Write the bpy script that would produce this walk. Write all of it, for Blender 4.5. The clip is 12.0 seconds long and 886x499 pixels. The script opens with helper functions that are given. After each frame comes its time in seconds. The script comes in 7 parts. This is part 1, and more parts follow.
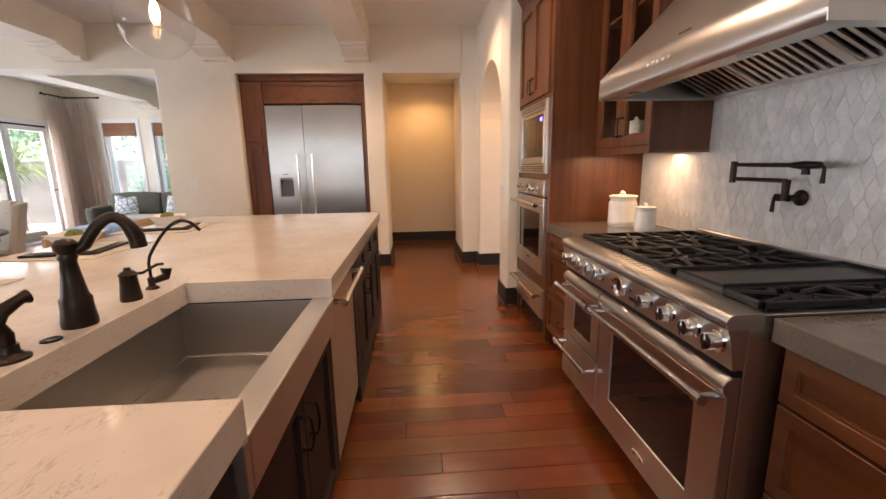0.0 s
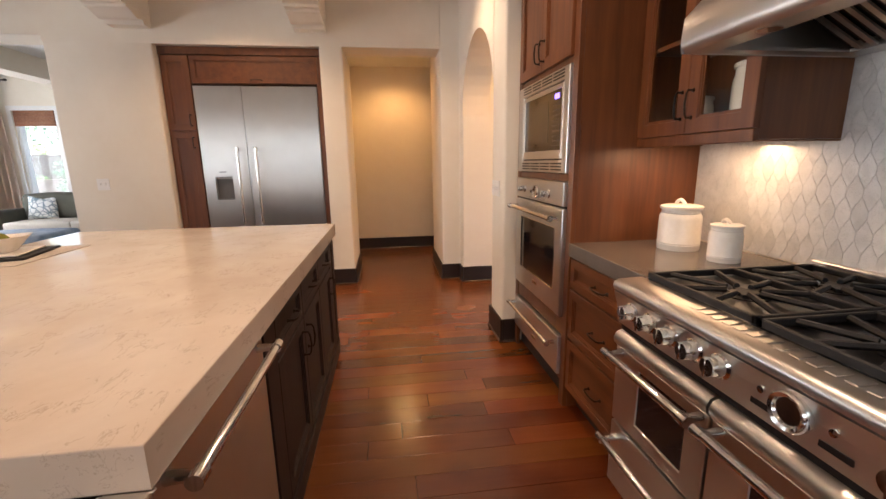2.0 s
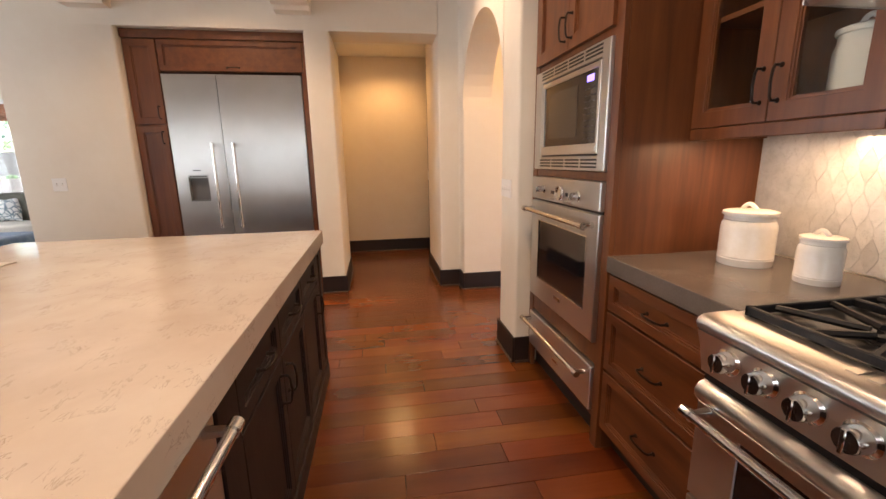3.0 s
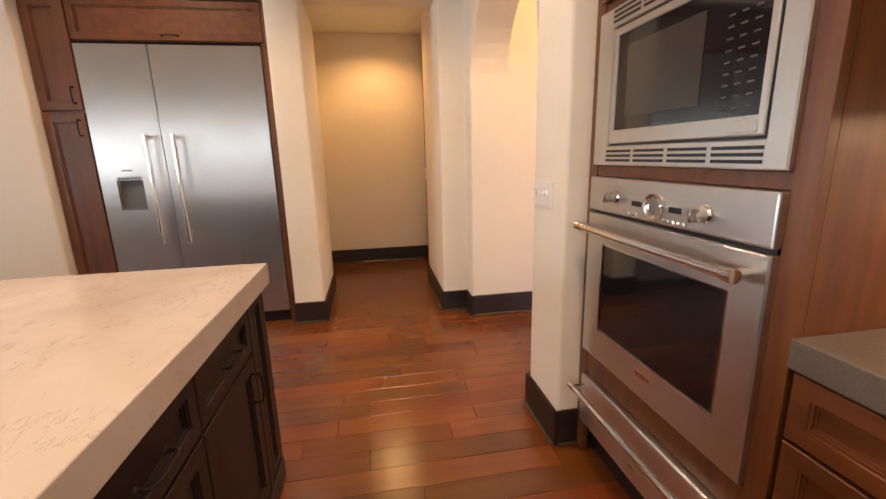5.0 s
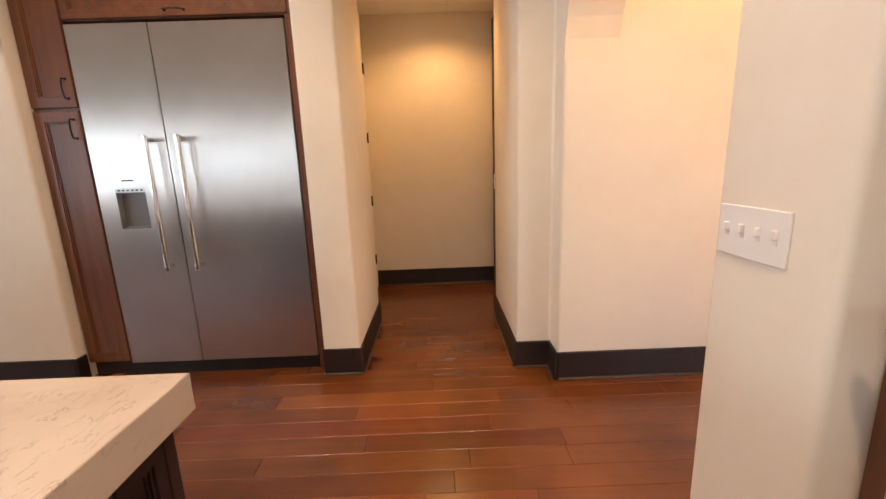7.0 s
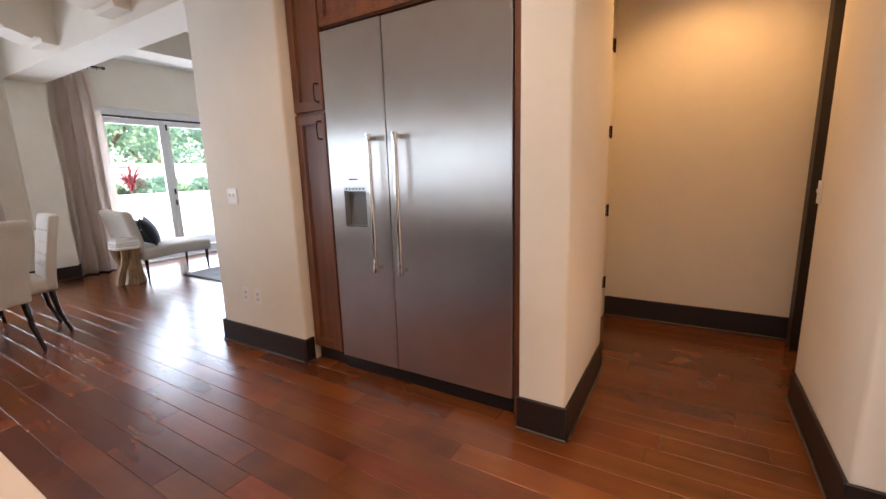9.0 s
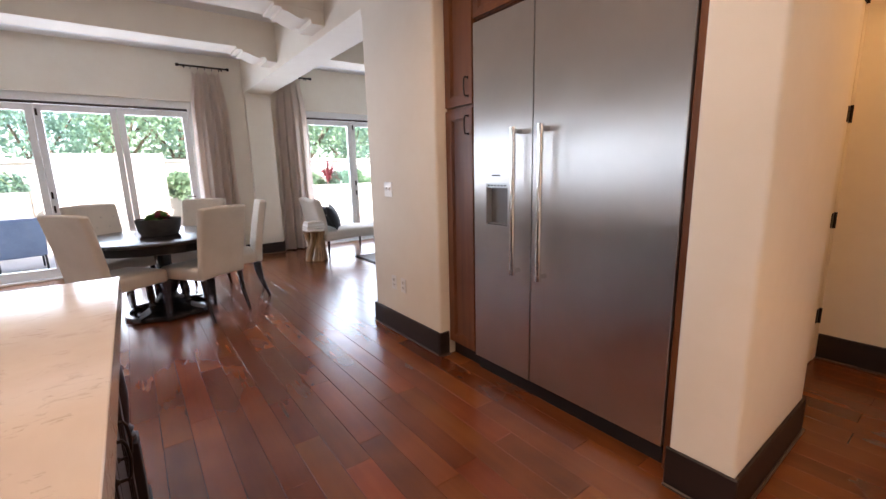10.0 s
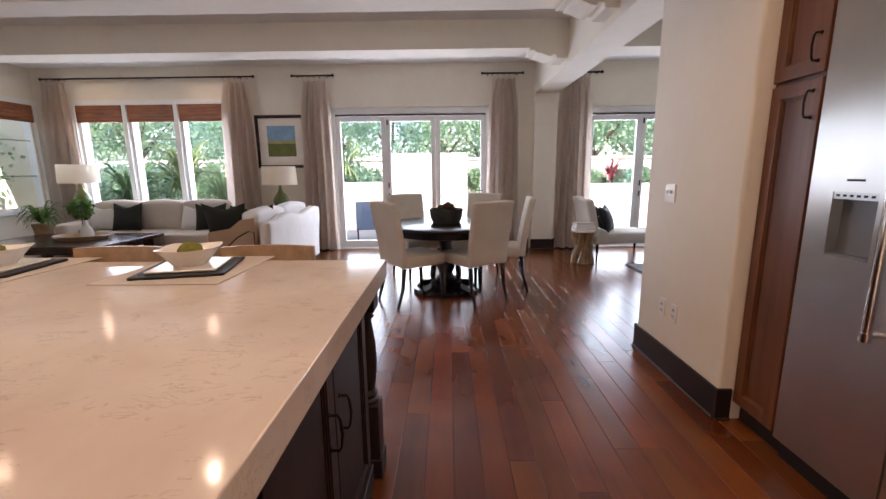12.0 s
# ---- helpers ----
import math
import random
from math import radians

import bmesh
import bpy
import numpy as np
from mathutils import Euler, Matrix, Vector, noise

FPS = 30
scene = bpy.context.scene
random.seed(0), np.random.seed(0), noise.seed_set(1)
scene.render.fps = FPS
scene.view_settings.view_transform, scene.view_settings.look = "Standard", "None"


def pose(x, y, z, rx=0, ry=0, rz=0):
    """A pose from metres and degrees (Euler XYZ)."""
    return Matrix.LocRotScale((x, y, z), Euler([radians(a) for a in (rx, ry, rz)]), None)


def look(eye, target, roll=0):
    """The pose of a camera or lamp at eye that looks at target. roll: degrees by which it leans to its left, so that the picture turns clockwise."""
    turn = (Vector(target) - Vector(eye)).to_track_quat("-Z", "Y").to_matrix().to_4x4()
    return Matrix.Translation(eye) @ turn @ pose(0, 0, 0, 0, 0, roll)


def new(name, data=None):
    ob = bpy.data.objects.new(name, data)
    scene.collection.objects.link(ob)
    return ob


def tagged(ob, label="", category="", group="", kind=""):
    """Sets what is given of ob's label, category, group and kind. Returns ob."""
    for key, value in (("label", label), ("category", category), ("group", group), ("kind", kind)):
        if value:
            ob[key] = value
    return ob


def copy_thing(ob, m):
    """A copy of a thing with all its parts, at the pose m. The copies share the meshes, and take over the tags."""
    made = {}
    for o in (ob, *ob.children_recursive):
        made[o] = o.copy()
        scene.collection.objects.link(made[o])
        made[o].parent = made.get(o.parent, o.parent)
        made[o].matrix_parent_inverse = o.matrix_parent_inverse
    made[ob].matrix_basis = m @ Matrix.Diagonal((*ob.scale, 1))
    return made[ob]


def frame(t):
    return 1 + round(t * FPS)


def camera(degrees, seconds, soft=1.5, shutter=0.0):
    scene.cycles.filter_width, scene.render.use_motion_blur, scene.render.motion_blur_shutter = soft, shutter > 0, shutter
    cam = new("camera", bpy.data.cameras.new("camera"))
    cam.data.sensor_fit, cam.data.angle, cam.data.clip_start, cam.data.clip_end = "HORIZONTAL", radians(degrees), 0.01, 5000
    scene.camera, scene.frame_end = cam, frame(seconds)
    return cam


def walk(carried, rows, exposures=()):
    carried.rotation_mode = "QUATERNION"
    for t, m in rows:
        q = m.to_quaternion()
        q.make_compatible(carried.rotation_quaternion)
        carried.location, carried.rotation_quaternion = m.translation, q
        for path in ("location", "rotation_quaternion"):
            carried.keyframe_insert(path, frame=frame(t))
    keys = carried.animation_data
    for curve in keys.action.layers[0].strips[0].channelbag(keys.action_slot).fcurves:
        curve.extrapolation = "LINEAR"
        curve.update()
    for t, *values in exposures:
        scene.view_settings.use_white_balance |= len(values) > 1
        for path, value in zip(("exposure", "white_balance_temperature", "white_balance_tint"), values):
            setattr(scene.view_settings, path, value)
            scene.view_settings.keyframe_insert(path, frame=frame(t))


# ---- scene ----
cam = camera(94.0, 12.0)
PATH = [
    (0, (0.424, 2.265, 1.326), (0.559, 4.221, 0.934), -1.0),
    (0.5, (0.41, 2.532, 1.325), (0.575, 4.487, 0.935), -0.9),
    (1, (0.428, 2.735, 1.324), (0.617, 4.685, 0.923), -0.9),
    (1.5, (0.472, 2.984, 1.332), (0.692, 4.93, 0.929), -0.9),
    (2, (0.483, 3.195, 1.329), (0.735, 5.136, 0.917), -0.9),
    (2.5, (0.451, 3.427, 1.33), (0.733, 5.361, 0.91), -1.0),
    (3, (0.446, 3.594, 1.325), (0.745, 5.525, 0.901), -1.0),
    (5, (0.529, 4.472, 1.314), (0.846, 6.397, 0.871), -1.5),
    (5.5, (0.576, 4.705, 1.322), (0.862, 6.635, 0.882), -1.6),
    (6, (0.615, 4.923, 1.318), (0.845, 6.863, 0.887), -1.5),
    (6.5, (0.609, 5.148, 1.312), (0.767, 7.097, 0.891), -1.8),
    (8.5, (0.585, 5.894, 1.313), (-0.138, 7.721, 0.941), -1.8),
    (9, (0.531, 5.998, 1.297), (-0.486, 7.68, 0.926), -1.7),
    (9.5, (0.514, 6.108, 1.31), (-0.799, 7.565, 0.922), -1.7),
    (10, (0.513, 6.196, 1.304), (-1.061, 7.371, 0.926), -1.4),
    (10.5, (0.493, 6.265, 1.297), (-1.275, 7.13, 0.941), -0.8),
    (11, (0.431, 6.312, 1.3), (-1.445, 6.895, 0.926), -1.1),
    (11.5, (0.36, 6.365, 1.315), (-1.582, 6.647, 0.933), -1.2),
    (12, (0.314, 6.401, 1.31), (-1.652, 6.375, 0.943), -0.6),
]
walk(cam, [(t, look(eye, target, roll)) for t, eye, target, roll in PATH],
     ((0, 2.0, 6800, 23), (3, 2.04, 6750, 21), (6.5, 2.22, 6650, 20), (8.5, 1.90, 6150, 21), (9, 2.0, 6200, 21), (10, 1.93, 6200, 24), (12, 1.60, 6350, 26)))

# ---- light ----
world = bpy.data.worlds.new("sky")
scene.world = world
world.use_nodes = True
wn, wl = world.node_tree.nodes, world.node_tree.links
sky = wn.new("ShaderNodeTexSky")
sky.sky_type, sky.sun_disc = "NISHITA", False
sky.sun_elevation, sky.sun_rotation = radians(44), radians(104)
wl.new(sky.outputs["Color"], wn["Background"].inputs["Color"])
wn["Background"].inputs["Strength"].default_value = 0.15


def lamp(name, kind, m, energy, color, size=0.1, size_y=0.0, spot=0.0):
    data = bpy.data.lights.new(name, kind)
    data.energy, data.color = energy, color
    if kind == "AREA":
        data.size = size
        if size_y:
            data.shape, data.size_y = "RECTANGLE", size_y
    elif kind == "SUN":
        data.angle = size
    else:
        data.shadow_soft_size = size
    if kind == "SPOT":
        data.spot_size, data.spot_blend = radians(spot), 0.7
    ob = new(name, data)
    ob.matrix_world = m
    return ob


WARM = (1.0, 0.74, 0.49)
HALLWARM = (1.0, 0.56, 0.20)
DAY = (0.80, 0.91, 1.0)
lamp("sun", "SUN", look((0, 0, 0), (-1.0, 0.25, -1.0)), 5.0, (1.0, 0.95, 0.87), radians(0.5))
for nm, x, y, z, w, h, tgt, e in (
        ("sky_light_patio", -7.05, 5.78, 1.25, 2.5, 2.2, (1, 0, 0), 42),
        ("sky_light_family", -7.05, 10.1, 1.25, 2.6, 2.2, (1, 0, 0), 42),
        ("sky_light_living", -7.0, 1.45, 1.6, 2.5, 1.5, (1, 0, 0), 34),
        ("sky_light_kitchen", -0.2, -0.72, 1.8, 2.0, 1.2, (0, 1, 0), 9)):
    lamp(nm, "AREA", look((x, y, z), (x + tgt[0], y + tgt[1], z + tgt[2])), e, DAY, w, h)
DOWNLIGHTS = [(0.72, 3.0), (0.72, 4.9), (0.72, 6.6), (-0.85, 7.0), (-0.95, 2.6), (-0.95, 4.6), (-2.74, 6.35), (-2.74, 4.41), (-2.74, 2.62), (-6.18, 0.71), (-6.18, 2.48)]
for x, y in DOWNLIGHTS:
    lamp("downlight_bulb", "SPOT", look((x, y, 3.0), (x, y, 0)), (16 if x > -2 else 7) if x > -6 else 3, WARM, 0.03, spot=135 if x > -6 else 168)
for nm, x, y, z, e in (("hall_bulb", 0.62, 9.15, 2.68, 10), ("arch_room_bulb", 2.2, 6.9, 3.0, 17)):
    lamp(nm, "SPOT", look((x, y, z), (x, y, 0)), e, HALLWARM, 0.05, spot=150)
lamp("cabinet_strip", "AREA", look((1.84, 4.82, 1.372), (1.90, 4.90, 0)), 0.75, (1.0, 0.66, 0.36), 0.5, 0.16)

# ---- materials ----
def shader(name, rough=0.5, metal=0.0, color=(0.8, 0.8, 0.8), spec=0.5):
    m = bpy.data.materials.new(name)
    m.use_nodes = True
    b = m.node_tree.nodes["Principled BSDF"]
    b.inputs["Base Color"].default_value = (*color, 1)
    b.inputs["Roughness"].default_value = rough
    b.inputs["Metallic"].default_value = metal
    b.inputs["Specular IOR Level"].default_value = spec
    return m, m.node_tree.nodes, m.node_tree.links, b


def coords(n, l, scale=(1, 1, 1), use="Object", loc=None):
    t, mp = n.new("ShaderNodeTexCoord"), n.new("ShaderNodeMapping")
    mp.inputs["Scale"].default_value = scale
    l.new(t.outputs[use], mp.inputs["Vector"])
    return mp


def ramp(n, l, source, stops):
    r = n.new("ShaderNodeValToRGB")
    e = r.color_ramp.elements
    while len(e) < len(stops):
        e.new(0.5)
    for el, (p, c) in zip(e, stops):
        el.position, el.color = p, (*c, 1)
    l.new(source, r.inputs["Fac"])
    return r


def noisy(n, l, vec, scale, detail=4, rough=0.55, distort=0.0):
    t = n.new("ShaderNodeTexNoise")
    t.inputs["Scale"].default_value, t.inputs["Detail"].default_value = scale, detail
    t.inputs["Roughness"].default_value, t.inputs["Distortion"].default_value = rough, distort
    l.new(vec.outputs[0], t.inputs["Vector"])
    return t


def bump(n, l, b, height, strength=0.2, dist=0.002):
    u = n.new("ShaderNodeBump")
    u.inputs["Strength"].default_value, u.inputs["Distance"].default_value = strength, dist
    l.new(height, u.inputs["Height"])
    l.new(u.outputs["Normal"], b.inputs["Normal"])
    return u


def mix(n, l, fac, a, c, mode="MIX"):
    x = n.new("ShaderNodeMix")
    x.data_type, x.blend_type = "RGBA", mode
    for v, k in ((fac, 0), (a, 6), (c, 7)):
        if hasattr(v, "links"):
            l.new(v, x.inputs[k])
        else:
            x.inputs[k].default_value = v if k == 0 else (*v, 1)
    return x.outputs[2]


def maths(n, l, op, a, c=0.0):
    x = n.new("ShaderNodeMath")
    x.operation = op
    for i, v in enumerate((a, c)):
        if hasattr(v, "links"):
            l.new(v, x.inputs[i])
        else:
            x.inputs[i].default_value = v
    return x.outputs[0]


def mottled(name, c1, c2, scale=6.0, rough=0.6, fine=60.0, relief=0.15, metal=0.0, dist=0.002, use="Object", spec=0.5, stretch=(1, 1, 1), fleck=0.25):
    """A plain stuff with large, soft variation and fine relief."""
    m, n, l, b = shader(name, rough, metal, c1, spec)
    v = coords(n, l, stretch, use)
    big, small = noisy(n, l, v, scale, 3), noisy(n, l, v, fine, 4)
    r = ramp(n, l, big.outputs["Fac"], [(0.3, c1), (0.7, c2)])
    l.new(mix(n, l, fleck, r.outputs["Color"], small.outputs["Fac"], "OVERLAY"), b.inputs["Base Color"])
    rr = maths(n, l, "MULTIPLY_ADD", big.outputs["Fac"], 0.15)
    rr.node.inputs[2].default_value = rough - 0.07
    l.new(rr, b.inputs["Roughness"])
    bump(n, l, b, small.outputs["Fac"], relief, dist)
    return m


def wood(name, dark, mid, light, rough=0.35, axis=2, scale=1.0, per_piece=0.0, coat=0.2, span=0.18):
    """Stained wood with its grain along an axis."""
    m, n, l, b = shader(name, rough)
    st = [9.0 * scale] * 3
    st[axis] = 0.7 * scale
    v = coords(n, l, st)
    if per_piece:
        info, add = n.new("ShaderNodeObjectInfo"), n.new("ShaderNodeVectorMath")
        add.operation = "ADD"
        sc = maths(n, l, "MULTIPLY", info.outputs["Random"], 57.0)
        l.new(v.outputs[0], add.inputs[0])
        l.new(sc, add.inputs[1])
        v = add
    g1, g2 = noisy(n, l, v, 2.2, 4, 0.5, 0.25), noisy(n, l, v, 9.0, 4, 0.6)
    soft = noisy(n, l, coords(n, l, (1.3, 1.3, 1.3)), 1.6, 2)
    f = mix(n, l, 0.25, g1.outputs["Fac"], g2.outputs["Fac"])
    f = mix(n, l, 0.6 if per_piece else 0.3, f, soft.outputs["Fac"])
    r = ramp(n, l, f, [(0.5 - span, dark), (0.5, mid), (0.5 + span, light)])
    out = r.outputs["Color"]
    if per_piece:
        hsv = n.new("ShaderNodeHueSaturation")
        val = maths(n, l, "MULTIPLY_ADD", info.outputs["Random"], per_piece)
        val.node.inputs[2].default_value = 1.0 - per_piece * 0.5
        hue = maths(n, l, "MULTIPLY_ADD", maths(n, l, "FRACT", maths(n, l, "MULTIPLY", info.outputs["Random"], 13.0)), 0.016)
        hue.node.inputs[2].default_value = 0.494
        l.new(hue, hsv.inputs["Hue"])
        l.new(val, hsv.inputs["Value"])
        l.new(out, hsv.inputs["Color"])
        out = hsv.outputs["Color"]
    l.new(out, b.inputs["Base Color"])
    rr = maths(n, l, "MULTIPLY_ADD", g2.outputs["Fac"], 0.12)
    rr.node.inputs[2].default_value = rough - 0.06
    l.new(rr, b.inputs["Roughness"])
    b.inputs["Coat Weight"].default_value, b.inputs["Coat Roughness"].default_value = coat, 0.25
    bump(n, l, b, f, 0.05, 0.0008)
    return m


def brushed(name, color, rough=0.28, axis=0, streak=220.0, aniso=0.0, spread="up"):
    """Brushed steel with fine lines along an axis; its highlights spread up the face or along x."""
    m, n, l, b = shader(name, rough, 1.0, color)
    st = [streak] * 3
    st[axis] = 1.2
    g = noisy(n, l, coords(n, l, st), 1.0, 3)
    soft = noisy(n, l, coords(n, l, (1, 1, 1)), 3.0, 3)
    smear = noisy(n, l, coords(n, l, (5, 5, 5)), 2.2, 4)
    rr = maths(n, l, "MULTIPLY_ADD", g.outputs["Fac"], 0.010 if aniso else 0.10)
    rr.node.inputs[2].default_value = rough - 0.03
    r2 = maths(n, l, "MULTIPLY_ADD", smear.outputs["Fac"], 0.03)
    l.new(rr, r2.node.inputs[2])
    l.new(r2, b.inputs["Roughness"])
    c2 = tuple(c * 0.9 for c in color)
    r = ramp(n, l, soft.outputs["Fac"], [(0.3, c2), (0.7, color)])
    l.new(r.outputs["Color"], b.inputs["Base Color"])
    if aniso:
        b.inputs["Anisotropic"].default_value = aniso
        tg = n.new("ShaderNodeVectorMath")
        if spread == "up":
            geo, off = n.new("ShaderNodeNewGeometry"), n.new("ShaderNodeVectorMath")
            tg.operation, off.operation = "CROSS_PRODUCT", "ADD"
            l.new(geo.outputs["Normal"], tg.inputs[0])
            tg.inputs[1].default_value = (0.0, 1.0, 0.0)
            l.new(tg.outputs[0], off.inputs[0])
            off.inputs[1].default_value = (0.01, 0.0, 0.02)
            l.new(off.outputs[0], b.inputs["Tangent"])
        else:
            tg.operation = "ADD"
            tg.inputs[0].default_value, tg.inputs[1].default_value = (1.0, 0.0, 0.0), (0.0, 0.01, 0.0)
            l.new(tg.outputs[0], b.inputs["Tangent"])
    else:
        bump(n, l, b, g.outputs["Fac"], 0.012, 0.0003)
    return m


def lets_light(m, color, share):
    """Thin stuff through which some light passes."""
    n, l = m.node_tree.nodes, m.node_tree.links
    tr, mx = n.new("ShaderNodeBsdfTranslucent"), n.new("ShaderNodeMixShader")
    tr.inputs["Color"].default_value, mx.inputs[0].default_value = (*color, 1), share
    l.new(n["Principled BSDF"].outputs[0], mx.inputs[1])
    l.new(tr.outputs[0], mx.inputs[2])
    l.new(mx.outputs[0], n["Material Output"].inputs["Surface"])
    return m


PLASTER = mottled("cream_plaster", (0.76, 0.69, 0.58), (0.80, 0.74, 0.63), 2.0, 0.75, 14.0, 0.06, dist=0.004, fleck=0.07)
CEILING = mottled("white_ceiling_paint", (0.78, 0.77, 0.74), (0.82, 0.81, 0.78), 2.0, 0.8, 30.0, 0.15)
TRIMWHITE = mottled("white_frame_paint", (0.74, 0.74, 0.72), (0.80, 0.80, 0.78), 4.0, 0.45, 40.0, 0.05)
BASEB = wood("espresso_baseboard_wood", (0.009, 0.0045, 0.0035), (0.016, 0.008, 0.006), (0.026, 0.013, 0.009), 0.5, 0, coat=0.0)
SHOE = wood("moulding_wood", (0.04, 0.025, 0.018), (0.07, 0.045, 0.032), (0.1, 0.065, 0.045), 0.3, 0)
FLOORW = wood("oak_plank_stain", (0.052, 0.0105, 0.0032), (0.143, 0.034, 0.0080), (0.230, 0.065, 0.0155), 0.24, 0, 0.6, 0.62, 0.25, 0.30)
CAB = wood("cherry_cabinet_wood", (0.072, 0.0205, 0.0065), (0.138, 0.043, 0.0125), (0.20, 0.070, 0.019), 0.38, 2)
CABH = wood("cherry_cabinet_wood_across", (0.072, 0.0205, 0.0065), (0.138, 0.043, 0.0125), (0.20, 0.070, 0.019), 0.38, 1)
DARKW = wood("espresso_cabinet_wood", (0.008, 0.003, 0.0025), (0.016, 0.006, 0.005), (0.026, 0.010, 0.007), 0.55, 2, coat=0.0)
BLACKW = wood("ebony_table_wood", (0.006, 0.005, 0.005), (0.012, 0.009, 0.009), (0.022, 0.017, 0.016), 0.25, 0)
LIGHTW = wood("pale_oak", (0.28, 0.17, 0.09), (0.38, 0.25, 0.14), (0.48, 0.33, 0.20), 0.45, 0)
STEEL = brushed("brushed_steel", (0.65, 0.63, 0.60), 0.33, 1, 220.0, 0.35)
SINKST = brushed("satin_sink_steel", (0.46, 0.43, 0.39), 0.38, 0)
STEELX = brushed("brushed_steel_across", (0.50, 0.50, 0.49), 0.30, 0)
STEELF = brushed("brushed_fridge_steel", (0.62, 0.60, 0.58), 0.34, 0, 500.0, 0.93, "along")
CHROME = shader("polished_chrome", 0.12, 1.0, (0.75, 0.74, 0.72))[0]
GRIDDLESHADE = brushed("dark_griddle_and_baffle_shade_steel", (0.13, 0.125, 0.12), 0.38, 1)
BRONZE = mottled("oil_rubbed_bronze", (0.025, 0.018, 0.014), (0.045, 0.03, 0.022), 9.0, 0.38, 80.0, 0.1, 0.8)
IRON = mottled("cast_iron", (0.007, 0.007, 0.008), (0.013, 0.013, 0.014), 9.0, 0.5, 120.0, 0.3, spec=0.3)
BLACK = shader("black_enamel_and_shade", 0.3, 0.0, (0.01, 0.01, 0.011))[0]
BLACKGLASS = shader("black_oven_glass", 0.06, 0.0, (0.008, 0.008, 0.010), 0.7)[0]
CERAMIC = mottled("white_glazed_ceramic", (0.74, 0.70, 0.63), (0.80, 0.76, 0.70), 7.0, 0.22, 50.0, 0.04)
LINEN = mottled("grey_beige_linen", (0.44, 0.39, 0.34), (0.53, 0.48, 0.42), 4.0, 0.9, 320.0, 0.4)
CURTAINF = lets_light(mottled("curtain_linen", (0.66, 0.57, 0.50), (0.74, 0.65, 0.58), 4.0, 0.9, 320.0, 0.4), (0.82, 0.72, 0.64), 0.5)
CREAMF = mottled("cream_upholstery", (0.55, 0.49, 0.41), (0.62, 0.56, 0.48), 4.0, 0.9, 260.0, 0.35)
WHITEF = mottled("white_slipcover", (0.66, 0.64, 0.60), (0.74, 0.72, 0.69), 4.0, 0.9, 260.0, 0.35)
DARKG = mottled("dark_green_velvet", (0.008, 0.010, 0.007), (0.017, 0.020, 0.013), 6.0, 0.8, 200.0, 0.3)
OLIVE = mottled("olive_upholstery", (0.065, 0.062, 0.045), (0.095, 0.09, 0.066), 6.0, 0.85, 200.0, 0.3)
PLASTIC = shader("white_switch_plastic", 0.35, 0.0, (0.8, 0.78, 0.74))[0]


FOLIAGE = lets_light(mottled("green_leaves", (0.05, 0.11, 0.025), (0.13, 0.24, 0.06), 3.0, 0.5, 30.0, 0.1), (0.16, 0.30, 0.06), 0.35)
PALMLEAF = lets_light(mottled("palm_leaves", (0.14, 0.21, 0.08), (0.28, 0.32, 0.14), 3.0, 0.5, 30.0, 0.1), (0.34, 0.42, 0.16), 0.35)
REDLEAF = lets_light(mottled("red_cordyline_leaves", (0.16, 0.02, 0.03), (0.28, 0.05, 0.06), 3.0, 0.5, 30.0, 0.1), (0.4, 0.06, 0.08), 0.3)
BARK = mottled("grey_bark", (0.12, 0.09, 0.06), (0.2, 0.15, 0.1), 6.0, 0.9, 40.0, 0.6)
PATIO = mottled("pale_patio_stone", (0.52, 0.47, 0.40), (0.62, 0.57, 0.50), 3.0, 0.8, 30.0, 0.3)
STUCCO = mottled("pale_garden_stucco", (0.62, 0.56, 0.48), (0.70, 0.64, 0.56), 3.0, 0.9, 50.0, 0.5)


def glass_mat(name, tint=(1, 1, 1), rough=0.0):
    m, n, l, b = shader(name, rough, 0.0, tint)
    g, t, mx, fr = n.new("ShaderNodeBsdfGlossy"), n.new("ShaderNodeBsdfTransparent"), n.new("ShaderNodeMixShader"), n.new("ShaderNodeLayerWeight")
    t.inputs["Color"].default_value = (*tint, 1)
    g.inputs["Roughness"].default_value = rough
    fr.inputs["Blend"].default_value = 0.25
    l.new(maths(n, l, "MULTIPLY_ADD", maths(n, l, "POWER", fr.outputs["Facing"], 3.0), 0.6), mx.inputs[0])
    mx.inputs[0].links[0].from_node.inputs[2].default_value = 0.03
    l.new(t.outputs[0], mx.inputs[1])
    l.new(g.outputs[0], mx.inputs[2])
    l.new(mx.outputs[0], n["Material Output"].inputs["Surface"])
    return m


def glow(name, color, strength):
    m, n, l, b = shader(name, 0.5, 0.0, color)
    b.inputs["Emission Color"].default_value = (*color, 1)
    b.inputs["Emission Strength"].default_value = strength
    return m


GLASS = glass_mat("window_glass", (0.97, 0.99, 0.98))
BULB = glow("warm_bulb_filament", (1.0, 0.60, 0.28), 7.0)
LEDGLOW = glow("warm_strip_light", (1.0, 0.72, 0.42), 1.5)


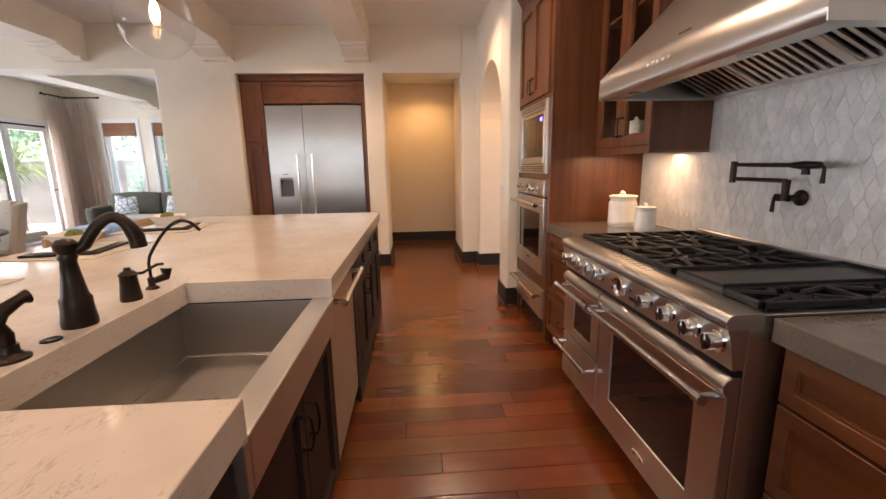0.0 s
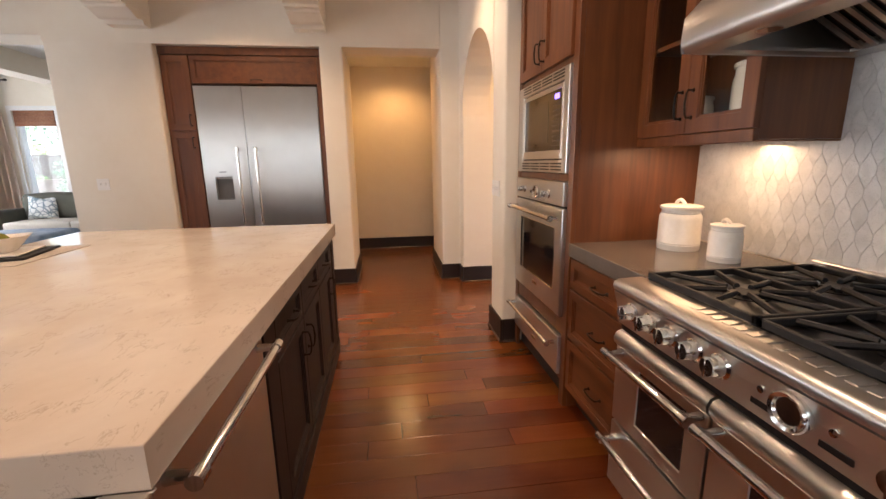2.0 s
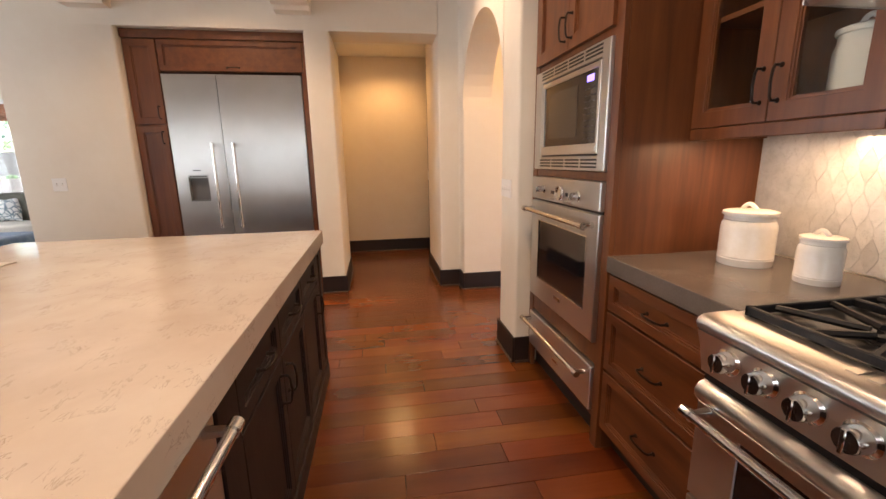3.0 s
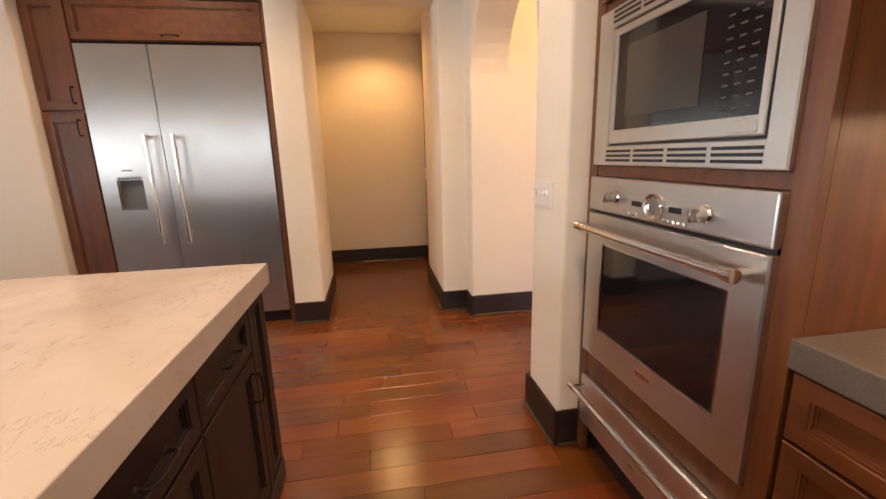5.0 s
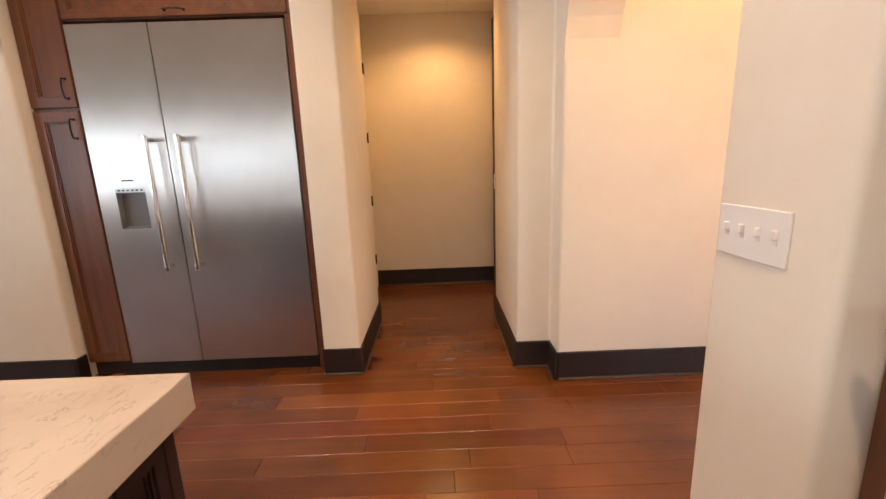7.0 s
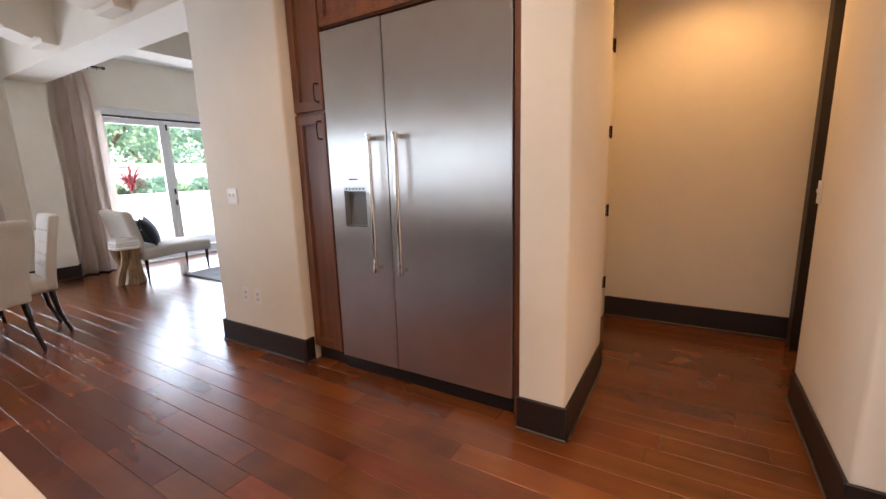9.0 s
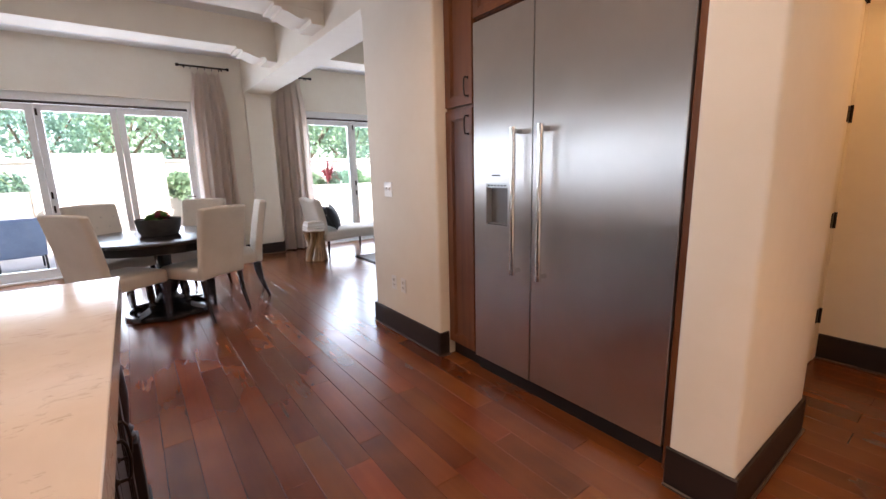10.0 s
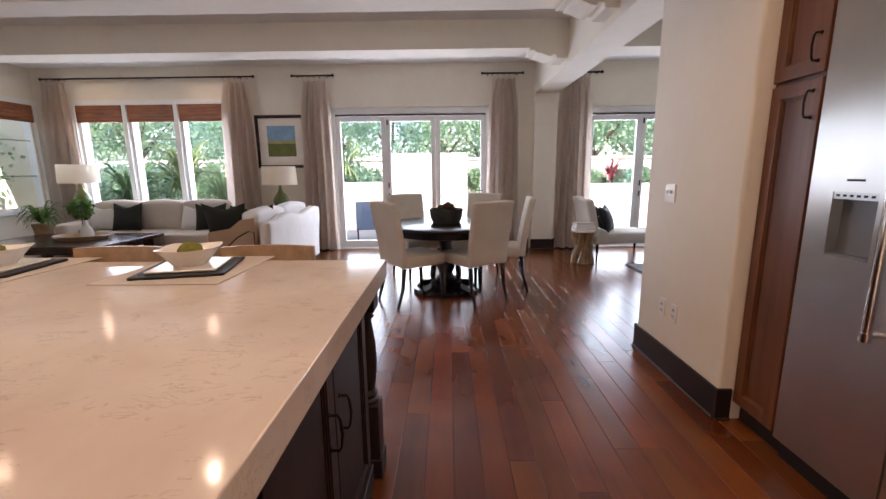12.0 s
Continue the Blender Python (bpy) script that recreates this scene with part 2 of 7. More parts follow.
def quartz():
    m, n, l, b = shader("cream_quartz", 0.13)
    v = coords(n, l)
    cloud = noisy(n, l, v, 2.2, 5, 0.6, 0.4)
    r = ramp(n, l, cloud.outputs["Fac"], [(0.3, (0.53, 0.45, 0.38)), (0.55, (0.61, 0.54, 0.47)), (0.75, (0.66, 0.60, 0.53))])
    vv = coords(n, l, (11.0, 3.4, 11.0))
    veins = noisy(n, l, vv, 2.6, 8, 0.66, 0.6)
    line = maths(n, l, "ABSOLUTE", maths(n, l, "SUBTRACT", veins.outputs["Fac"], 0.52))
    thin = maths(n, l, "LESS_THAN", line, 0.008)
    patch = noisy(n, l, v, 10.0, 4)
    gate = maths(n, l, "GREATER_THAN", patch.outputs["Fac"], 0.53)
    f = maths(n, l, "MULTIPLY", maths(n, l, "MULTIPLY", thin, gate), 0.45)
    l.new(mix(n, l, f, r.outputs["Color"], (0.24, 0.185, 0.14)), b.inputs["Base Color"])
    rr = maths(n, l, "MULTIPLY_ADD", cloud.outputs["Fac"], 0.05)
    rr.node.inputs[2].default_value = 0.085
    l.new(rr, b.inputs["Roughness"])
    return m


QUARTZ = quartz()
GREYSTONE = mottled("grey_garden_stone", (0.16, 0.16, 0.16), (0.24, 0.235, 0.23), 4.0, 0.9, 30.0, 0.4)
GREYBAR = mottled("grey_painted_glazing_bar", (0.20, 0.20, 0.20), (0.26, 0.26, 0.25), 5.0, 0.5, 60.0, 0.05)
GREYTOP = mottled("taupe_grey_stone", (0.115, 0.095, 0.08), (0.15, 0.125, 0.105), 5.0, 0.16, 140.0, 0.03)


def marble():
    m, n, l, b = shader("grey_white_marble_tile", 0.3)
    v, info, add = coords(n, l), n.new("ShaderNodeObjectInfo"), n.new("ShaderNodeVectorMath")
    add.operation = "ADD"
    l.new(v.outputs[0], add.inputs[0])
    l.new(maths(n, l, "MULTIPLY", info.outputs["Random"], 37.0), add.inputs[1])
    cloud, vein = noisy(n, l, add, 9.0, 4, 0.6, 0.8), noisy(n, l, add, 26.0, 5, 0.6, 1.2)
    r = ramp(n, l, cloud.outputs["Fac"], [(0.30, (0.47, 0.47, 0.455)), (0.5, (0.57, 0.565, 0.545)), (0.68, (0.64, 0.63, 0.61))])
    line = maths(n, l, "LESS_THAN", maths(n, l, "ABSOLUTE", maths(n, l, "SUBTRACT", vein.outputs["Fac"], 0.5)), 0.008)
    c = mix(n, l, maths(n, l, "MULTIPLY", line, 0.35), r.outputs["Color"], (0.24, 0.23, 0.21))
    hsv = n.new("ShaderNodeHueSaturation")
    val = maths(n, l, "MULTIPLY_ADD", maths(n, l, "POWER", info.outputs["Random"], 2.5), -0.16)
    val.node.inputs[2].default_value = 1.06
    l.new(val, hsv.inputs["Value"])
    l.new(c, hsv.inputs["Color"])
    l.new(hsv.outputs["Color"], b.inputs["Base Color"])
    rr = maths(n, l, "MULTIPLY_ADD", info.outputs["Random"], 0.14)
    rr.node.inputs[2].default_value = 0.24
    l.new(rr, b.inputs["Roughness"])
    return m


MARBLE = marble()
GROUT = mottled("pale_grout", (0.52, 0.515, 0.49), (0.56, 0.55, 0.53), 5.0, 0.8, 60.0, 0.2)

# ---- building tools ----
def box(bm, x0, x1, y0, y1, z0, z1, bev=0.0, seg=1):
    r = bmesh.ops.create_cube(bm, size=1)["verts"]
    for v in r:
        v.co = Vector((x0 + (v.co.x + 0.5) * (x1 - x0), y0 + (v.co.y + 0.5) * (y1 - y0), z0 + (v.co.z + 0.5) * (z1 - z0)))
    if bev:
        es = list({e for v in r for e in v.link_edges})
        bmesh.ops.bevel(bm, geom=es, offset=bev, segments=seg, profile=0.5, affect="EDGES")
    return bm


def boxes(*args, bev=0.0, seg=1):
    bm = bmesh.new()
    for a in args:
        box(bm, *a, bev=bev, seg=seg)
    return bm


def turned(profile, steps=24, centre=(0, 0, 0), axis="z"):
    """A turned body: profile is a list of (radius, height)."""
    bm = bmesh.new()
    rings = []
    for r, h in profile:
        ring = []
        for i in range(steps):
            a = 2 * math.pi * i / steps
            p = (r * math.cos(a), r * math.sin(a), h)
            if axis == "x":
                p = (h, p[0], p[1])
            elif axis == "y":
                p = (p[1], h, p[0])
            ring.append(bm.verts.new(Vector(p) + Vector(centre)))
        rings.append(ring)
    for a, c in zip(rings, rings[1:]):
        for i in range(steps):
            j = (i + 1) % steps
            bm.faces.new((a[i], a[j], c[j], c[i]))
    for ring in (rings[0], rings[-1]):
        if profile[0 if ring is rings[0] else -1][0] > 1e-5:
            bm.faces.new(ring)
    bmesh.ops.remove_doubles(bm, verts=bm.verts, dist=1e-5)
    bmesh.ops.recalc_face_normals(bm, faces=bm.faces)
    return bm


def tube(path, r, steps=10, caps=True, radii=None):
    """A round bar along a list of points."""
    bm = bmesh.new()
    pts = [Vector(p) for p in path]
    rings = []
    up = Vector((0, 0, 1))
    last = None
    for i, p in enumerate(pts):
        d = (pts[min(i + 1, len(pts) - 1)] - pts[max(i - 1, 0)]).normalized()
        if last is None:
            side = d.cross(up)
            if side.length < 0.1:
                side = d.cross(Vector((1, 0, 0)))
        else:
            side = last - d * last.dot(d)
        side.normalize()
        last = side
        o = d.cross(side)
        rr = radii[i] if radii else r
        rings.append([bm.verts.new(p + (side * math.cos(2 * math.pi * k / steps) + o * math.sin(2 * math.pi * k / steps)) * rr) for k in range(steps)])
    for a, c in zip(rings, rings[1:]):
        for i in range(steps):
            j = (i + 1) % steps
            bm.faces.new((a[i], a[j], c[j], c[i]))
    if caps:
        bm.faces.new(rings[0][::-1])
        bm.faces.new(rings[-1])
    bmesh.ops.recalc_face_normals(bm, faces=bm.faces)
    return bm


def arc(p0, p1, p2, n=8):
    """Points on a bend from p0 to p2, pulled towards p1."""
    a, b, c = Vector(p0), Vector(p1), Vector(p2)
    return [a * (1 - t) ** 2 + b * 2 * t * (1 - t) + c * t * t for t in (i / n for i in range(n + 1))]


def prism(outline, lo, hi, axis="x"):
    """An outline in the two other axes, drawn out along an axis."""
    bm = bmesh.new()

    def at(u, v, w):
        return {"x": (w, u, v), "y": (u, w, v), "z": (u, v, w)}[axis]
    a = [bm.verts.new(at(u, v, lo)) for u, v in outline]
    b = [bm.verts.new(at(u, v, hi)) for u, v in outline]
    bm.faces.new(a)
    bm.faces.new(b[::-1])
    for i in range(len(outline)):
        j = (i + 1) % len(outline)
        bm.faces.new((a[i], b[i], b[j], a[j]))
    bmesh.ops.recalc_face_normals(bm, faces=bm.faces)
    return bm


def join(*bms):
    out = bmesh.new()
    for b in bms:
        me = bpy.data.meshes.new("tmp")
        b.to_mesh(me)
        out.from_mesh(me)
        b.free()
        bpy.data.meshes.remove(me)
    return out


def moved(bm, m):
    bm.transform(m)
    return bm


def ring_frame(outer, inner, y0, y1, bev=0.003, steps=()):
    """A rectangular frame in one piece, facing -y: outer and inner are (x0, x1, z0, z1); steps: (inset, depth) ledges inside."""
    bm = bmesh.new()
    o, i = outer, inner
    secs = [(o, y1), (o, y0 + bev), ((o[0] + bev, o[1] - bev, o[2] + bev, o[3] - bev), y0), ((i[0] - bev * 0.7, i[1] + bev * 0.7, i[2] - bev * 0.7, i[3] + bev * 0.7), y0)]
    last, depth = i, y0 + bev
    secs.append((i, depth))
    for s, d in steps:
        secs.append((last, y0 + d))
        last = (i[0] + s, i[1] - s, i[2] + s, i[3] - s)
        secs.append((last, y0 + d))
    secs.append((last, y1))
    rings = [[bm.verts.new((x, y, z)) for x, z in ((r[0], r[2]), (r[1], r[2]), (r[1], r[3]), (r[0], r[3]))] for r, y in secs]
    for a, b in zip(rings, rings[1:] + rings[:1]):
        for k in range(4):
            j = (k + 1) % 4
            bm.faces.new((a[k], a[j], b[j], b[k]))
    bmesh.ops.recalc_face_normals(bm, faces=bm.faces)
    return bm


def side_ring(x0, x1, outer, inner, bev=0.003):
    """A frame in one piece standing in a plane of constant x, finished on both sides; outer and inner are (y0, y1, z0, z1)."""
    bm = ring_frame(outer, inner, 0.0, x1 - x0, bev)
    bm.transform(Matrix(((0, -1, 0, x1), (1, 0, 0, 0), (0, 0, 1, 0), (0, 0, 0, 1))))
    bmesh.ops.recalc_face_normals(bm, faces=bm.faces)
    return bm


def front_ring(x, depth, outer, inner, bev=0.003):
    """The same for a front that faces -x, its face at x."""
    bm = ring_frame(outer, inner, 0.0, depth, bev)
    bm.transform(Matrix(((0, 1, 0, x), (1, 0, 0, 0), (0, 0, 1, 0), (0, 0, 0, 1))))
    bmesh.ops.recalc_face_normals(bm, faces=bm.faces)
    return bm


ORIGIN = {}


def part(name, bm, material, parent=None, label="", smooth=False, kind=""):
    me = bpy.data.meshes.new(name)
    if parent is not None:
        o = ORIGIN.get(parent.name, Vector((0, 0, 0)))
        bm.transform(Matrix.Translation(-o))
    bm.to_mesh(me)
    bm.free()
    me.materials.append(material)
    if smooth:
        me.shade_smooth()
        me.set_sharp_from_angle(angle=radians(40))
    ob = new(name, me)
    if parent is not None:
        ob.parent = parent
        ORIGIN[ob.name] = ORIGIN.get(parent.name, Vector((0, 0, 0)))
    if label or kind:
        tagged(ob, label, kind=kind)
    return ob


def thing(name, loc, label, category, group=""):
    ob = new(name)
    ob.location = loc
    ob.empty_display_size = 0.1
    ORIGIN[ob.name] = Vector(loc)
    return tagged(ob, label, category, group)


def setting(name, bm, material, label="", smooth=False):
    ob = part(name, bm, material, None, label, smooth)
    return tagged(ob, label, kind="structure")

# ---- the large structure ----
CEIL, WALLY, WALLX = 3.05, 7.82, 1.290      # ceiling height; the wall with the fridge; the wall with the arch
FARX, FAMY, SOUTH = -6.80, 11.90, -0.45
EAST = 2.055                                # the wall behind the range

setting("floor", boxes((FARX - 0.3, 3.6, SOUTH - 1.2, 12.1, -0.12, -0.012)), BASEB, "dark underfloor below the planks")
setting("ceiling", boxes((FARX - 0.25, 3.6, SOUTH - 1.2, 12.1, CEIL, CEIL + 0.15)), CEILING, "smooth white painted ceiling")


def wall_with_holes(name, axis, at, thick, lo, hi, z1, holes, label):
    """A wall along an axis, from lo to hi, with rectangular holes (from, to, bottom, top)."""
    cuts = sorted({lo, hi, *[v for h in holes for v in h[:2]]})
    bm = bmesh.new()
    for a, b in zip(cuts, cuts[1:]):
        spans, z = [], 0.0
        for h in sorted((h for h in holes if h[0] <= a + 1e-6 and h[1] >= b - 1e-6), key=lambda h: h[2]):
            if h[2] > z + 1e-6:
                spans.append((z, h[2]))
            z = h[3]
        if z < z1 - 1e-6:
            spans.append((z, z1))
        for s, e in spans:
            if axis == "x":
                box(bm, a, b, at, at + thick, s, e)
            else:
                box(bm, at, at + thick, a, b, s, e)
    bmesh.ops.remove_doubles(bm, verts=bm.verts, dist=1e-5)
    doubles = [f for f in bm.faces if sum(1 for g in f.verts[0].link_faces if g is not f and set(g.verts) == set(f.verts))]
    bmesh.ops.delete(bm, geom=doubles, context="FACES_ONLY")
    return setting(name, bm, PLASTER, label)


PL = "smooth cream plaster wall with soft corners"
# the wall with the fridge niche and the hall doorway
NX0, NX1, NZ = -1.712, -0.153, 2.495
DX0, DX1, DZ = 0.08, 1.08, 2.495


def soft(bm, off=0.018, seg=3):
    """Rounded upright plaster corners."""
    es = [e for e in bm.edges if abs((e.verts[0].co - e.verts[1].co).normalized().z) > 0.99 and len(e.link_faces) == 2 and e.calc_face_angle(0) > 1]
    bmesh.ops.bevel(bm, geom=es, offset=off, segments=seg, profile=0.5, affect="EDGES")
    return bm


bm = join(soft(prism([(-2.66, WALLY), (NX0, WALLY), (NX0, WALLY + 0.8), (-2.66, WALLY + 0.8)], 0, NZ, "z")),
          soft(prism([(NX1, WALLY), (DX0, WALLY), (DX0, 8.70), (NX1, 8.70)], 0, NZ, "z")),
          boxes((NX0, NX1, WALLY + 0.75, WALLY + 0.8, 0, NZ)))
setting("wall_niche", bm, PLASTER, PL, True)
setting("wall_niche_head", boxes((-2.66, DX1, WALLY, WALLY + 0.37, NZ, CEIL), (-2.66, NX1, WALLY + 0.37, 9.0, NZ, CEIL), (NX1, DX1, WALLY + 0.37, 9.0, 2.801, CEIL)), PLASTER, PL)
setting("wall_jamb", soft(prism([(DX1, WALLY), (WALLX, WALLY), (WALLX, 7.65), (WALLX + 1.9, 7.65), (WALLX + 1.9, 8.78), (DX1, 8.78)], 0, CEIL, "z")), PLASTER, PL, True)
# hall behind the doorway
HY = 9.75
setting("wall_hall_end", boxes((-0.251, 2.2, HY, HY + 0.15, 0, 2.72)), PLASTER, "warm lit plaster wall at the end of the hall")
setting("wall_hall_side", boxes((-0.25, NX1 - 0.001, 8.55, 9.0, 0, 2.72), (-0.25, -0.075, 9.67, HY, 0, 2.72), (-0.25, -0.075, 9.0, 9.67, 2.43, 2.72), (-0.25, -0.12, 9.0, 9.67, 0, 2.43), (1.25, 1.4, 8.78, HY, 0, 2.72)), PLASTER, PL)
setting("ceiling_hall", boxes((-0.9, 2.2, WALLY + 0.37, HY + 0.15, 2.72, 2.8)), CEILING, "low white ceiling of the hall")

# the wall with the arch, seen along the aisle
A0, A1, AZ, AR = 6.37, 7.65, 1.80, 0.64
PN = 6.035
arch = [((A0 + A1) / 2 - AR * math.cos(math.pi * i / 20), AZ + AR * math.sin(math.pi * i / 20)) for i in range(21)]
top = []
for (ya, za), (yb, zb) in zip(arch, arch[1:]):
    top.append(prism([(ya, za), (yb, zb), (yb, CEIL), (ya, CEIL)], WALLX, WALLX + 0.28, "x"))
setting("wall_arch_head", join(*top), PLASTER, PL)
setting("wall_pier", soft(prism([(WALLX, PN), (WALLX + 0.9, PN), (WALLX + 0.9, A0), (WALLX, A0)], 0, CEIL, "z")), PLASTER, PL, True)
setting("wall_arch_room", boxes((3.1, 3.25, 6.0, 7.7, 0, CEIL)), PLASTER, PL)
# the wall behind the range
setting("wall_range", boxes((EAST, EAST + 0.15, SOUTH - 1.2, PN, 0, CEIL)), PLASTER, PL)
setting("backsplash", boxes((EAST - 0.004, EAST - 0.0005, 0.9, 5.146, 0.925, 2.62)), GROUT, "marble tiled splashback behind the range")
# far walls with the openings
SD = (4.47, 7.09, 0.0, 2.38)
wall_with_holes("wall_patio", "y", FARX - 0.25, 0.25, SOUTH - 1.0, 12.1, CEIL,
                [(0.20, 2.72, 0.80, 2.46), SD, (8.72, 11.45, 0.0, 2.36)], PL)
wall_with_holes("wall_family_end", "x", FAMY, 0.2, FARX, 0.0, CEIL, [(-6.15, -5.45, 0.75, 2.36), (-5.12, -4.42, 0.75, 2.36), (-3.95, -3.25, 0.75, 2.36)], PL)
wall_with_holes("wall_south", "x", SOUTH - 0.2, 0.2, FARX, 3.6, CEIL, [(-6.74, -5.55, 0.75, 2.46), (-1.30, 0.90, 1.15, 2.45)], PL)
setting("wall_family_side", boxes((-0.40, -0.252, 9.001, 12.1, 0, CEIL)), PLASTER, PL)
setting("header_beam", boxes((FARX, -2.66, WALLY, WALLY + 0.37, 2.55, CEIL)), PLASTER, "cream plaster header beam between kitchen and family room")
setting("pilaster", boxes((FARX, FARX + 0.12, WALLY, WALLY + 0.37, 0, 2.55)), PLASTER, "shallow plaster pilaster under the header beam")


def ceiling_beam(x, w, y0, y1):
    """A plaster beam with a stepped corbel at its end on y1."""
    z = 2.735
    ob = setting("ceiling_beam", boxes((x - w / 2, x + w / 2, y0, y1, z, CEIL)), PLASTER, "white plastered ceiling beam")
    prof = [(y1, z), (y1 - 0.44, z), (y1 - 0.44, z - 0.025), (y1 - 0.38, z - 0.025), (y1 - 0.375, z - 0.045)]
    prof += [(y1 - 0.375 + 0.19 * t, z - 0.045 - 0.05 * math.sin(t * math.pi / 2) ** 2) for t in (0.25, 0.5, 0.75, 1.0)]
    prof += [(y1 - 0.18, z - 0.075), (y1 - 0.13, z - 0.075), (y1 - 0.12, z - 0.115), (y1, z - 0.115)]
    setting("corbel", prism(prof, x - w / 2 + 0.004, x + w / 2 - 0.004, "x"), PLASTER, "moulded white plaster corbel under a beam")
    return ob


for x in (-0.215, -1.86, -3.55, -5.06):
    ceiling_beam(x, 0.31 if x > -1 else 0.34, SOUTH, WALLY)
ceiling_beam(-5.06, 0.34, WALLY + 0.37, FAMY)


def base(x0, x1, y0, y1):
    h = 0.175
    bm = boxes((x0, x1, y0, y1, 0.0, h), bev=0.004)
    e = 0.011
    if min(x1 - x0, y1 - y0) < 0.02:
        a, b, c, d = (x0, x1, y0, y1)
        if x1 - x0 < y1 - y0:
            a, b = (x0 - e, x0 - 0.0005) if x0 > -2.7 and (x0 < -2.6 or abs(x0 - (DX1 - T)) < 0.01 or x0 > 1.2) else (x1 + 0.0005, x1 + e)
        else:
            c, d = (y0 - e, y0 - 0.0005) if y1 < A0 or y0 > 6.6 else (y1 + 0.0005, y1 + e)
        setting("shoe_moulding", boxes((a, b, c, d, 0.0, 0.016), bev=0.004), SHOE, "thin quarter round moulding along the baseboard")
    return setting("baseboard", bm, BASEB, "tall espresso wooden baseboard")


T = 0.016
for b in ((NX0 - 0.001, NX0 + T - 0.001, WALLY - T, 7.888), (-2.66 - T, NX0 - 0.002, WALLY - T, WALLY - 0.001), (-2.66 - T, -2.661, WALLY, WALLY + 0.8), (NX1 - 0.004, DX0 + T, WALLY - T, WALLY - 0.001),
          (DX0 + 0.001, DX0 + T, WALLY, 8.69), (DX1 - T, WALLX - 0.001, WALLY - T, WALLY - 0.001), (DX1 - T, DX1 - 0.001, WALLY, 8.77),
          (WALLX - T, WALLX - 0.001, 7.65 - T, WALLY - T), (WALLX, WALLX + 1.8, 7.65 - T, 7.649), (-0.07, 1.245, HY - T, HY - 0.001),
          (WALLX - T, WALLX - 0.001, PN - T, A0 + T), (WALLX, WALLX + 0.10, PN - T, PN - 0.001), (WALLX, WALLX + 0.9, A0 + 0.001, A0 + T),
          (FARX + 0.001, FARX + T, 2.72, 4.40), (FARX + 0.001, FARX + T, 7.16, WALLY - 0.03), (FARX + 0.121, FARX + 0.12 + T, WALLY - T, WALLY + 0.37 + T), (FARX + 0.001, FARX + T, WALLY + 0.4, 8.66), (FARX + 0.001, FARX + T, SOUTH, 2.715),
          (FARX, -2.0, FAMY - T, FAMY - 0.001)):
    base(*b)

# ---- kitchen things ----
def facing(x, y, z, turn=0):
    """A placing for fronts drawn with x along, z up and their face towards -y; turn in degrees."""
    return pose(x, y, z, 0, 0, turn)


def front_frame(w, h, t=0.022, rail=0.058):
    return ring_frame((0, w, 0, h), (rail, w - rail, rail, h - rail), -t, 0, 0.002, ((0.006, 0.005), (0.012, 0.010)))


def pull(length=0.11, out=0.03, r=0.0045, upright=True):
    pts = [(0, 0, -length / 2), (0, -out * 0.8, -length / 2), (0, -out, -length / 2 + 0.012), (0, -out - 0.004, 0), (0, -out, length / 2 - 0.012), (0, -out * 0.8, length / 2), (0, 0, length / 2)]
    bm = tube(pts, r, 8)
    for e in (-length / 2, length / 2):
        bm = join(bm, tube([(0, 0, e), (0, -0.003, e), (0, -0.006, e)], r, 10, radii=[r * 1.9, r * 1.8, r * 1.1]))
    if not upright:
        bm.transform(Matrix.Rotation(math.pi / 2, 4, "Y"))
    return bm


def cabinet_front(name, parent, m, w, h, material, grip=None, glass=False, rail=0.058, t=0.022):
    """A framed door or drawer front with its pull; grip is (x, z, upright)."""
    ob = part(name, moved(front_frame(w, h, t, rail), m), material, parent)
    r = rail + 0.012
    if glass:
        part("pane", moved(boxes((r, w - r, -0.012, -0.008, r, h - r)), m), GLASS, ob, "clear glass pane")
    else:
        part("panel", moved(boxes((r, w - r, -t + 0.014, -0.002, r, h - r)), m), material, ob)
    if grip:
        part("pull", moved(pull(0.105, upright=grip[2]), m @ Matrix.Translation((grip[0], -t, grip[1]))), BRONZE, ob, "dark bronze pull", True)
    return ob


def bar_grip(parent, a, b, out, r=0.0135, name="handle", label="polished steel bar handle"):
    """A thick bar between two brackets; out is the way to the front."""
    a, b, out = Vector(a), Vector(b), Vector(out)
    d = (b - a).normalized()
    h = part(name, tube([a, b], r, 16), CHROME, parent, label, True)
    for p, s in ((a, 1), (b, -1)):
        q = p + d * s * 0.018
        bm = join(tube([q - out, q - out * 0.25, q], 0.011, 12, radii=[0.014, 0.011, 0.0145]), tube([p - d * s * 0.004, p + d * s * 0.028], r + 0.0035, 16))
        part("bracket", bm, CHROME, h, "", True)
    return h


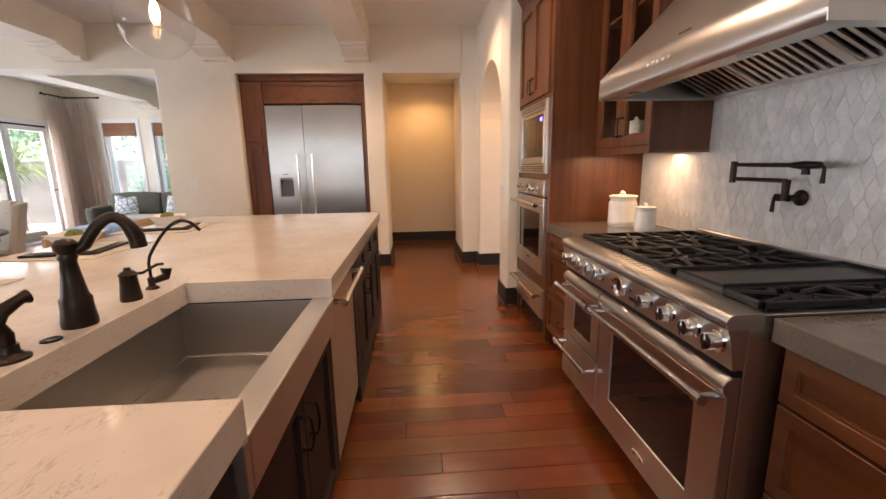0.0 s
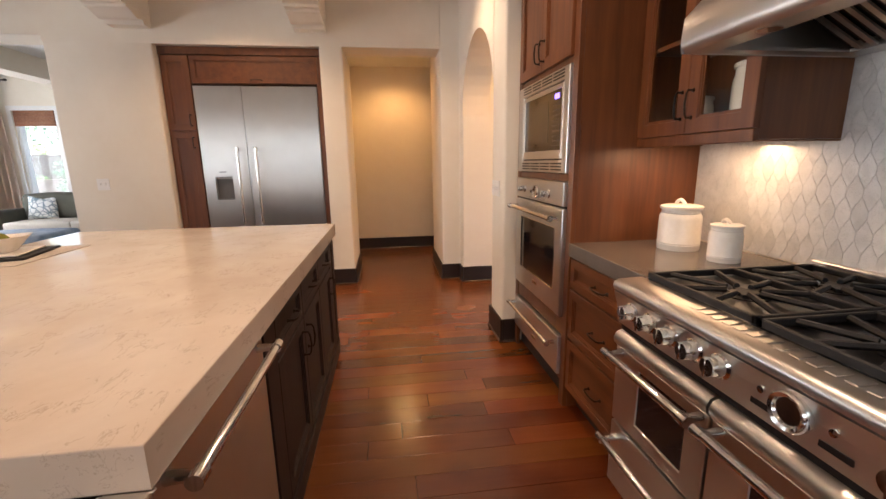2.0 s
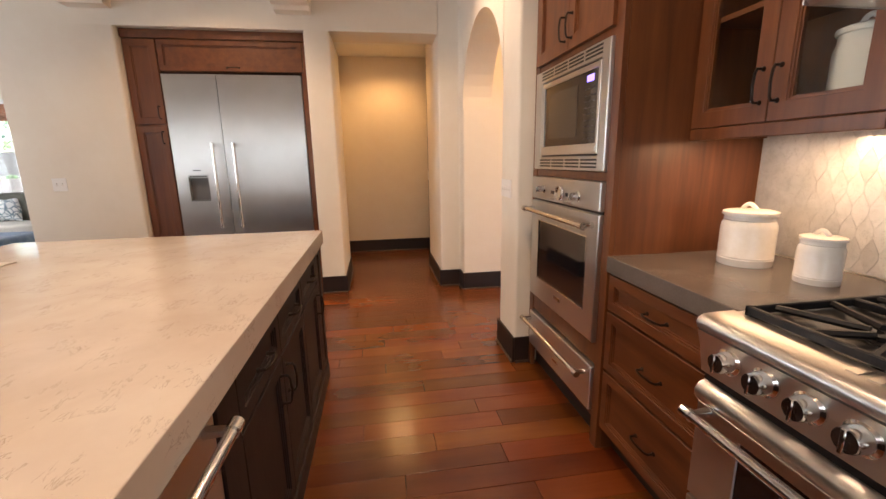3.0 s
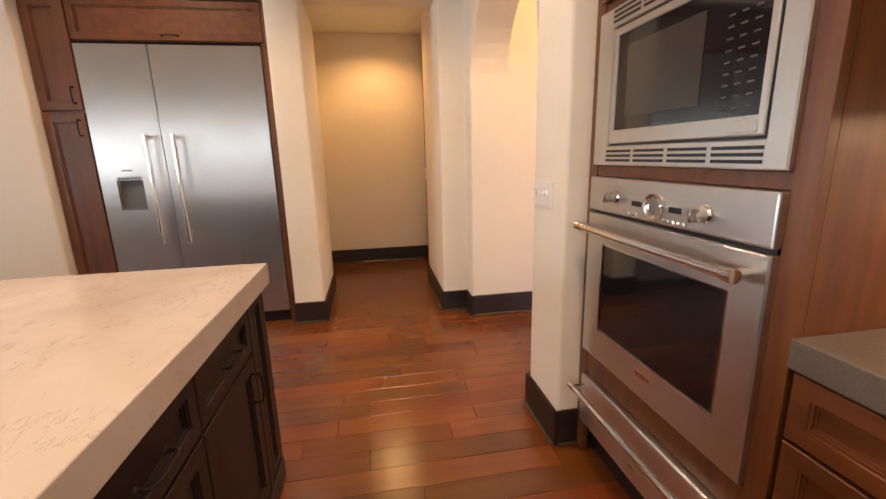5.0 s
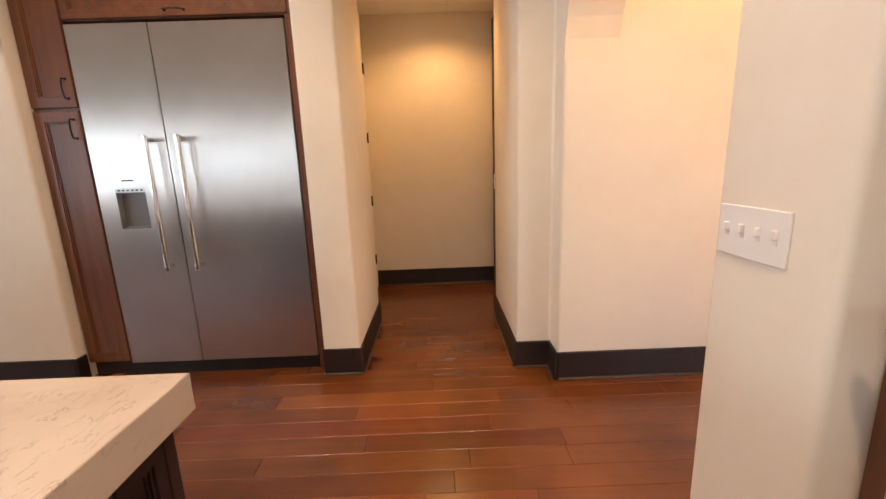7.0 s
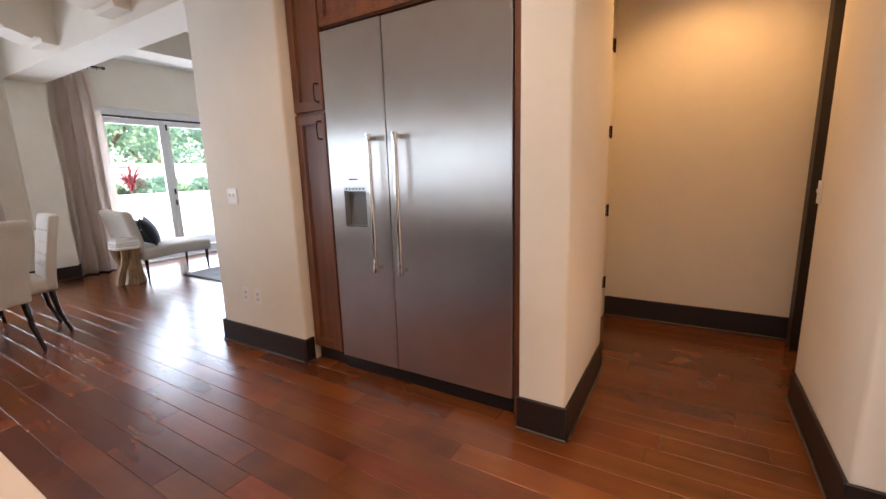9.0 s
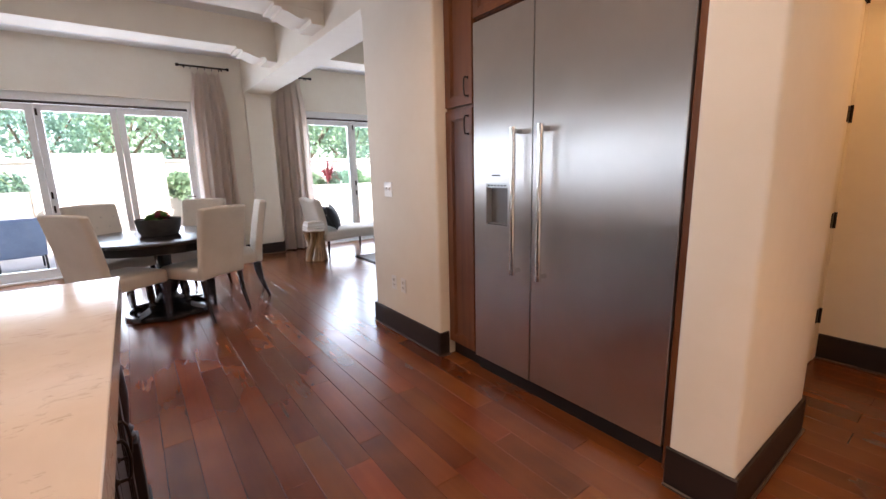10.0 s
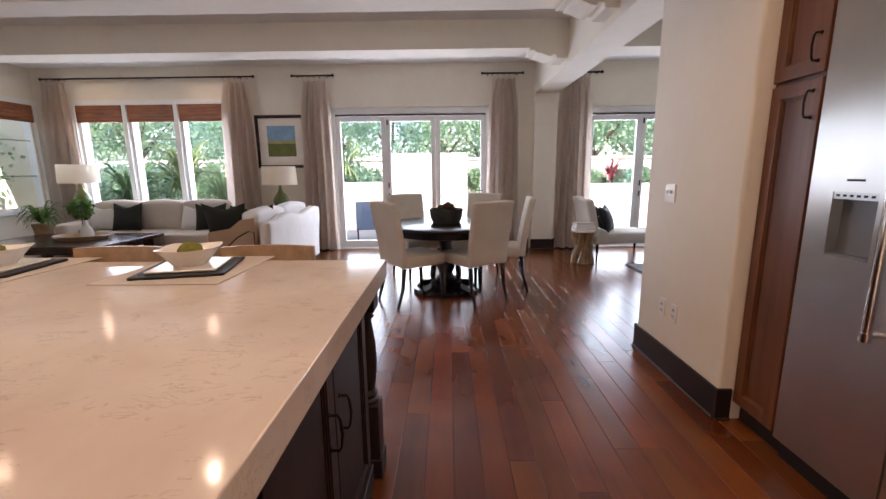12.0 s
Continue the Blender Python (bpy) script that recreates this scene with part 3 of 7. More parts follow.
# tall oven cabinet
def oven_tower():
    y0, y1, xf = 5.15, 6.03, 1.392
    t = thing("oven_tower", (1.7, 5.6, 0), "tall cherry wood cabinet holding a steel microwave, oven and warming drawer", "tall cabinet", "kitchen cabinets")
    part("side_panel", boxes((xf + 0.0205, EAST - 0.002, y0, y0 + 0.02, 0.0, 2.62)), CAB, t)
    part("face_frame", boxes((xf - 0.005, xf + 0.02, y0, 5.205, 0.0, 2.62), (xf - 0.005, xf + 0.02, 5.975, y1, 0.0, 2.62),
                             (xf, xf + 0.02, 5.205, 5.975, 1.225, 1.262), (xf, xf + 0.02, 5.205, 5.975, 0.395, 0.495), (xf, xf + 0.02, 5.205, 5.975, 1.785, 1.82),
                             (xf, xf + 0.02, 5.205, 5.975, 2.54, 2.62), bev=0.001), CAB, t)
    part("carcass", boxes((xf + 0.025, EAST - 0.002, y0 + 0.021, y1, 0.10, 2.62)), CAB, t)
    part("crown", join(prism([(xf + 0.03, 2.62), (xf - 0.005, 2.62), (xf - 0.02, 2.65), (xf - 0.05, 2.70), (xf - 0.055, 2.72), (xf + 0.03, 2.72)], y0 - 0.05, y1, "y"),
                       prism([(y0 + 0.02, 2.62), (y0 - 0.0, 2.62), (y0 - 0.02, 2.65), (y0 - 0.05, 2.70), (y0 - 0.052, 2.718), (y0 + 0.02, 2.718)], xf + 0.031, EAST - 0.002, "x")), CAB, t)
    part("kick", boxes((xf + 0.05, xf + 0.07, y0 + 0.021, y1, 0.0, 0.098)), BASEB, t)
    for yb, g in ((5.59, 0.035), (5.975, 0.355)):
        cabinet_front("door", t, facing(xf, yb, 1.822, -90), 0.385, 0.715, CAB, (g if yb < 5.7 else 0.35, 0.10, True))


oven_tower()


def vents(parent, y0, y1, z0, z1, x):
    """Grouped slots in a steel trim."""
    n = 4
    w = (y1 - y0) / n
    for i in range(n):
        for k in range(3):
            z = z0 + (z1 - z0) * (k + 0.5) / 3
            part("vent_slot", boxes((x - 0.001, x + 0.002, y0 + i * w + 0.008, y0 + (i + 1) * w - 0.008, z - 0.0042, z + 0.0042)), BLACK, parent)


def microwave():
    t = thing("microwave", (1.36, 5.6, 1.27), "built-in steel microwave with a dark glass door and slotted trim", "microwave")
    x = 1.370
    part("trim", front_ring(x, 0.05, (5.205, 5.975, 1.265, 1.785), (5.262, 5.885, 1.332, 1.722), 0.004), STEEL, t)
    vents(t, 5.255, 5.895, 1.275, 1.322, x)
    vents(t, 5.255, 5.895, 1.732, 1.778, x)
    part("gap", boxes((x + 0.012, x + 0.04, 5.262, 5.885, 1.332, 1.722)), BLACK, t)
    d = part("door", front_ring(x, 0.02, (5.27, 5.877, 1.340, 1.714), (5.29, 5.855, 1.385, 1.69)), STEEL, t)
    part("window", boxes((x + 0.006, x + 0.02, 5.29, 5.855, 1.385, 1.69)), BLACKGLASS, d, "black glass door")
    part("inner_window", boxes((x + 0.0045, x + 0.0055, 5.475, 5.80, 1.425, 1.65)), shader("smoked_grey_glass", 0.1, 0.0, (0.045, 0.04, 0.035))[0], d)
    part("latch", boxes((x - 0.003, x + 0.002, 5.285, 5.365, 1.348, 1.376), bev=0.002), STEEL, d)
    ink = shader("grey_panel_print", 0.4, 0.0, (0.055, 0.055, 0.06))[0]
    for r in range(9):
        for c in range(3):
            part("key_mark", boxes((x + 0.0045, x + 0.0058, 5.315 + c * 0.036, 5.332 + c * 0.036, 1.405 + r * 0.026, 1.409 + r * 0.026)), ink, d)
    part("display", boxes((x + 0.0042, x + 0.0055, 5.33, 5.39, 1.645, 1.672)), glow("violet_display", (0.16, 0.12, 0.9), 1.2), d, "small violet lit display")


microwave()


def knob(parent, x, y, z, r=0.021, steel=True):
    k = part("knob", join(turned([(r * 1.4, 0.0), (r * 1.4, -0.005), (r * 1.08, -0.010), (r, -0.036), (r * 0.92, -0.042), (0, -0.042)], 24, (x, y, z), "x"),
                          boxes((x - 0.050, x - 0.012, y - 0.0045, y + 0.0045, z - r * 1.02, z + r * 1.02), bev=0.002)), CHROME, parent, "polished steel knob", True)
    return k


def wall_oven():
    t = thing("wall_oven", (1.36, 5.6, 0.5), "built-in brushed steel wall oven with a black glass window", "oven")
    x = 1.364
    p = part("control_panel", boxes((x, x + 0.06, 5.205, 5.975, 1.098, 1.222), bev=0.005, seg=2), STEEL, t)
    knob(p, x, 5.795, 1.158, 0.017)
    knob(p, x, 5.395, 1.150, 0.018)
    dial = part("dial", turned([(0.040, 0), (0.040, -0.012), (0.036, -0.018), (0.030, -0.016), (0.027, -0.010), (0, -0.009)], 32, (x, 5.585, 1.150), "x"), CHROME, p, "large chrome dial", True)
    for yy in (5.655, 5.48):
        part("display", boxes((x - 0.0012, x + 0.002, yy, yy + 0.05, 1.138, 1.155)), BLACK, p)
    for i in range(4):
        part("button", turned([(0.0055, 0), (0.0055, -0.004), (0, -0.005)], 12, (x, 5.71 - i * 0.02 if i < 3 else 5.545, 1.112), "x"), CHROME, p)
        part("button", turned([(0.0055, 0), (0.0055, -0.004), (0, -0.005)], 12, (x, 5.525 - i * 0.02, 1.112), "x"), CHROME, p)
    part("gap", boxes((x + 0.02, x + 0.06, 5.21, 5.98, 1.084, 1.098)), BLACK, t)
    z0, z1 = 0.505, 1.084
    d = part("door", front_ring(x, 0.045, (5.205, 5.975, z0, z1), (5.30, 5.865, 0.632, 0.975), 0.005), STEEL, t)
    part("window", boxes((x + 0.004, x + 0.04, 5.30, 5.865, 0.632, 0.975)), BLACKGLASS, d, "black glass oven window")
    part("window_trim", front_ring(x - 0.001, 0.006, (5.297, 5.868, 0.629, 0.978), (5.303, 5.862, 0.635, 0.972), 0.001), CHROME, d)
    part("badge", boxes((x - 0.002, x + 0.002, 5.54, 5.62, 0.578, 0.598), bev=0.0008), CHROME, d)
    bar_grip(t, (x - 0.055, 5.235, 1.035), (x - 0.055, 5.955, 1.035), (-0.055, 0, 0))
    w = thing("warming_drawer", (1.36, 5.6, 0.17), "brushed steel warming drawer with a bar handle", "warming drawer")
    part("front", boxes((x + 0.004, x + 0.05, 5.205, 5.975, 0.165, 0.388), bev=0.006, seg=2), STEEL, w)
    part("badge", boxes((x + 0.002, x + 0.006, 5.54, 5.62, 0.215, 0.232), bev=0.0008), CHROME, w)
    bar_grip(w, (x - 0.05, 5.23, 0.342), (x - 0.05, 5.96, 0.342), (-0.05, 0, 0), 0.012)


wall_oven()


# drawer cabinets and their worktops beside the range
def drawer_cabinet(y0, y1, label):
    t = thing("base_cabinet", (1.7, (y0 + y1) / 2, 0), label, "base cabinet", "kitchen cabinets")
    xf = 1.412
    part("carcass", boxes((xf, EAST - 0.002, y0, y1, 0.10, 0.850)), CAB, t)
    part("kick", boxes((xf + 0.055, xf + 0.075, y0, y1, 0, 0.098)), BASEB, t)
    w = y1 - y0 - 0.02
    for z0, z1 in ((0.690, 0.843), (0.415, 0.680), (0.125, 0.405)):
        cabinet_front("drawer", t, facing(xf, y1 - 0.01, z0, -90), w, z1 - z0, CABH, (w / 2, (z1 - z0) / 2 + 0.0, False), rail=0.042)
    part("end_stile", boxes((xf - 0.017, xf + 0.001, y0, y0 + 0.009, 0.10, 0.850)), CAB, t)


drawer_cabinet(4.50, 5.148, "cherry wood base cabinet with three drawers beside the range")
drawer_cabinet(2.45, 3.225, "cherry wood base cabinet with three drawers under grey stone")
drawer_cabinet(1.75, 2.445, "cherry wood base cabinet with three drawers under grey stone")
for y0, y1, x0 in ((4.495, 5.149, 1.38), (1.75, 3.237, 1.366)):
    t = tagged(part("worktop", boxes((x0, EAST - 0.006, y0, y1, 0.852, 0.920), bev=0.004, seg=2), GREYTOP), "polished taupe grey stone worktop on a cherry cabinet", "worktop")


def range_cooker():
    y0, y1 = 3.247, 4.487
    t = thing("range_cooker", (1.65, 3.84, 0), "wide professional brushed steel range with gas burners, griddle and two ovens", "range cooker")
    part("body", boxes((1.30, EAST - 0.01, y0, y1, 0.12, 0.885), bev=0.002), STEEL, t)
    part("front_nose", prism([(1.238, 0.890), (1.233, 0.905), (1.238, 0.918), (1.252, 0.926), (1.34, 0.928), (1.34, 0.886), (1.25, 0.884)], y0, y1, "y"), STEEL, t, smooth=True)
    part("deck", boxes((1.34, EAST - 0.01, y0, y1, 0.886, 0.924), bev=0.002), STEEL, t)
    cp = part("control_panel", prism([(1.240, 0.884), (1.30, 0.884), (1.30, 0.765), (1.266, 0.765), (1.253, 0.838)], y0, y1, "y"), STEEL, t)
    for i in range(13):
        part("vent_louvre", prism([(1.283, 0.9265), (1.285, 0.929), (1.322, 0.932), (1.326, 0.930), (1.326, 0.9265)], 3.725 + i * 0.036, 3.746 + i * 0.036, "y"), STEEL, t)
    for y in (4.39, 4.295, 4.20, 4.107, 4.018, 3.64, 3.51, 3.39, 3.288):
        knob(cp, 1.252, y, 0.838, 0.024)
    part("dial", turned([(0.043, 0), (0.043, -0.014), (0.038, -0.02), (0.031, -0.017), (0.028, -0.011), (0, -0.010)], 32, (1.250, 3.835, 0.835), "x"), CHROME, cp, "large chrome oven dial", True)
    for y in (3.905, 3.755):
        part("display", boxes((1.256, 1.264, y - 0.03, y + 0.03, 0.795, 0.808)), BLACK, cp)
        part("button", turned([(0.008, 0), (0.008, -0.006), (0, -0.007)], 12, (1.25, y, 0.842), "x"), CHROME, cp)
    part("gap", boxes((1.275, 1.31, y0 + 0.004, y1 - 0.004, 0.742, 0.765)), BLACK, t)

    def oven_door(name, a, b, z0, z1, wy0, wy1, wz0, wz1, lab):
        x = 1.262
        d = part(name, join(front_ring(x, 0.035, (a, b, z0, z1 - 0.06), (wy0, wy1, wz0, wz1)),
                            prism([(x + 0.035, z1 - 0.06), (x, z1 - 0.06), (x - 0.012, z1 - 0.045), (x - 0.014, z1 - 0.028), (x - 0.004, z1 - 0.010), (x + 0.018, z1), (x + 0.035, z1)], a, b, "y")), STEEL, t, lab, True)
        part("window", boxes((x + 0.004, x + 0.03, wy0, wy1, wz0, wz1)), BLACKGLASS, d, "black glass oven window")
        return d
    d = oven_door("oven_door", y0 + 0.004, 4.035, 0.135, 0.742, 3.375, 3.91, 0.28, 0.62, "wide steel oven door")
    part("badge", boxes((1.258, 1.263, 3.60, 3.68, 0.185, 0.205), bev=0.001), CHROME, d)
    for i in range(5):
        part("oven_rack", tube([(1.285, 3.385, 0.34 + i * 0.05), (1.285, 3.90, 0.34 + i * 0.05)], 0.002, 6), CHROME, d)
    oven_door("oven_door", 4.045, y1 - 0.004, 0.395, 0.742, 4.125, 4.345, 0.45, 0.645, "narrow steel oven door")
    lo = part("drawer", boxes((1.262, 1.297, 4.045, y1 - 0.004, 0.135, 0.385), bev=0.004, seg=2), STEEL, t, "steel drawer under the narrow oven")
    bar_grip(t, (1.205, 3.27, 0.668), (1.205, 4.02, 0.668), (-0.055, 0, 0))
    bar_grip(t, (1.205, 4.05, 0.668), (1.205, 4.46, 0.668), (-0.055, 0, 0))
    bar_grip(t, (1.205, 4.055, 0.335), (1.205, 4.46, 0.335), (-0.055, 0, 0), 0.012)
    part("kick", boxes((1.36, 1.40, y0 + 0.01, y1 - 0.01, 0.0, 0.12)), BLACK, t)
    for y in (y0 + 0.06, y1 - 0.06):
        part("foot", turned([(0.018, 0), (0.018, 0.12)], 12, (1.33, y, 0)), CHROME, t)
    part("island_trim", boxes((EAST - 0.05, EAST - 0.012, y0, y1, 0.924, 0.958), bev=0.002), STEEL, t)
    # burners
    zt = 0.953

    def grate(a, b):
        g = thing("burner_grate", (1.68, (a + b) / 2, 0.925), "black cast iron burner grate on the range top", "burner grate", "burner grates")
        x0, x1, w = 1.350, 1.990, 0.012
        bm = boxes((x0, x1, a, a + 0.014, zt - 0.022, zt), (x0, x1, b - 0.014, b, zt - 0.022, zt), (x0, x0 + 0.014, a, b, zt - 0.022, zt), (x1 - 0.014, x1, a, b, zt - 0.022, zt), ((x0 + x1) / 2 - 0.007, (x0 + x1) / 2 + 0.007, a, b, zt - 0.022, zt), bev=0.003)
        for sx in (x0 + 0.004, x1 - 0.018):
            for sy in (a, b - 0.014):
                box(bm, sx, sx + 0.014, sy, sy + 0.014, 0.925, zt - 0.02)
        part("frame", bm, IRON, g)
        yc = (a + b) / 2
        for xc in (x0 + 0.165, x1 - 0.165):
            for k in range(8):
                an = math.pi * k / 4 + math.pi / 8
                dx, dy = math.cos(an), math.sin(an)
                r1 = min((0.158) / max(abs(dx), 1e-6), ((b - a) / 2 - 0.006) / max(abs(dy), 1e-6))
                p = tube([(xc + dx * 0.045, yc + dy * 0.045, zt - 0.008), (xc + dx * r1, yc + dy * r1, zt - 0.010)], w * 0.75, 6)
                part("prong", p, IRON, g)
            star = bmesh.new()
            pts = []
            for k in range(20):
                an = 2 * math.pi * k / 20
                rr = 0.050 if k % 4 in (0, 1) else 0.030
                pts.append((xc + rr * math.cos(an), yc + rr * math.sin(an)))
            bmr = join(turned([(0.062, 0.924), (0.060, 0.930), (0.0, 0.930)], 24, (xc, yc, 0)), prism(pts, 0.930, 0.941, "z"))
            part("burner", bmr, IRON, t, "star shaped black gas burner")
    grate(4.03, 4.455)
    grate(3.655, 4.022)
    grate(3.262, 3.408)
    part("burner_tray", boxes((1.345, 1.995, 3.65, 4.46, 0.9245, 0.927), (1.345, 1.995, 3.258, 3.411, 0.9245, 0.927)), BLACK, t)
    part("griddle", boxes((1.35, 1.99, 3.415, 3.645, 0.925, 0.948), bev=0.005, seg=2), GRIDDLESHADE, t, "flat steel griddle plate")
    t.location.x += 0.012
    part("griddle_rim", boxes((1.35, 1.99, 3.415, 3.423, 0.948, 0.960), (1.35, 1.99, 3.637, 3.645, 0.948, 0.960), (1.98, 1.99, 3.423, 3.637, 0.948, 0.960), (1.35, 1.362, 3.423, 3.637, 0.948, 0.953)), IRON, t)


range_cooker()


def range_hood():
    y0, y1, zb = 3.262, 4.475, 1.650
    t = thing("range_hood", (1.7, 3.85, zb), "large brushed steel range hood with slanted baffle filters", "range hood")
    outer = [(1.412, zb + 0.012), (1.408, zb + 0.03), (1.413, zb + 0.10), (1.455, zb + 0.145), (1.90, zb + 0.62), (EAST - 0.003, zb + 0.62), (EAST - 0.003, zb + 0.60), (1.89, zb + 0.60), (1.47, zb + 0.13), (1.432, zb + 0.092), (1.428, zb + 0.02), (1.45, zb + 0.004), (1.45, zb), (1.425, zb)]
    part("canopy", prism(outer, y0, y1, "y"), STEEL, t, smooth=True)
    end = [(1.412, zb), (1.408, zb + 0.03), (1.413, zb + 0.10), (1.455, zb + 0.145), (1.90, zb + 0.62), (EAST - 0.003, zb + 0.62), (EAST - 0.003, zb)]
    for a in (y0 - 0.004, y1 + 0.0005):
        part("end_plate", prism(end, a, a + 0.0035, "y"), STEEL, t)
    part("front_ledge", boxes((1.426, 1.51, y0, y1, zb + 0.002, zb + 0.012)), STEEL, t)
    for a in (y0, y1 - 0.05):
        part("side_ledge", boxes((1.51, 2.04, a, a + 0.05, zb + 0.002, zb + 0.012)), STEEL, t)
    part("back_plate", boxes((1.955, 2.045, y0 + 0.05, y1 - 0.05, zb + 0.002, zb + 0.012)), STEEL, t)
    part("front_baffle_rail", prism([(1.512, zb + 0.012), (1.516, zb + 0.012), (1.556, zb + 0.205), (1.552, zb + 0.205)], y0 + 0.004, y1 - 0.004, "y"), STEEL, t)
    n = 27
    w = (y1 - y0 - 0.10) / n
    for i in range(n):
        a = y0 + 0.05 + i * w
        # the set-back row is darker steel: shade of the gaps put into its colour
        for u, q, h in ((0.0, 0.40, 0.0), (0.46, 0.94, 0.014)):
            part("baffle", prism([(1.556, zb + 0.200 + h), (1.560, zb + 0.206 + h), (1.953, zb + 0.010 + h), (1.949, zb + 0.004 + h)], a + w * u, a + w * q, "y"), STEEL if h == 0 else GRIDDLESHADE, t)
    # added black sheet that stands for the darkness behind the baffles
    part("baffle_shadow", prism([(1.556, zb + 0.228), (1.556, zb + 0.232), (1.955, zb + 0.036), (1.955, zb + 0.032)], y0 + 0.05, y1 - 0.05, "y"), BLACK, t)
    for y in (y0 + (y1 - y0) / 3, y0 + (y1 - y0) * 2 / 3):
        part("filter_frame", prism([(1.556, zb + 0.194), (1.560, zb + 0.200), (1.953, zb + 0.006), (1.949, zb + 0.0)], y - 0.012, y + 0.012, "y"), STEEL, t)
    for y in (y0 + 0.30, y1 - 0.25):
        part("lamp_lens", turned([(0.028, 0.0), (0.03, -0.004), (0, -0.006)], 16, (1.468, y, zb + 0.002)), CHROME, t)
    for i in range(5):
        part("button", turned([(0.0065, 0), (0.0065, -0.005), (0, -0.006)], 10, (1.412, 4.03 - i * 0.036, zb + 0.075), "x"), PLASTIC, t, "small pale lit button")
    part("badge", boxes((1.470, 1.476, 3.86, 3.93, zb + 0.163, zb + 0.168)), IRON, t)


range_hood()


def wall_cabinet():
    y0, y1, z0, z1, xf = 4.482, 5.149, 1.41, 2.62, 1.725
    t = thing("wall_cabinet", (1.9, 4.82, 1.38), "cherry wood wall cabinet with two glass doors and white jars inside", "wall cabinet", "kitchen cabinets")
    part("side_panel", boxes((xf, EAST - 0.002, y0, y0 + 0.018, z0 - 0.02, z1)), CAB, t, "shaded cabinet side")
    part("side_panel", boxes((xf, EAST - 0.002, y1 - 0.018, y1, z0 - 0.02, z1)), CAB, t)
    part("back", boxes((EAST - 0.014, EAST - 0.002, y0 + 0.018, y1 - 0.018, z0, z1)), CAB, t)
    for z in (z0, 1.80, 2.20, z1 - 0.02):
        part("shelf", boxes((xf + 0.002, EAST - 0.014, y0 + 0.018, y1 - 0.018, z, z + 0.018)), CAB, t)
    part("light_rail", boxes((xf - 0.02, xf + 0.004, y0 - 0.002, y1, z0 - 0.028, z0 + 0.016), (xf + 0.004, EAST - 0.002, y0 - 0.002, y0 + 0.018, z0 - 0.028, z0 - 0.021), bev=0.003), CAB, t)
    part("crown", prism([(xf + 0.03, z1), (xf - 0.025, z1), (xf - 0.05, z1 + 0.06), (xf - 0.07, z1 + 0.08), (xf - 0.07, z1 + 0.10), (xf + 0.03, z1 + 0.10)], y0 - 0.02, y1, "y"), CAB, t)
    w = (y1 - y0) / 2 - 0.004
    cabinet_front("door", t, facing(xf, y1 - 0.003, z0 + 0.018, -90), w, z1 - z0 - 0.02, CAB, (w - 0.03, 0.115, True), glass=True)
    cabinet_front("door", t, facing(xf, y1 - w - 0.006, z0 + 0.018, -90), w, z1 - z0 - 0.02, CAB, (0.03, 0.115, True), glass=True)
    part("strip_light", boxes((1.80, 1.83, y0 + 0.08, y1 - 0.08, z0 - 0.012, z0 - 0.006)), LEDGLOW, t, "warm under-cabinet light strip")


wall_cabinet()


def jar(x, y, z, r, h, label, name="canister"):
    t = thing(name, (x, y, z), label, "ceramic jar", "ceramic jars")
    prof = [(0, 0), (r * 0.96, 0), (r, 0.006), (r, h * 0.10), (r * 1.02, h * 0.115), (r, h * 0.13), (r * 1.02, h * 0.15), (r, h * 0.165), (r * 1.0, h * 0.60), (r * 0.98, h * 0.66),
            (r * 0.90, h * 0.72), (r * 0.92, h * 0.735), (r * 0.90, h * 0.75), (r * 0.90, h * 0.80), (0, h * 0.80)]
    part("jar_body", turned(prof, 36, (x, y, z)), CERAMIC, t, "", True)
    part("lid", turned([(r * 0.98, h * 0.80), (r * 1.0, h * 0.815), (r * 0.98, h * 0.855), (r * 0.8, h * 0.875), (r * 0.30, h * 0.885), (0, h * 0.885)], 36, (x, y, z)), CERAMIC, t, "", True)
    part("lid_handle", tube(arc((x - 0.004, y - r * 0.35, z + h * 0.88), (x - 0.01, y, z + h * 1.06), (x - 0.004, y + r * 0.35, z + h * 0.88), 8), 0.008, 8), CERAMIC, t, "", True)
    return t


jar(1.815, 4.93, 0.918, 0.089, 0.235, "large white ribbed ceramic canister with a lid")
jar(1.825, 4.67, 0.918, 0.060, 0.175, "small white ribbed ceramic canister with a lid")
jar(1.90, 4.70, 1.429, 0.08, 0.30, "white ceramic jar on the glass cabinet's shelf")
jar(1.92, 5.02, 1.429, 0.06, 0.20, "white ceramic jar on the glass cabinet's shelf")
for y in (4.66, 4.95):
    b = thing("stacked_bowls", (1.90, y, 1.819), "stacked white bowls on the glass cabinet's upper shelf", "bowls", "bowls in the cabinet")
    for k in range(3):
        part("bowl", turned([(0.03, k * 0.02), (0.06, 0.015 + k * 0.02), (0.085, 0.055 + k * 0.02), (0.082, 0.056 + k * 0.02), (0.05, 0.02 + k * 0.02), (0, 0.01 + k * 0.02)], 24, (1.90, y, 1.819)), CERAMIC, b, "", True)


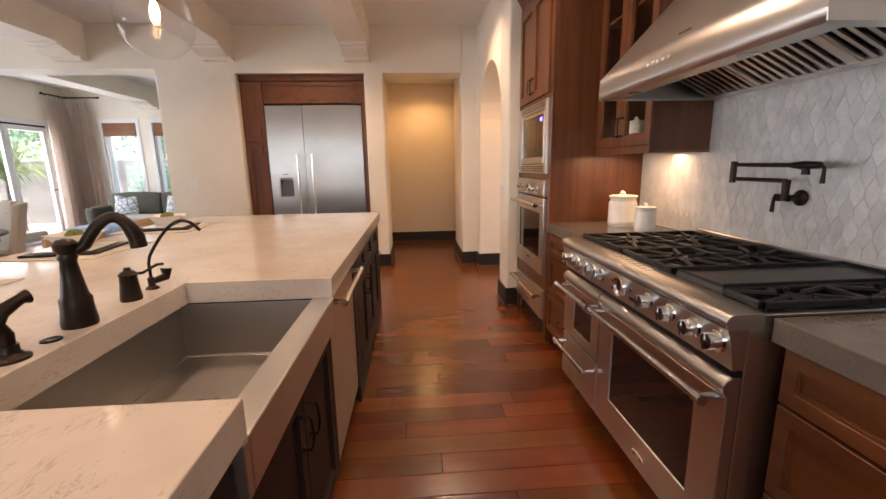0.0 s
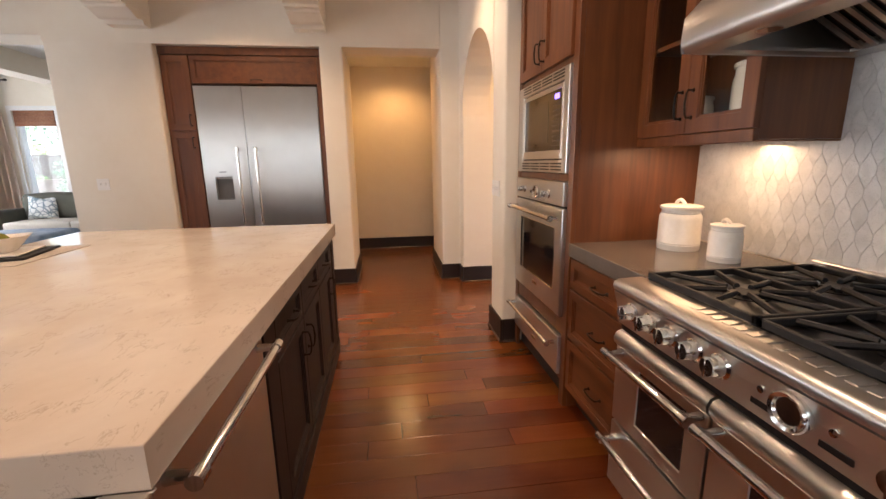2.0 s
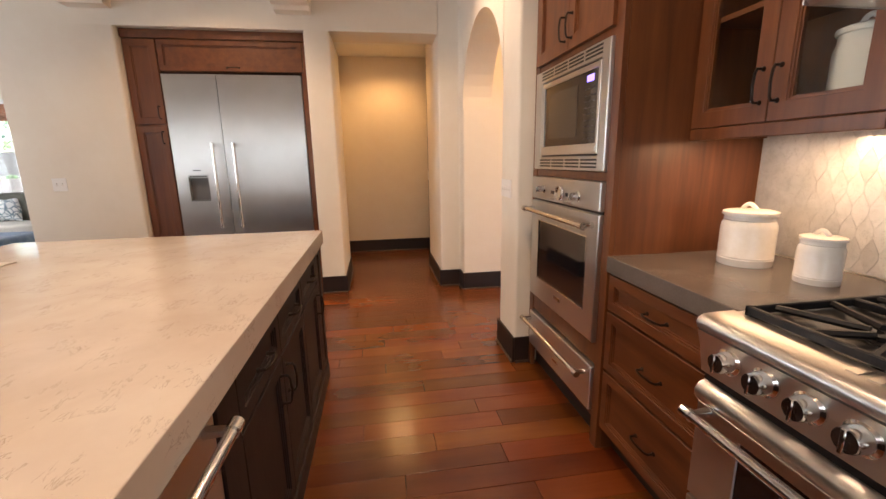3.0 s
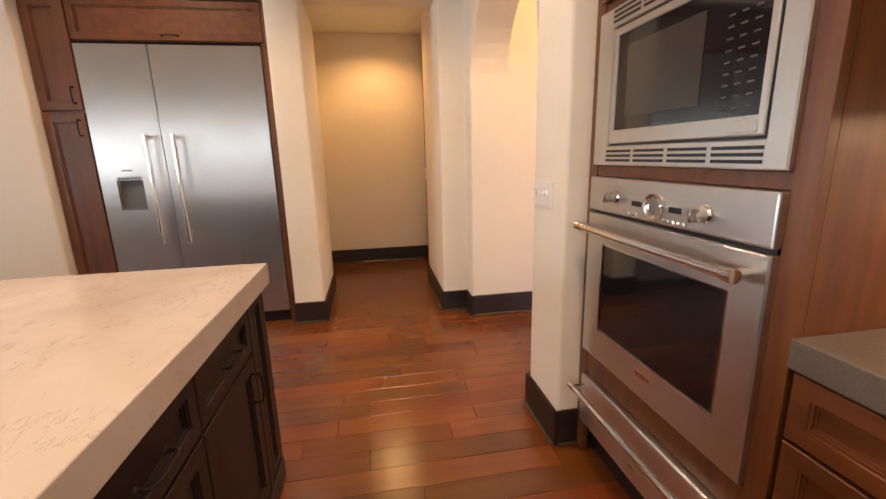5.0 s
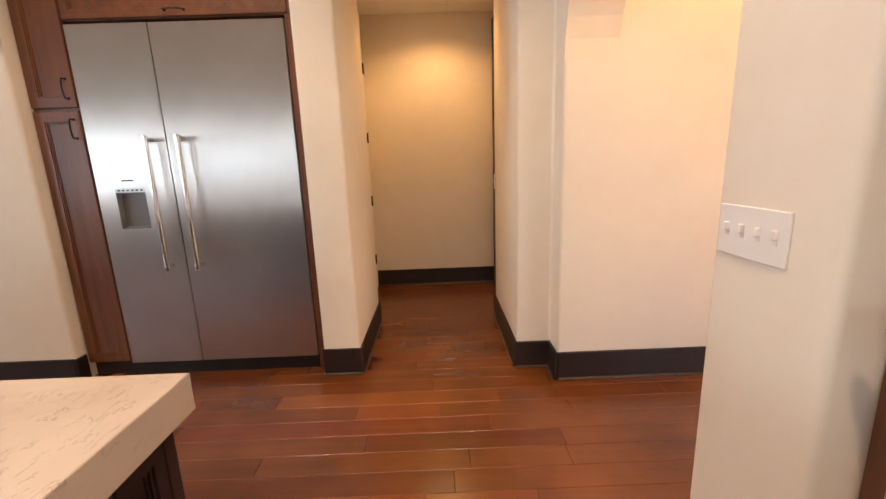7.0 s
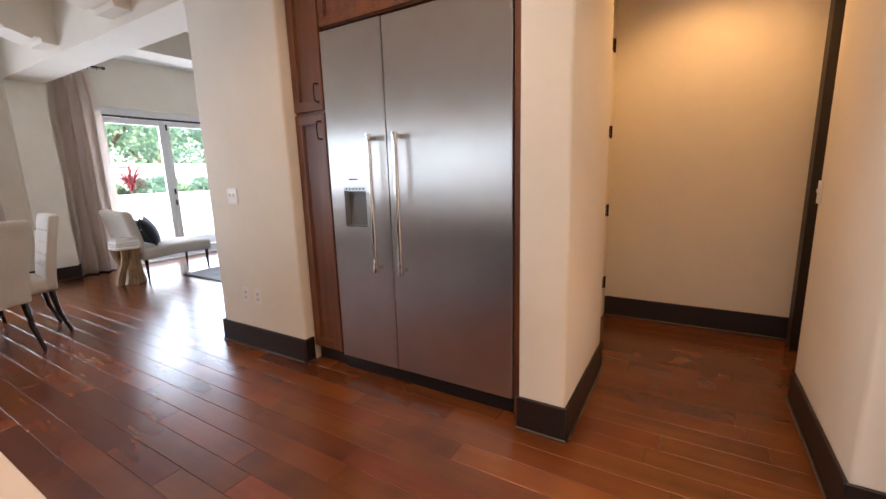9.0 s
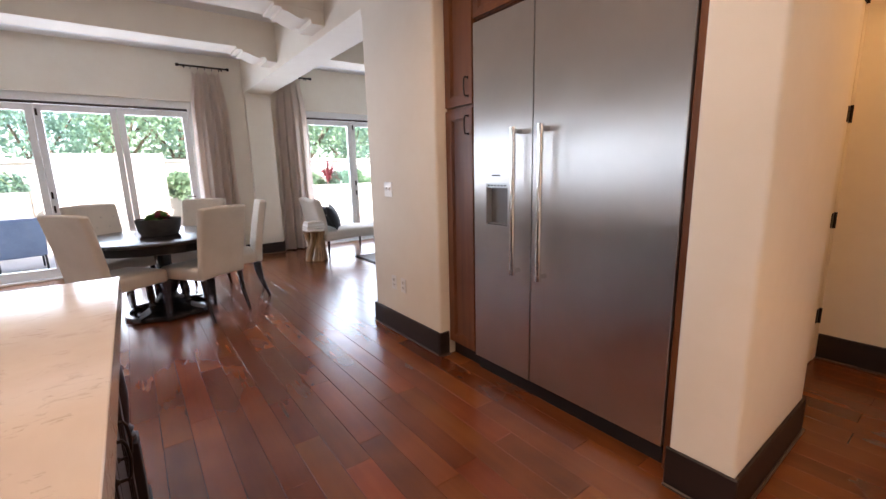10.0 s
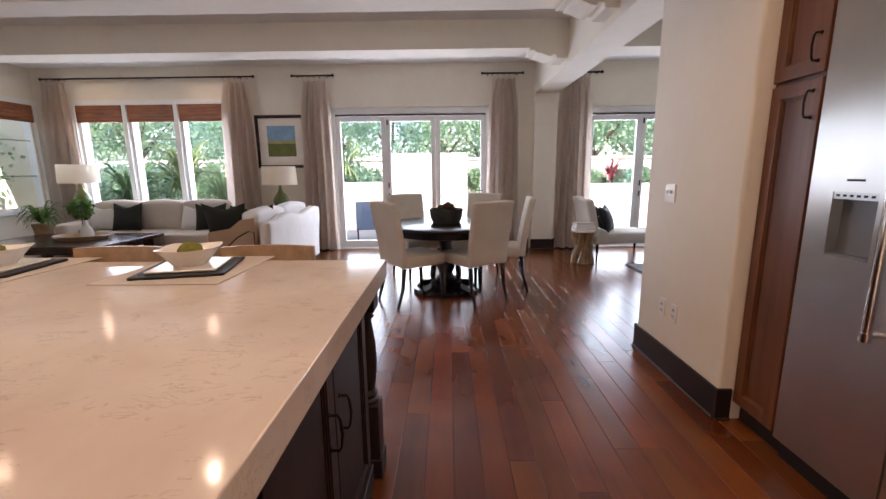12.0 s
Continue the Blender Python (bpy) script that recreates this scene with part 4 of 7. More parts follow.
def pot_filler():
    t = thing("pot_filler", (2.05, 3.90, 1.16), "oil rubbed bronze folding pot filler tap on the tiled wall", "pot filler")
    x = 2.045
    part("wall_plate", turned([(0.034, 0.0), (0.034, -0.006), (0.028, -0.014), (0.014, -0.018), (0.013, -0.06), (0, -0.06)], 24, (x, 3.893, 1.173), "x"), BRONZE, t, "", True)
    xa = x - 0.075
    part("valve", join(tube([(xa + 0.02, 3.893, 1.173), (xa + 0.02, 3.92, 1.172), (xa + 0.02, 3.95, 1.172)], 0.014, 12, radii=[0.016, 0.014, 0.017]),
                       tube([(xa, 3.893, 1.165), (xa, 3.893, 1.248)], 0.015, 12, radii=[0.013, 0.016])), BRONZE, t, "", True)
    part("lever", tube([(xa + 0.02, 3.955, 1.180), (xa + 0.02, 3.965, 1.170), (xa + 0.02, 3.968, 1.108)], 0.006, 10, radii=[0.01, 0.006, 0.009]), BRONZE, t, "", True)
    part("lower_arm", tube([(xa, 3.893, 1.244), (xa, 4.190, 1.247)], 0.009, 12), BRONZE, t, "", True)
    part("elbow", tube([(xa, 4.190, 1.228), (xa, 4.190, 1.328)], 0.014, 14), BRONZE, t, "", True)
    part("upper_arm", join(tube([(xa, 4.190, 1.312), (xa - 0.01, 3.85, 1.308)], 0.009, 12), tube([(xa - 0.01, 3.87, 1.308), (xa - 0.01, 3.82, 1.308), (xa - 0.01, 3.75, 1.308)], 0.014, 12, radii=[0.011, 0.017, 0.013])), BRONZE, t, "", True)
    part("spout", tube([(xa - 0.01, 3.805, 1.306), (xa - 0.01, 3.805, 1.272)], 0.013, 12, radii=[0.012, 0.015]), BRONZE, t, "", True)
    part("lever", tube([(xa - 0.01, 3.75, 1.306), (xa - 0.01, 3.732, 1.298), (xa - 0.01, 3.732, 1.240)], 0.006, 10, radii=[0.01, 0.006, 0.009]), BRONZE, t, "", True)


pot_filler()


# fridge niche
def fridge():
    t = thing("fridge", (-0.82, 8.2, 0), "wide brushed steel side by side fridge with ice dispenser", "fridge")
    yf, z0, z1 = 7.895, 0.095, 2.124
    dl = part("door", boxes((-1.425, -1.318, yf, yf + 0.05, z0, z1), (-1.142, -0.969, yf, yf + 0.05, z0, z1), (-1.318, -1.142, yf, yf + 0.05, z0, 0.975), (-1.318, -1.142, yf, yf + 0.05, 1.222, z1)), STEELF, t, "narrow steel door with a dispenser")
    part("door", boxes((-0.963, -0.215, yf, yf + 0.05, z0, z1), bev=0.004, seg=2), STEELF, t, "wide steel door")
    part("cabinet_body", boxes((-1.42, -0.22, yf + 0.055, 8.5, 0.02, 2.12)), IRON, t)
    dk = shader("dispenser_grey", 0.4, 0.3, (0.16, 0.155, 0.15))[0]
    part("dispenser_niche", boxes((-1.318, -1.142, yf + 0.045, yf + 0.05, 0.975, 1.195), (-1.318, -1.142, yf + 0.01, yf + 0.045, 0.975, 0.985)), dk, dl, "grey recessed ice and water dispenser")
    part("dispenser_panel", boxes((-1.318, -1.142, yf + 0.003, yf + 0.04, 1.195, 1.222)), STEELX, dl)
    for i in range(6):
        part("button", boxes((-1.305 + i * 0.027, -1.292 + i * 0.027, yf + 0.001, yf + 0.004, 1.204, 1.213)), IRON, dl)
    part("badge", boxes((-1.27, -1.20, yf - 0.001, yf + 0.002, 1.262, 1.270)), IRON, dl)
    for x in (-1.052, -0.868):
        bar_grip(t, (x, yf - 0.055, 0.722), (x, yf - 0.055, 1.512), (0, -0.055, 0), 0.0145)
    part("kick", boxes((-1.42, -0.22, yf + 0.03, yf + 0.05, 0.0, 0.092)), BLACK, t)


fridge()


def niche_cabinet():
    yf = 7.915
    t = thing("pantry_cabinet", (-1.55, 8.2, 0), "tall narrow cherry wood pantry cabinet beside the fridge", "tall cabinet", "kitchen cabinets")
    part("carcass", boxes((-1.708, -1.436, yf, 8.5, 0.10, 2.415)), CAB, t)
    part("kick", boxes((-1.708, -1.436, yf + 0.03, yf + 0.05, 0, 0.098)), BASEB, t)
    cabinet_front("door", t, facing(-1.700, yf, 0.11, 0), 0.262, 1.56, CAB, (0.225, 1.46, True))
    cabinet_front("door", t, facing(-1.700, yf, 1.69, 0), 0.262, 0.72, CAB, (0.225, 0.10, True))
    t = thing("over_fridge_cabinet", (-0.8, 8.2, 2.14), "cherry wood cabinet with a lift-up door above the fridge", "wall cabinet", "kitchen cabinets")
    part("carcass", boxes((-1.432, -0.157, yf, 8.5, 2.145, 2.415)), CABH, t)
    cabinet_front("door", t, facing(-1.425, yf, 2.15, 0), 1.235, 0.26, CABH, (0.62, 0.03, False), rail=0.045)
    part("filler", boxes((-0.206, -0.157, yf - 0.016, yf + 0.3, 0.0, 2.143), bev=0.002), CAB, t)
    part("filler", boxes((-0.185, -0.157, yf - 0.022, yf - 0.001, 2.145, 2.415), (-1.708, -0.157, yf - 0.028, yf + 0.3, 2.418, 2.49), bev=0.002), CABH, t, "crown board")


niche_cabinet()


def plate(x, y, z, turn, w, h, label, kind):
    """A switch or socket plate; its face looks to -y before it is turned."""
    m = facing(x, y, z, turn)
    t = thing(kind, (x, y, z), label, "light switch" if kind == "light_switch" else "wall socket")
    part("cover_plate", moved(boxes((-w / 2, w / 2, -0.006, 0, -h / 2, h / 2), bev=0.002, seg=2), m), PLASTIC, t)
    n = max(1, round(w / 0.05) - 0)
    n = {0.07: 1, 0.115: 2, 0.20: 4}.get(w, 1)
    for i in range(n):
        cx = (i - (n - 1) / 2) * 0.046
        if kind == "light_switch":
            part("toggle", moved(boxes((cx - 0.005, cx + 0.005, -0.016, -0.004, -0.012 + 0.01, 0.012 + 0.006), bev=0.002), m), PLASTIC, t)
            part("slot", moved(boxes((cx - 0.006, cx + 0.006, -0.0068, -0.005, -0.013, 0.013)), m), CERAMIC, t)
        else:
            for s in (-0.02, 0.02):
                part("outlet", moved(boxes((cx - 0.017, cx + 0.017, -0.0075, -0.005, s - 0.014, s + 0.014), bev=0.002), m), CERAMIC, t)
                part("pin_slot", moved(boxes((cx - 0.008, cx - 0.005, -0.0082, -0.007, s - 0.004, s + 0.006), (cx + 0.005, cx + 0.008, -0.0082, -0.007, s - 0.004, s + 0.006)), m), IRON, t)


plate(WALLX, 6.248, 1.135, -90, 0.20, 0.115, "white four gang toggle switch plate on a plaster pier", "light_switch")
plate(-2.355, WALLY, 1.165, 0, 0.115, 0.115, "white double switch plate on a plaster wall", "light_switch")
plate(-2.33, WALLY, 0.42, 0, 0.07, 0.115, "white socket plate low on a plaster wall", "wall_socket")
plate(-2.19, WALLY, 0.42, 0, 0.07, 0.115, "white socket plate low on a plaster wall", "wall_socket")
plate(DX1, 8.75, 1.14, -90, 0.07, 0.115, "white switch plate in the hall", "light_switch")


def hall_doors():
    m = TRIMWHITE
    t = thing("door_2", (-0.1, 9.35, 0), "closed white hall door with dark hinges", "door")
    tagged(t, kind="structure")
    part("leaf", boxes((-0.115, -0.075, 9.02, 9.66, 0.01, 2.42)), PLASTER, t)
    for z in (0.32, 0.94, 1.57, 2.22):
        part("hinge", join(boxes((-0.075, -0.071, 9.615, 9.66, z - 0.045, z + 0.045)), tube([(-0.066, 9.664, z - 0.05), (-0.066, 9.664, z + 0.05)], 0.008, 8)), BRONZE, t, "dark bronze hinge")
    t = thing("door_3", (1.3, 9.4, 0), "dark framed hall doorway with a closed door", "door")
    tagged(t, kind="structure")
    part("frame", boxes((1.185, 1.235, 9.54, 9.66, 0.0, 2.62), bev=0.003), BASEB, t)
    part("leaf", boxes((1.30, 1.34, 9.10, 9.74, 0.01, 2.10)), BASEB, t)


hall_doors()

# ---- island ----
def island():
    xf, xb = 0.087, -1.24
    top = bmesh.new()
    outline = [(-1.505, 1.3), (0.107, 1.3), (0.107, 2.965), (-0.418, 2.965), (-0.418, 3.79), (0.107, 3.79), (0.107, 6.12), (-1.505, 6.12)]
    top = prism(outline, 0.846, 0.926, "z")
    es = [e for e in top.edges if abs(e.verts[0].co.z - e.verts[1].co.z) < 1e-4]
    bmesh.ops.bevel(top, geom=es, offset=0.003, segments=2, profile=0.5, affect="EDGES")
    tagged(part("island_worktop", top, QUARTZ), "thick polished cream quartz island top with grey veins", "worktop")
    t = thing("kitchen_island", (-0.6, 4.0, 0), "dark espresso wood kitchen island with framed doors and turned posts", "kitchen island")
    part("carcass", boxes((xb, xf - 0.022, 1.4, 2.95, 0.10, 0.842), (xb, -0.48, 2.95, 3.80, 0.10, 0.842), (-0.48, xf - 0.022, 2.95, 3.80, 0.10, 0.62), (xb, xf - 0.022, 4.44, 6.053, 0.10, 0.842), (xb, -0.5, 3.80, 4.44, 0.1, 0.842)), DARKW, t)
    part("kick", boxes((xb + 0.04, xf - 0.07, 1.42, 6.0, 0, 0.098)), DARKW, t)
    part("base_moulding", boxes((xf - 0.02, xf + 0.004, 4.46, 6.077, 0.0, 0.10), (xb, xf - 0.02, 6.055, 6.077, 0.0, 0.10), bev=0.004), DARKW, t)

    def face(y, w, z0, z1, grip=None, name="door", rail=0.05):
        cabinet_front(name, t, facing(xf - 0.022, y, z0, 90), w, z1 - z0, DARKW, grip, rail=rail)
    face(2.99, 0.385, 0.12, 0.715, (0.350, 0.47, True))
    face(3.38, 0.385, 0.12, 0.715, (0.035, 0.47, True))
    for a, b, z in ((3.77, 3.80, 0.72), (2.955, 2.985, 0.72), (4.44, 4.56, 0.842), (5.88, 5.925, 0.842), (6.045, 6.076, 0.842)):
        part("stile", boxes((xf - 0.022, xf, a, b, 0.10, z), bev=0.002), DARKW, t)
    for i in range(3):
        y = 4.565 + i * 0.438
        face(y, 0.432, 0.675, 0.835, (0.216, 0.08, False), "drawer", 0.042)
        face(y, 0.432, 0.12, 0.665, (0.04 if i % 2 else 0.39, 0.44, True))
    face(5.928, 0.115, 0.12, 0.835, None, "panel_front", 0.03)
    for i in range(2):
        face(1.45 + i * 0.75, 0.74, 0.12, 0.835, (0.70 if i == 0 else 0.04, 0.6, True))
    for x, g in ((0.035, 0.055), (-0.305, 0.385), (-0.752, 0.04)):
        w = {0.035: 0.325, -0.305: 0.44, -0.752: 0.44}[x]
        cabinet_front("door", t, facing(x, 6.055, 0.12, 180), w, 0.715, DARKW, (g, 0.50, True))
    for y, z in ((6.05, 0), (1.45, 0)):
        prof = [(0.045, 0.34), (0.045, 0.355), (0.034, 0.365), (0.043, 0.38), (0.030, 0.40), (0.036, 0.44), (0.043, 0.52), (0.040, 0.60), (0.030, 0.68), (0.026, 0.71), (0.040, 0.725), (0.028, 0.735), (0.042, 0.745), (0.045, 0.755)]
        part("turned_post", join(boxes((-1.375, -1.275, y - 0.05, y + 0.05, 0.012, 0.34), (-1.375, -1.275, y - 0.05, y + 0.05, 0.755, 0.845), (-1.383, -1.267, y - 0.058, y + 0.058, 0.0, 0.09), bev=0.004),
                                 turned(prof, 24, (-1.325, y, 0))), DARKW, t, "turned espresso corner post", True)


island()


def apron_sink():
    t = thing("apron_sink", (-0.15, 3.38, 0.6), "deep stainless steel apron front sink with a round drain", "sink")
    x0, x1, y0, y1, zb, zt = -0.45, 0.110, 2.972, 3.782, 0.642, 0.844
    zw = zt + 0.0015
    part("basin_floor", boxes((x0, x1 - 0.078, y0, y1, zb - 0.006, zb)), SINKST, t)
    for a in ((x0, x0 + 0.006, y0, y1, zb, zw), (x0 + 0.006, x1 - 0.078, y0, y0 + 0.006, zb, zw), (x0 + 0.006, x1 - 0.078, y1 - 0.006, y1, zb, zw)):
        part("basin_wall", boxes(a), SINKST, t)
    for p, q in (((x0 + 0.007, y0 + 0.007), (x0 + 0.007, y1 - 0.007)), ((x0 + 0.007, y1 - 0.007), (x1 - 0.08, y1 - 0.007)), ((x0 + 0.007, y0 + 0.007), (x1 - 0.08, y0 + 0.007))):
        part("weld_seam", tube([(*p, zb + 0.001), (*q, zb + 0.001)], 0.0045, 8), STEELX, t, "polished rounded seam", True)
    part("strainer", turned([(0, zb + 0.0035), (0.036, zb + 0.003), (0.036, zb + 0.001), (0, zb + 0.001)], 24, (-0.215, 3.41, 0)), BRONZE, t, "dark drain strainer", True)
    part("apron", boxes((x1 - 0.078, x1, 2.967, y1 + 0.006, 0.728, zt + 0.006), bev=0.005, seg=3), STEEL, t, "brushed steel apron front")
    part("apron_end", boxes((x1 - 0.076, x1 - 0.001, 2.942, 2.966, 0.728, zt), (x1 - 0.076, x1 - 0.001, y1 + 0.0065, y1 + 0.02, 0.728, zt), bev=0.002), STEEL, t)
    part("drain", turned([(0.058, zb + 0.001), (0.056, zb + 0.004), (0.045, zb + 0.002), (0.042, zb - 0.01), (0.018, zb - 0.012), (0.012, zb - 0.002), (0, zb - 0.002)], 28, (-0.215, 3.41, 0)), CHROME, t, "polished drain ring", True)


apron_sink()


def dishwasher():
    t = thing("dishwasher", (-0.2, 4.12, 0), "built-in steel dishwasher with a bar handle", "dishwasher")
    part("door", boxes((0.045, 0.082, 3.81, 4.435, 0.12, 0.838), bev=0.003), STEEL, t)
    part("body", boxes((-0.48, 0.04, 3.805, 4.44, 0.10, 0.842)), IRON, t)
    part("kick", boxes((0.0, 0.02, 3.805, 4.44, 0.0, 0.098)), BLACK, t)
    bar_grip(t, (0.138, 3.85, 0.806), (0.138, 4.40, 0.806), (0.055, 0, 0), 0.0125)


dishwasher()


def taps():
    z = 0.926
    t = thing("kitchen_tap", (-0.465, 3.37, z), "oil rubbed bronze kitchen tap with an arched spout", "tap")
    x, y = -0.48, 3.385
    part("column", turned([(0, 0), (0.040, 0), (0.041, 0.012), (0.036, 0.05), (0.036, 0.075), (0.030, 0.085), (0.022, 0.14), (0.018, 0.175), (0.022, 0.185), (0.019, 0.195), (0.026, 0.205), (0.027, 0.222), (0.018, 0.232), (0, 0.235)], 28, (x, y, z)), BRONZE, t, "", True)
    part("spout", tube([(x, y, z + 0.205), (x + 0.022, y + 0.012, z + 0.203), *arc((x + 0.035, y + 0.018, z + 0.215), (x + 0.10, y + 0.048, z + 0.345), (x + 0.135, y + 0.068, z + 0.225), 10), (x + 0.137, y + 0.07, z + 0.196)], 0.014, 14,
                       radii=[0.014, 0.0135, *[0.015] * 8, 0.016, 0.019, 0.021, 0.021]), BRONZE, t, "", True)
    t = thing("side_spray", (-0.46, 3.17, z), "oil rubbed bronze pull-out side spray", "tap")
    x, y = -0.47, 3.175
    part("base", turned([(0, 0), (0.036, 0), (0.036, 0.006), (0.024, 0.012), (0.019, 0.02), (0.019, 0.035), (0.0, 0.036)], 24, (x, y, z)), BRONZE, t, "", True)
    part("handle", tube([(x, y, z + 0.03), (x, y, z + 0.055), (x - 0.010, y - 0.010, z + 0.082), (x - 0.008, y + 0.008, z + 0.106), (x + 0.008, y + 0.042, z + 0.126), (x + 0.012, y + 0.056, z + 0.128)], 0.018, 14, radii=[0.014, 0.016, 0.020, 0.017, 0.012, 0.017]), BRONZE, t, "", True)
    t = thing("sink_button", (-0.47, 3.28, z), "round bronze air switch set in quartz", "button")
    part("button", turned([(0, 0), (0.022, 0), (0.022, 0.004), (0.015, 0.005), (0.013, 0.0035), (0, 0.0035)], 24, (-0.47, 3.28, z)), BRONZE, t, "", True)
    t = thing("soap_dispenser", (-0.48, 3.6, z), "oil rubbed bronze soap dispenser with a thin spout", "soap dispenser")
    x, y = -0.485, 3.60
    part("body", turned([(0, 0), (0.030, 0), (0.031, 0.008), (0.026, 0.05), (0.024, 0.078), (0.027, 0.084), (0.020, 0.092), (0.010, 0.098), (0.009, 0.106), (0, 0.106)], 24, (x, y, z)), BRONZE, t, "", True)
    part("nozzle", tube([(x, y, z + 0.085), (x + 0.02, y + 0.04, z + 0.078), (x + 0.045, y + 0.075, z + 0.096), (x + 0.055, y + 0.095, z + 0.094)], 0.005, 8), BRONZE, t, "", True)
    t = thing("filter_tap", (-0.5, 3.72, z), "small oil rubbed bronze filtered water tap", "tap")
    x, y = -0.495, 3.725
    part("valve", join(turned([(0, 0), (0.022, 0), (0.020, 0.006), (0.011, 0.012), (0.012, 0.04), (0, 0.045)], 20, (x, y, z)), tube([(x, y, z + 0.025), (x + 0.02, y + 0.05, z + 0.03), (x + 0.022, y + 0.055, z + 0.06)], 0.013, 12, radii=[0.011, 0.015, 0.019])), BRONZE, t, "", True)
    part("spout", tube([(x, y, z + 0.03), (x, y, z + 0.09), *arc((x + 0.005, y + 0.002, z + 0.115), (x + 0.10, y + 0.03, z + 0.30), (x + 0.165, y + 0.04, z + 0.195), 10)], 0.0055, 10), BRONZE, t, "", True)


taps()


def square_plate(bm, cx, cy, z, half, th, turn, lip=0.0):
    r = bmesh.new()
    box(r, -half, half, -half, half, 0, th, bev=min(0.004, th * 0.4))
    if lip:
        for v in r.verts:
            if v.co.z > th * 0.5:
                v.co.x *= 1.0
                k = max(abs(v.co.x), abs(v.co.y)) / half
                v.co.z += lip * max(0.0, k - 0.6)
    r.transform(pose(cx, cy, z, 0, 0, turn))
    return r


def place_setting(x, y, turn, w=0.235, d=0.26, fruit=True):
    z = 0.926
    m = tagged(part("placemat", moved(boxes((-d, d - 0.02, -w, w, 0, 0.003), bev=0.001), pose(x, y, z + 0.0005, 0, 0, 0)), LINEN), "pale woven linen placemat on the island", "placemat", "placemats")
    p = tagged(part("dark_plate", square_plate(None, x, y, z + 0.004, 0.165, 0.012, turn), IRON), "square black dinner plate on a placemat", "plate", "dinner plates")
    p = tagged(part("white_plate", square_plate(None, x, y, z + 0.017, 0.125, 0.008, turn), CERAMIC), "square white salad plate on a black plate", "plate", "salad plates")
    s = bmesh.new()
    rings = []
    for hh, rr in ((0.0, 0.055), (0.004, 0.058), (0.05, 0.092), (0.068, 0.108), (0.066, 0.101), (0.05, 0.085), (0.012, 0.05)):
        ring = []
        for k in range(32):
            a = 2 * math.pi * k / 32
            c, q = math.cos(a), math.sin(a)
            e = (abs(c) ** 5 + abs(q) ** 5) ** (-1 / 5)
            lift = 0.012 * max(0, (e - 1.0)) * (hh / 0.07)
            ring.append(s.verts.new((c * e * rr, q * e * rr, hh + lift * 2)))
        rings.append(ring)
    for a, b in zip(rings, rings[1:]):
        for k in range(32):
            j = (k + 1) % 32
            s.faces.new((a[k], a[j], b[j], b[k]))
    s.faces.new(rings[0][::-1])
    s.faces.new(rings[-1])
    s.transform(pose(x, y, z + 0.0255, 0, 0, turn))
    tagged(part("square_bowl", s, CERAMIC, None, "", True), "square white ceramic bowl on stacked plates", "bowl", "square bowls")
    if fruit:
        rng = random.Random(int(x * 100 + y * 10))
        b = bmesh.new()
        bmesh.ops.create_icosphere(b, subdivisions=3, radius=0.045)
        for v in b.verts:
            v.co *= 1 + 0.16 * noise.noise(v.co * 60)
            v.co.z *= 0.85
        b.transform(Matrix.Translation((x, y, z + 0.0255 + 0.052)))
        tagged(part("moss_ball", b, MOSS, None, "", True), "green moss ball in a white bowl", "moss ball", "moss balls")


MOSS = mottled("yellow_green_moss", (0.10, 0.11, 0.015), (0.20, 0.19, 0.03), 60.0, 0.95, 300.0, 0.8)
for y in (5.345, 4.52, 3.70):
    place_setting(-1.335, y, 13 if y > 5 else 9)


def stool(x, y):
    t = thing("bar_stool", (x, y, 0), "counter stool with a pale oak curved back rail", "bar stool", "bar stools")
    a = [(x + 0.02 - 0.05 * (1 - (2 * k / 12 - 1) ** 2), y - 0.22 + 0.44 * k / 12) for k in range(13)]
    o = [(p[0] - 0.022, p[1]) for p in a]
    part("back_rail", prism(a + o[::-1], 0.90, 0.975, "z"), LIGHTW, t, smooth=True)
    part("seat", boxes((x + 0.03, x + 0.42, y - 0.21, y + 0.21, 0.60, 0.67), bev=0.02, seg=3), CREAMF, t)
    for dx, dy in ((0.0, -0.2), (0.0, 0.2)):
        part("leg", tube([(x + dx - 0.015, y + dy, 0), (x + dx, y + dy, 0.92)], 0.016, 10), LIGHTW, t)
    for dx, dy in ((0.38, -0.19), (0.38, 0.19)):
        part("leg", tube([(x + dx + 0.01, y + dy, 0), (x + dx, y + dy, 0.61)], 0.016, 10), LIGHTW, t)
    part("stretcher", boxes((x, x + 0.38, y - 0.20, y - 0.185, 0.22, 0.245), (x, x + 0.38, y + 0.185, y + 0.20, 0.22, 0.245), (x + 0.372, x + 0.39, y - 0.18, y + 0.18, 0.28, 0.305)), LIGHTW, t)


for y in (5.55, 4.85, 4.10):
    stool(-1.60, y)


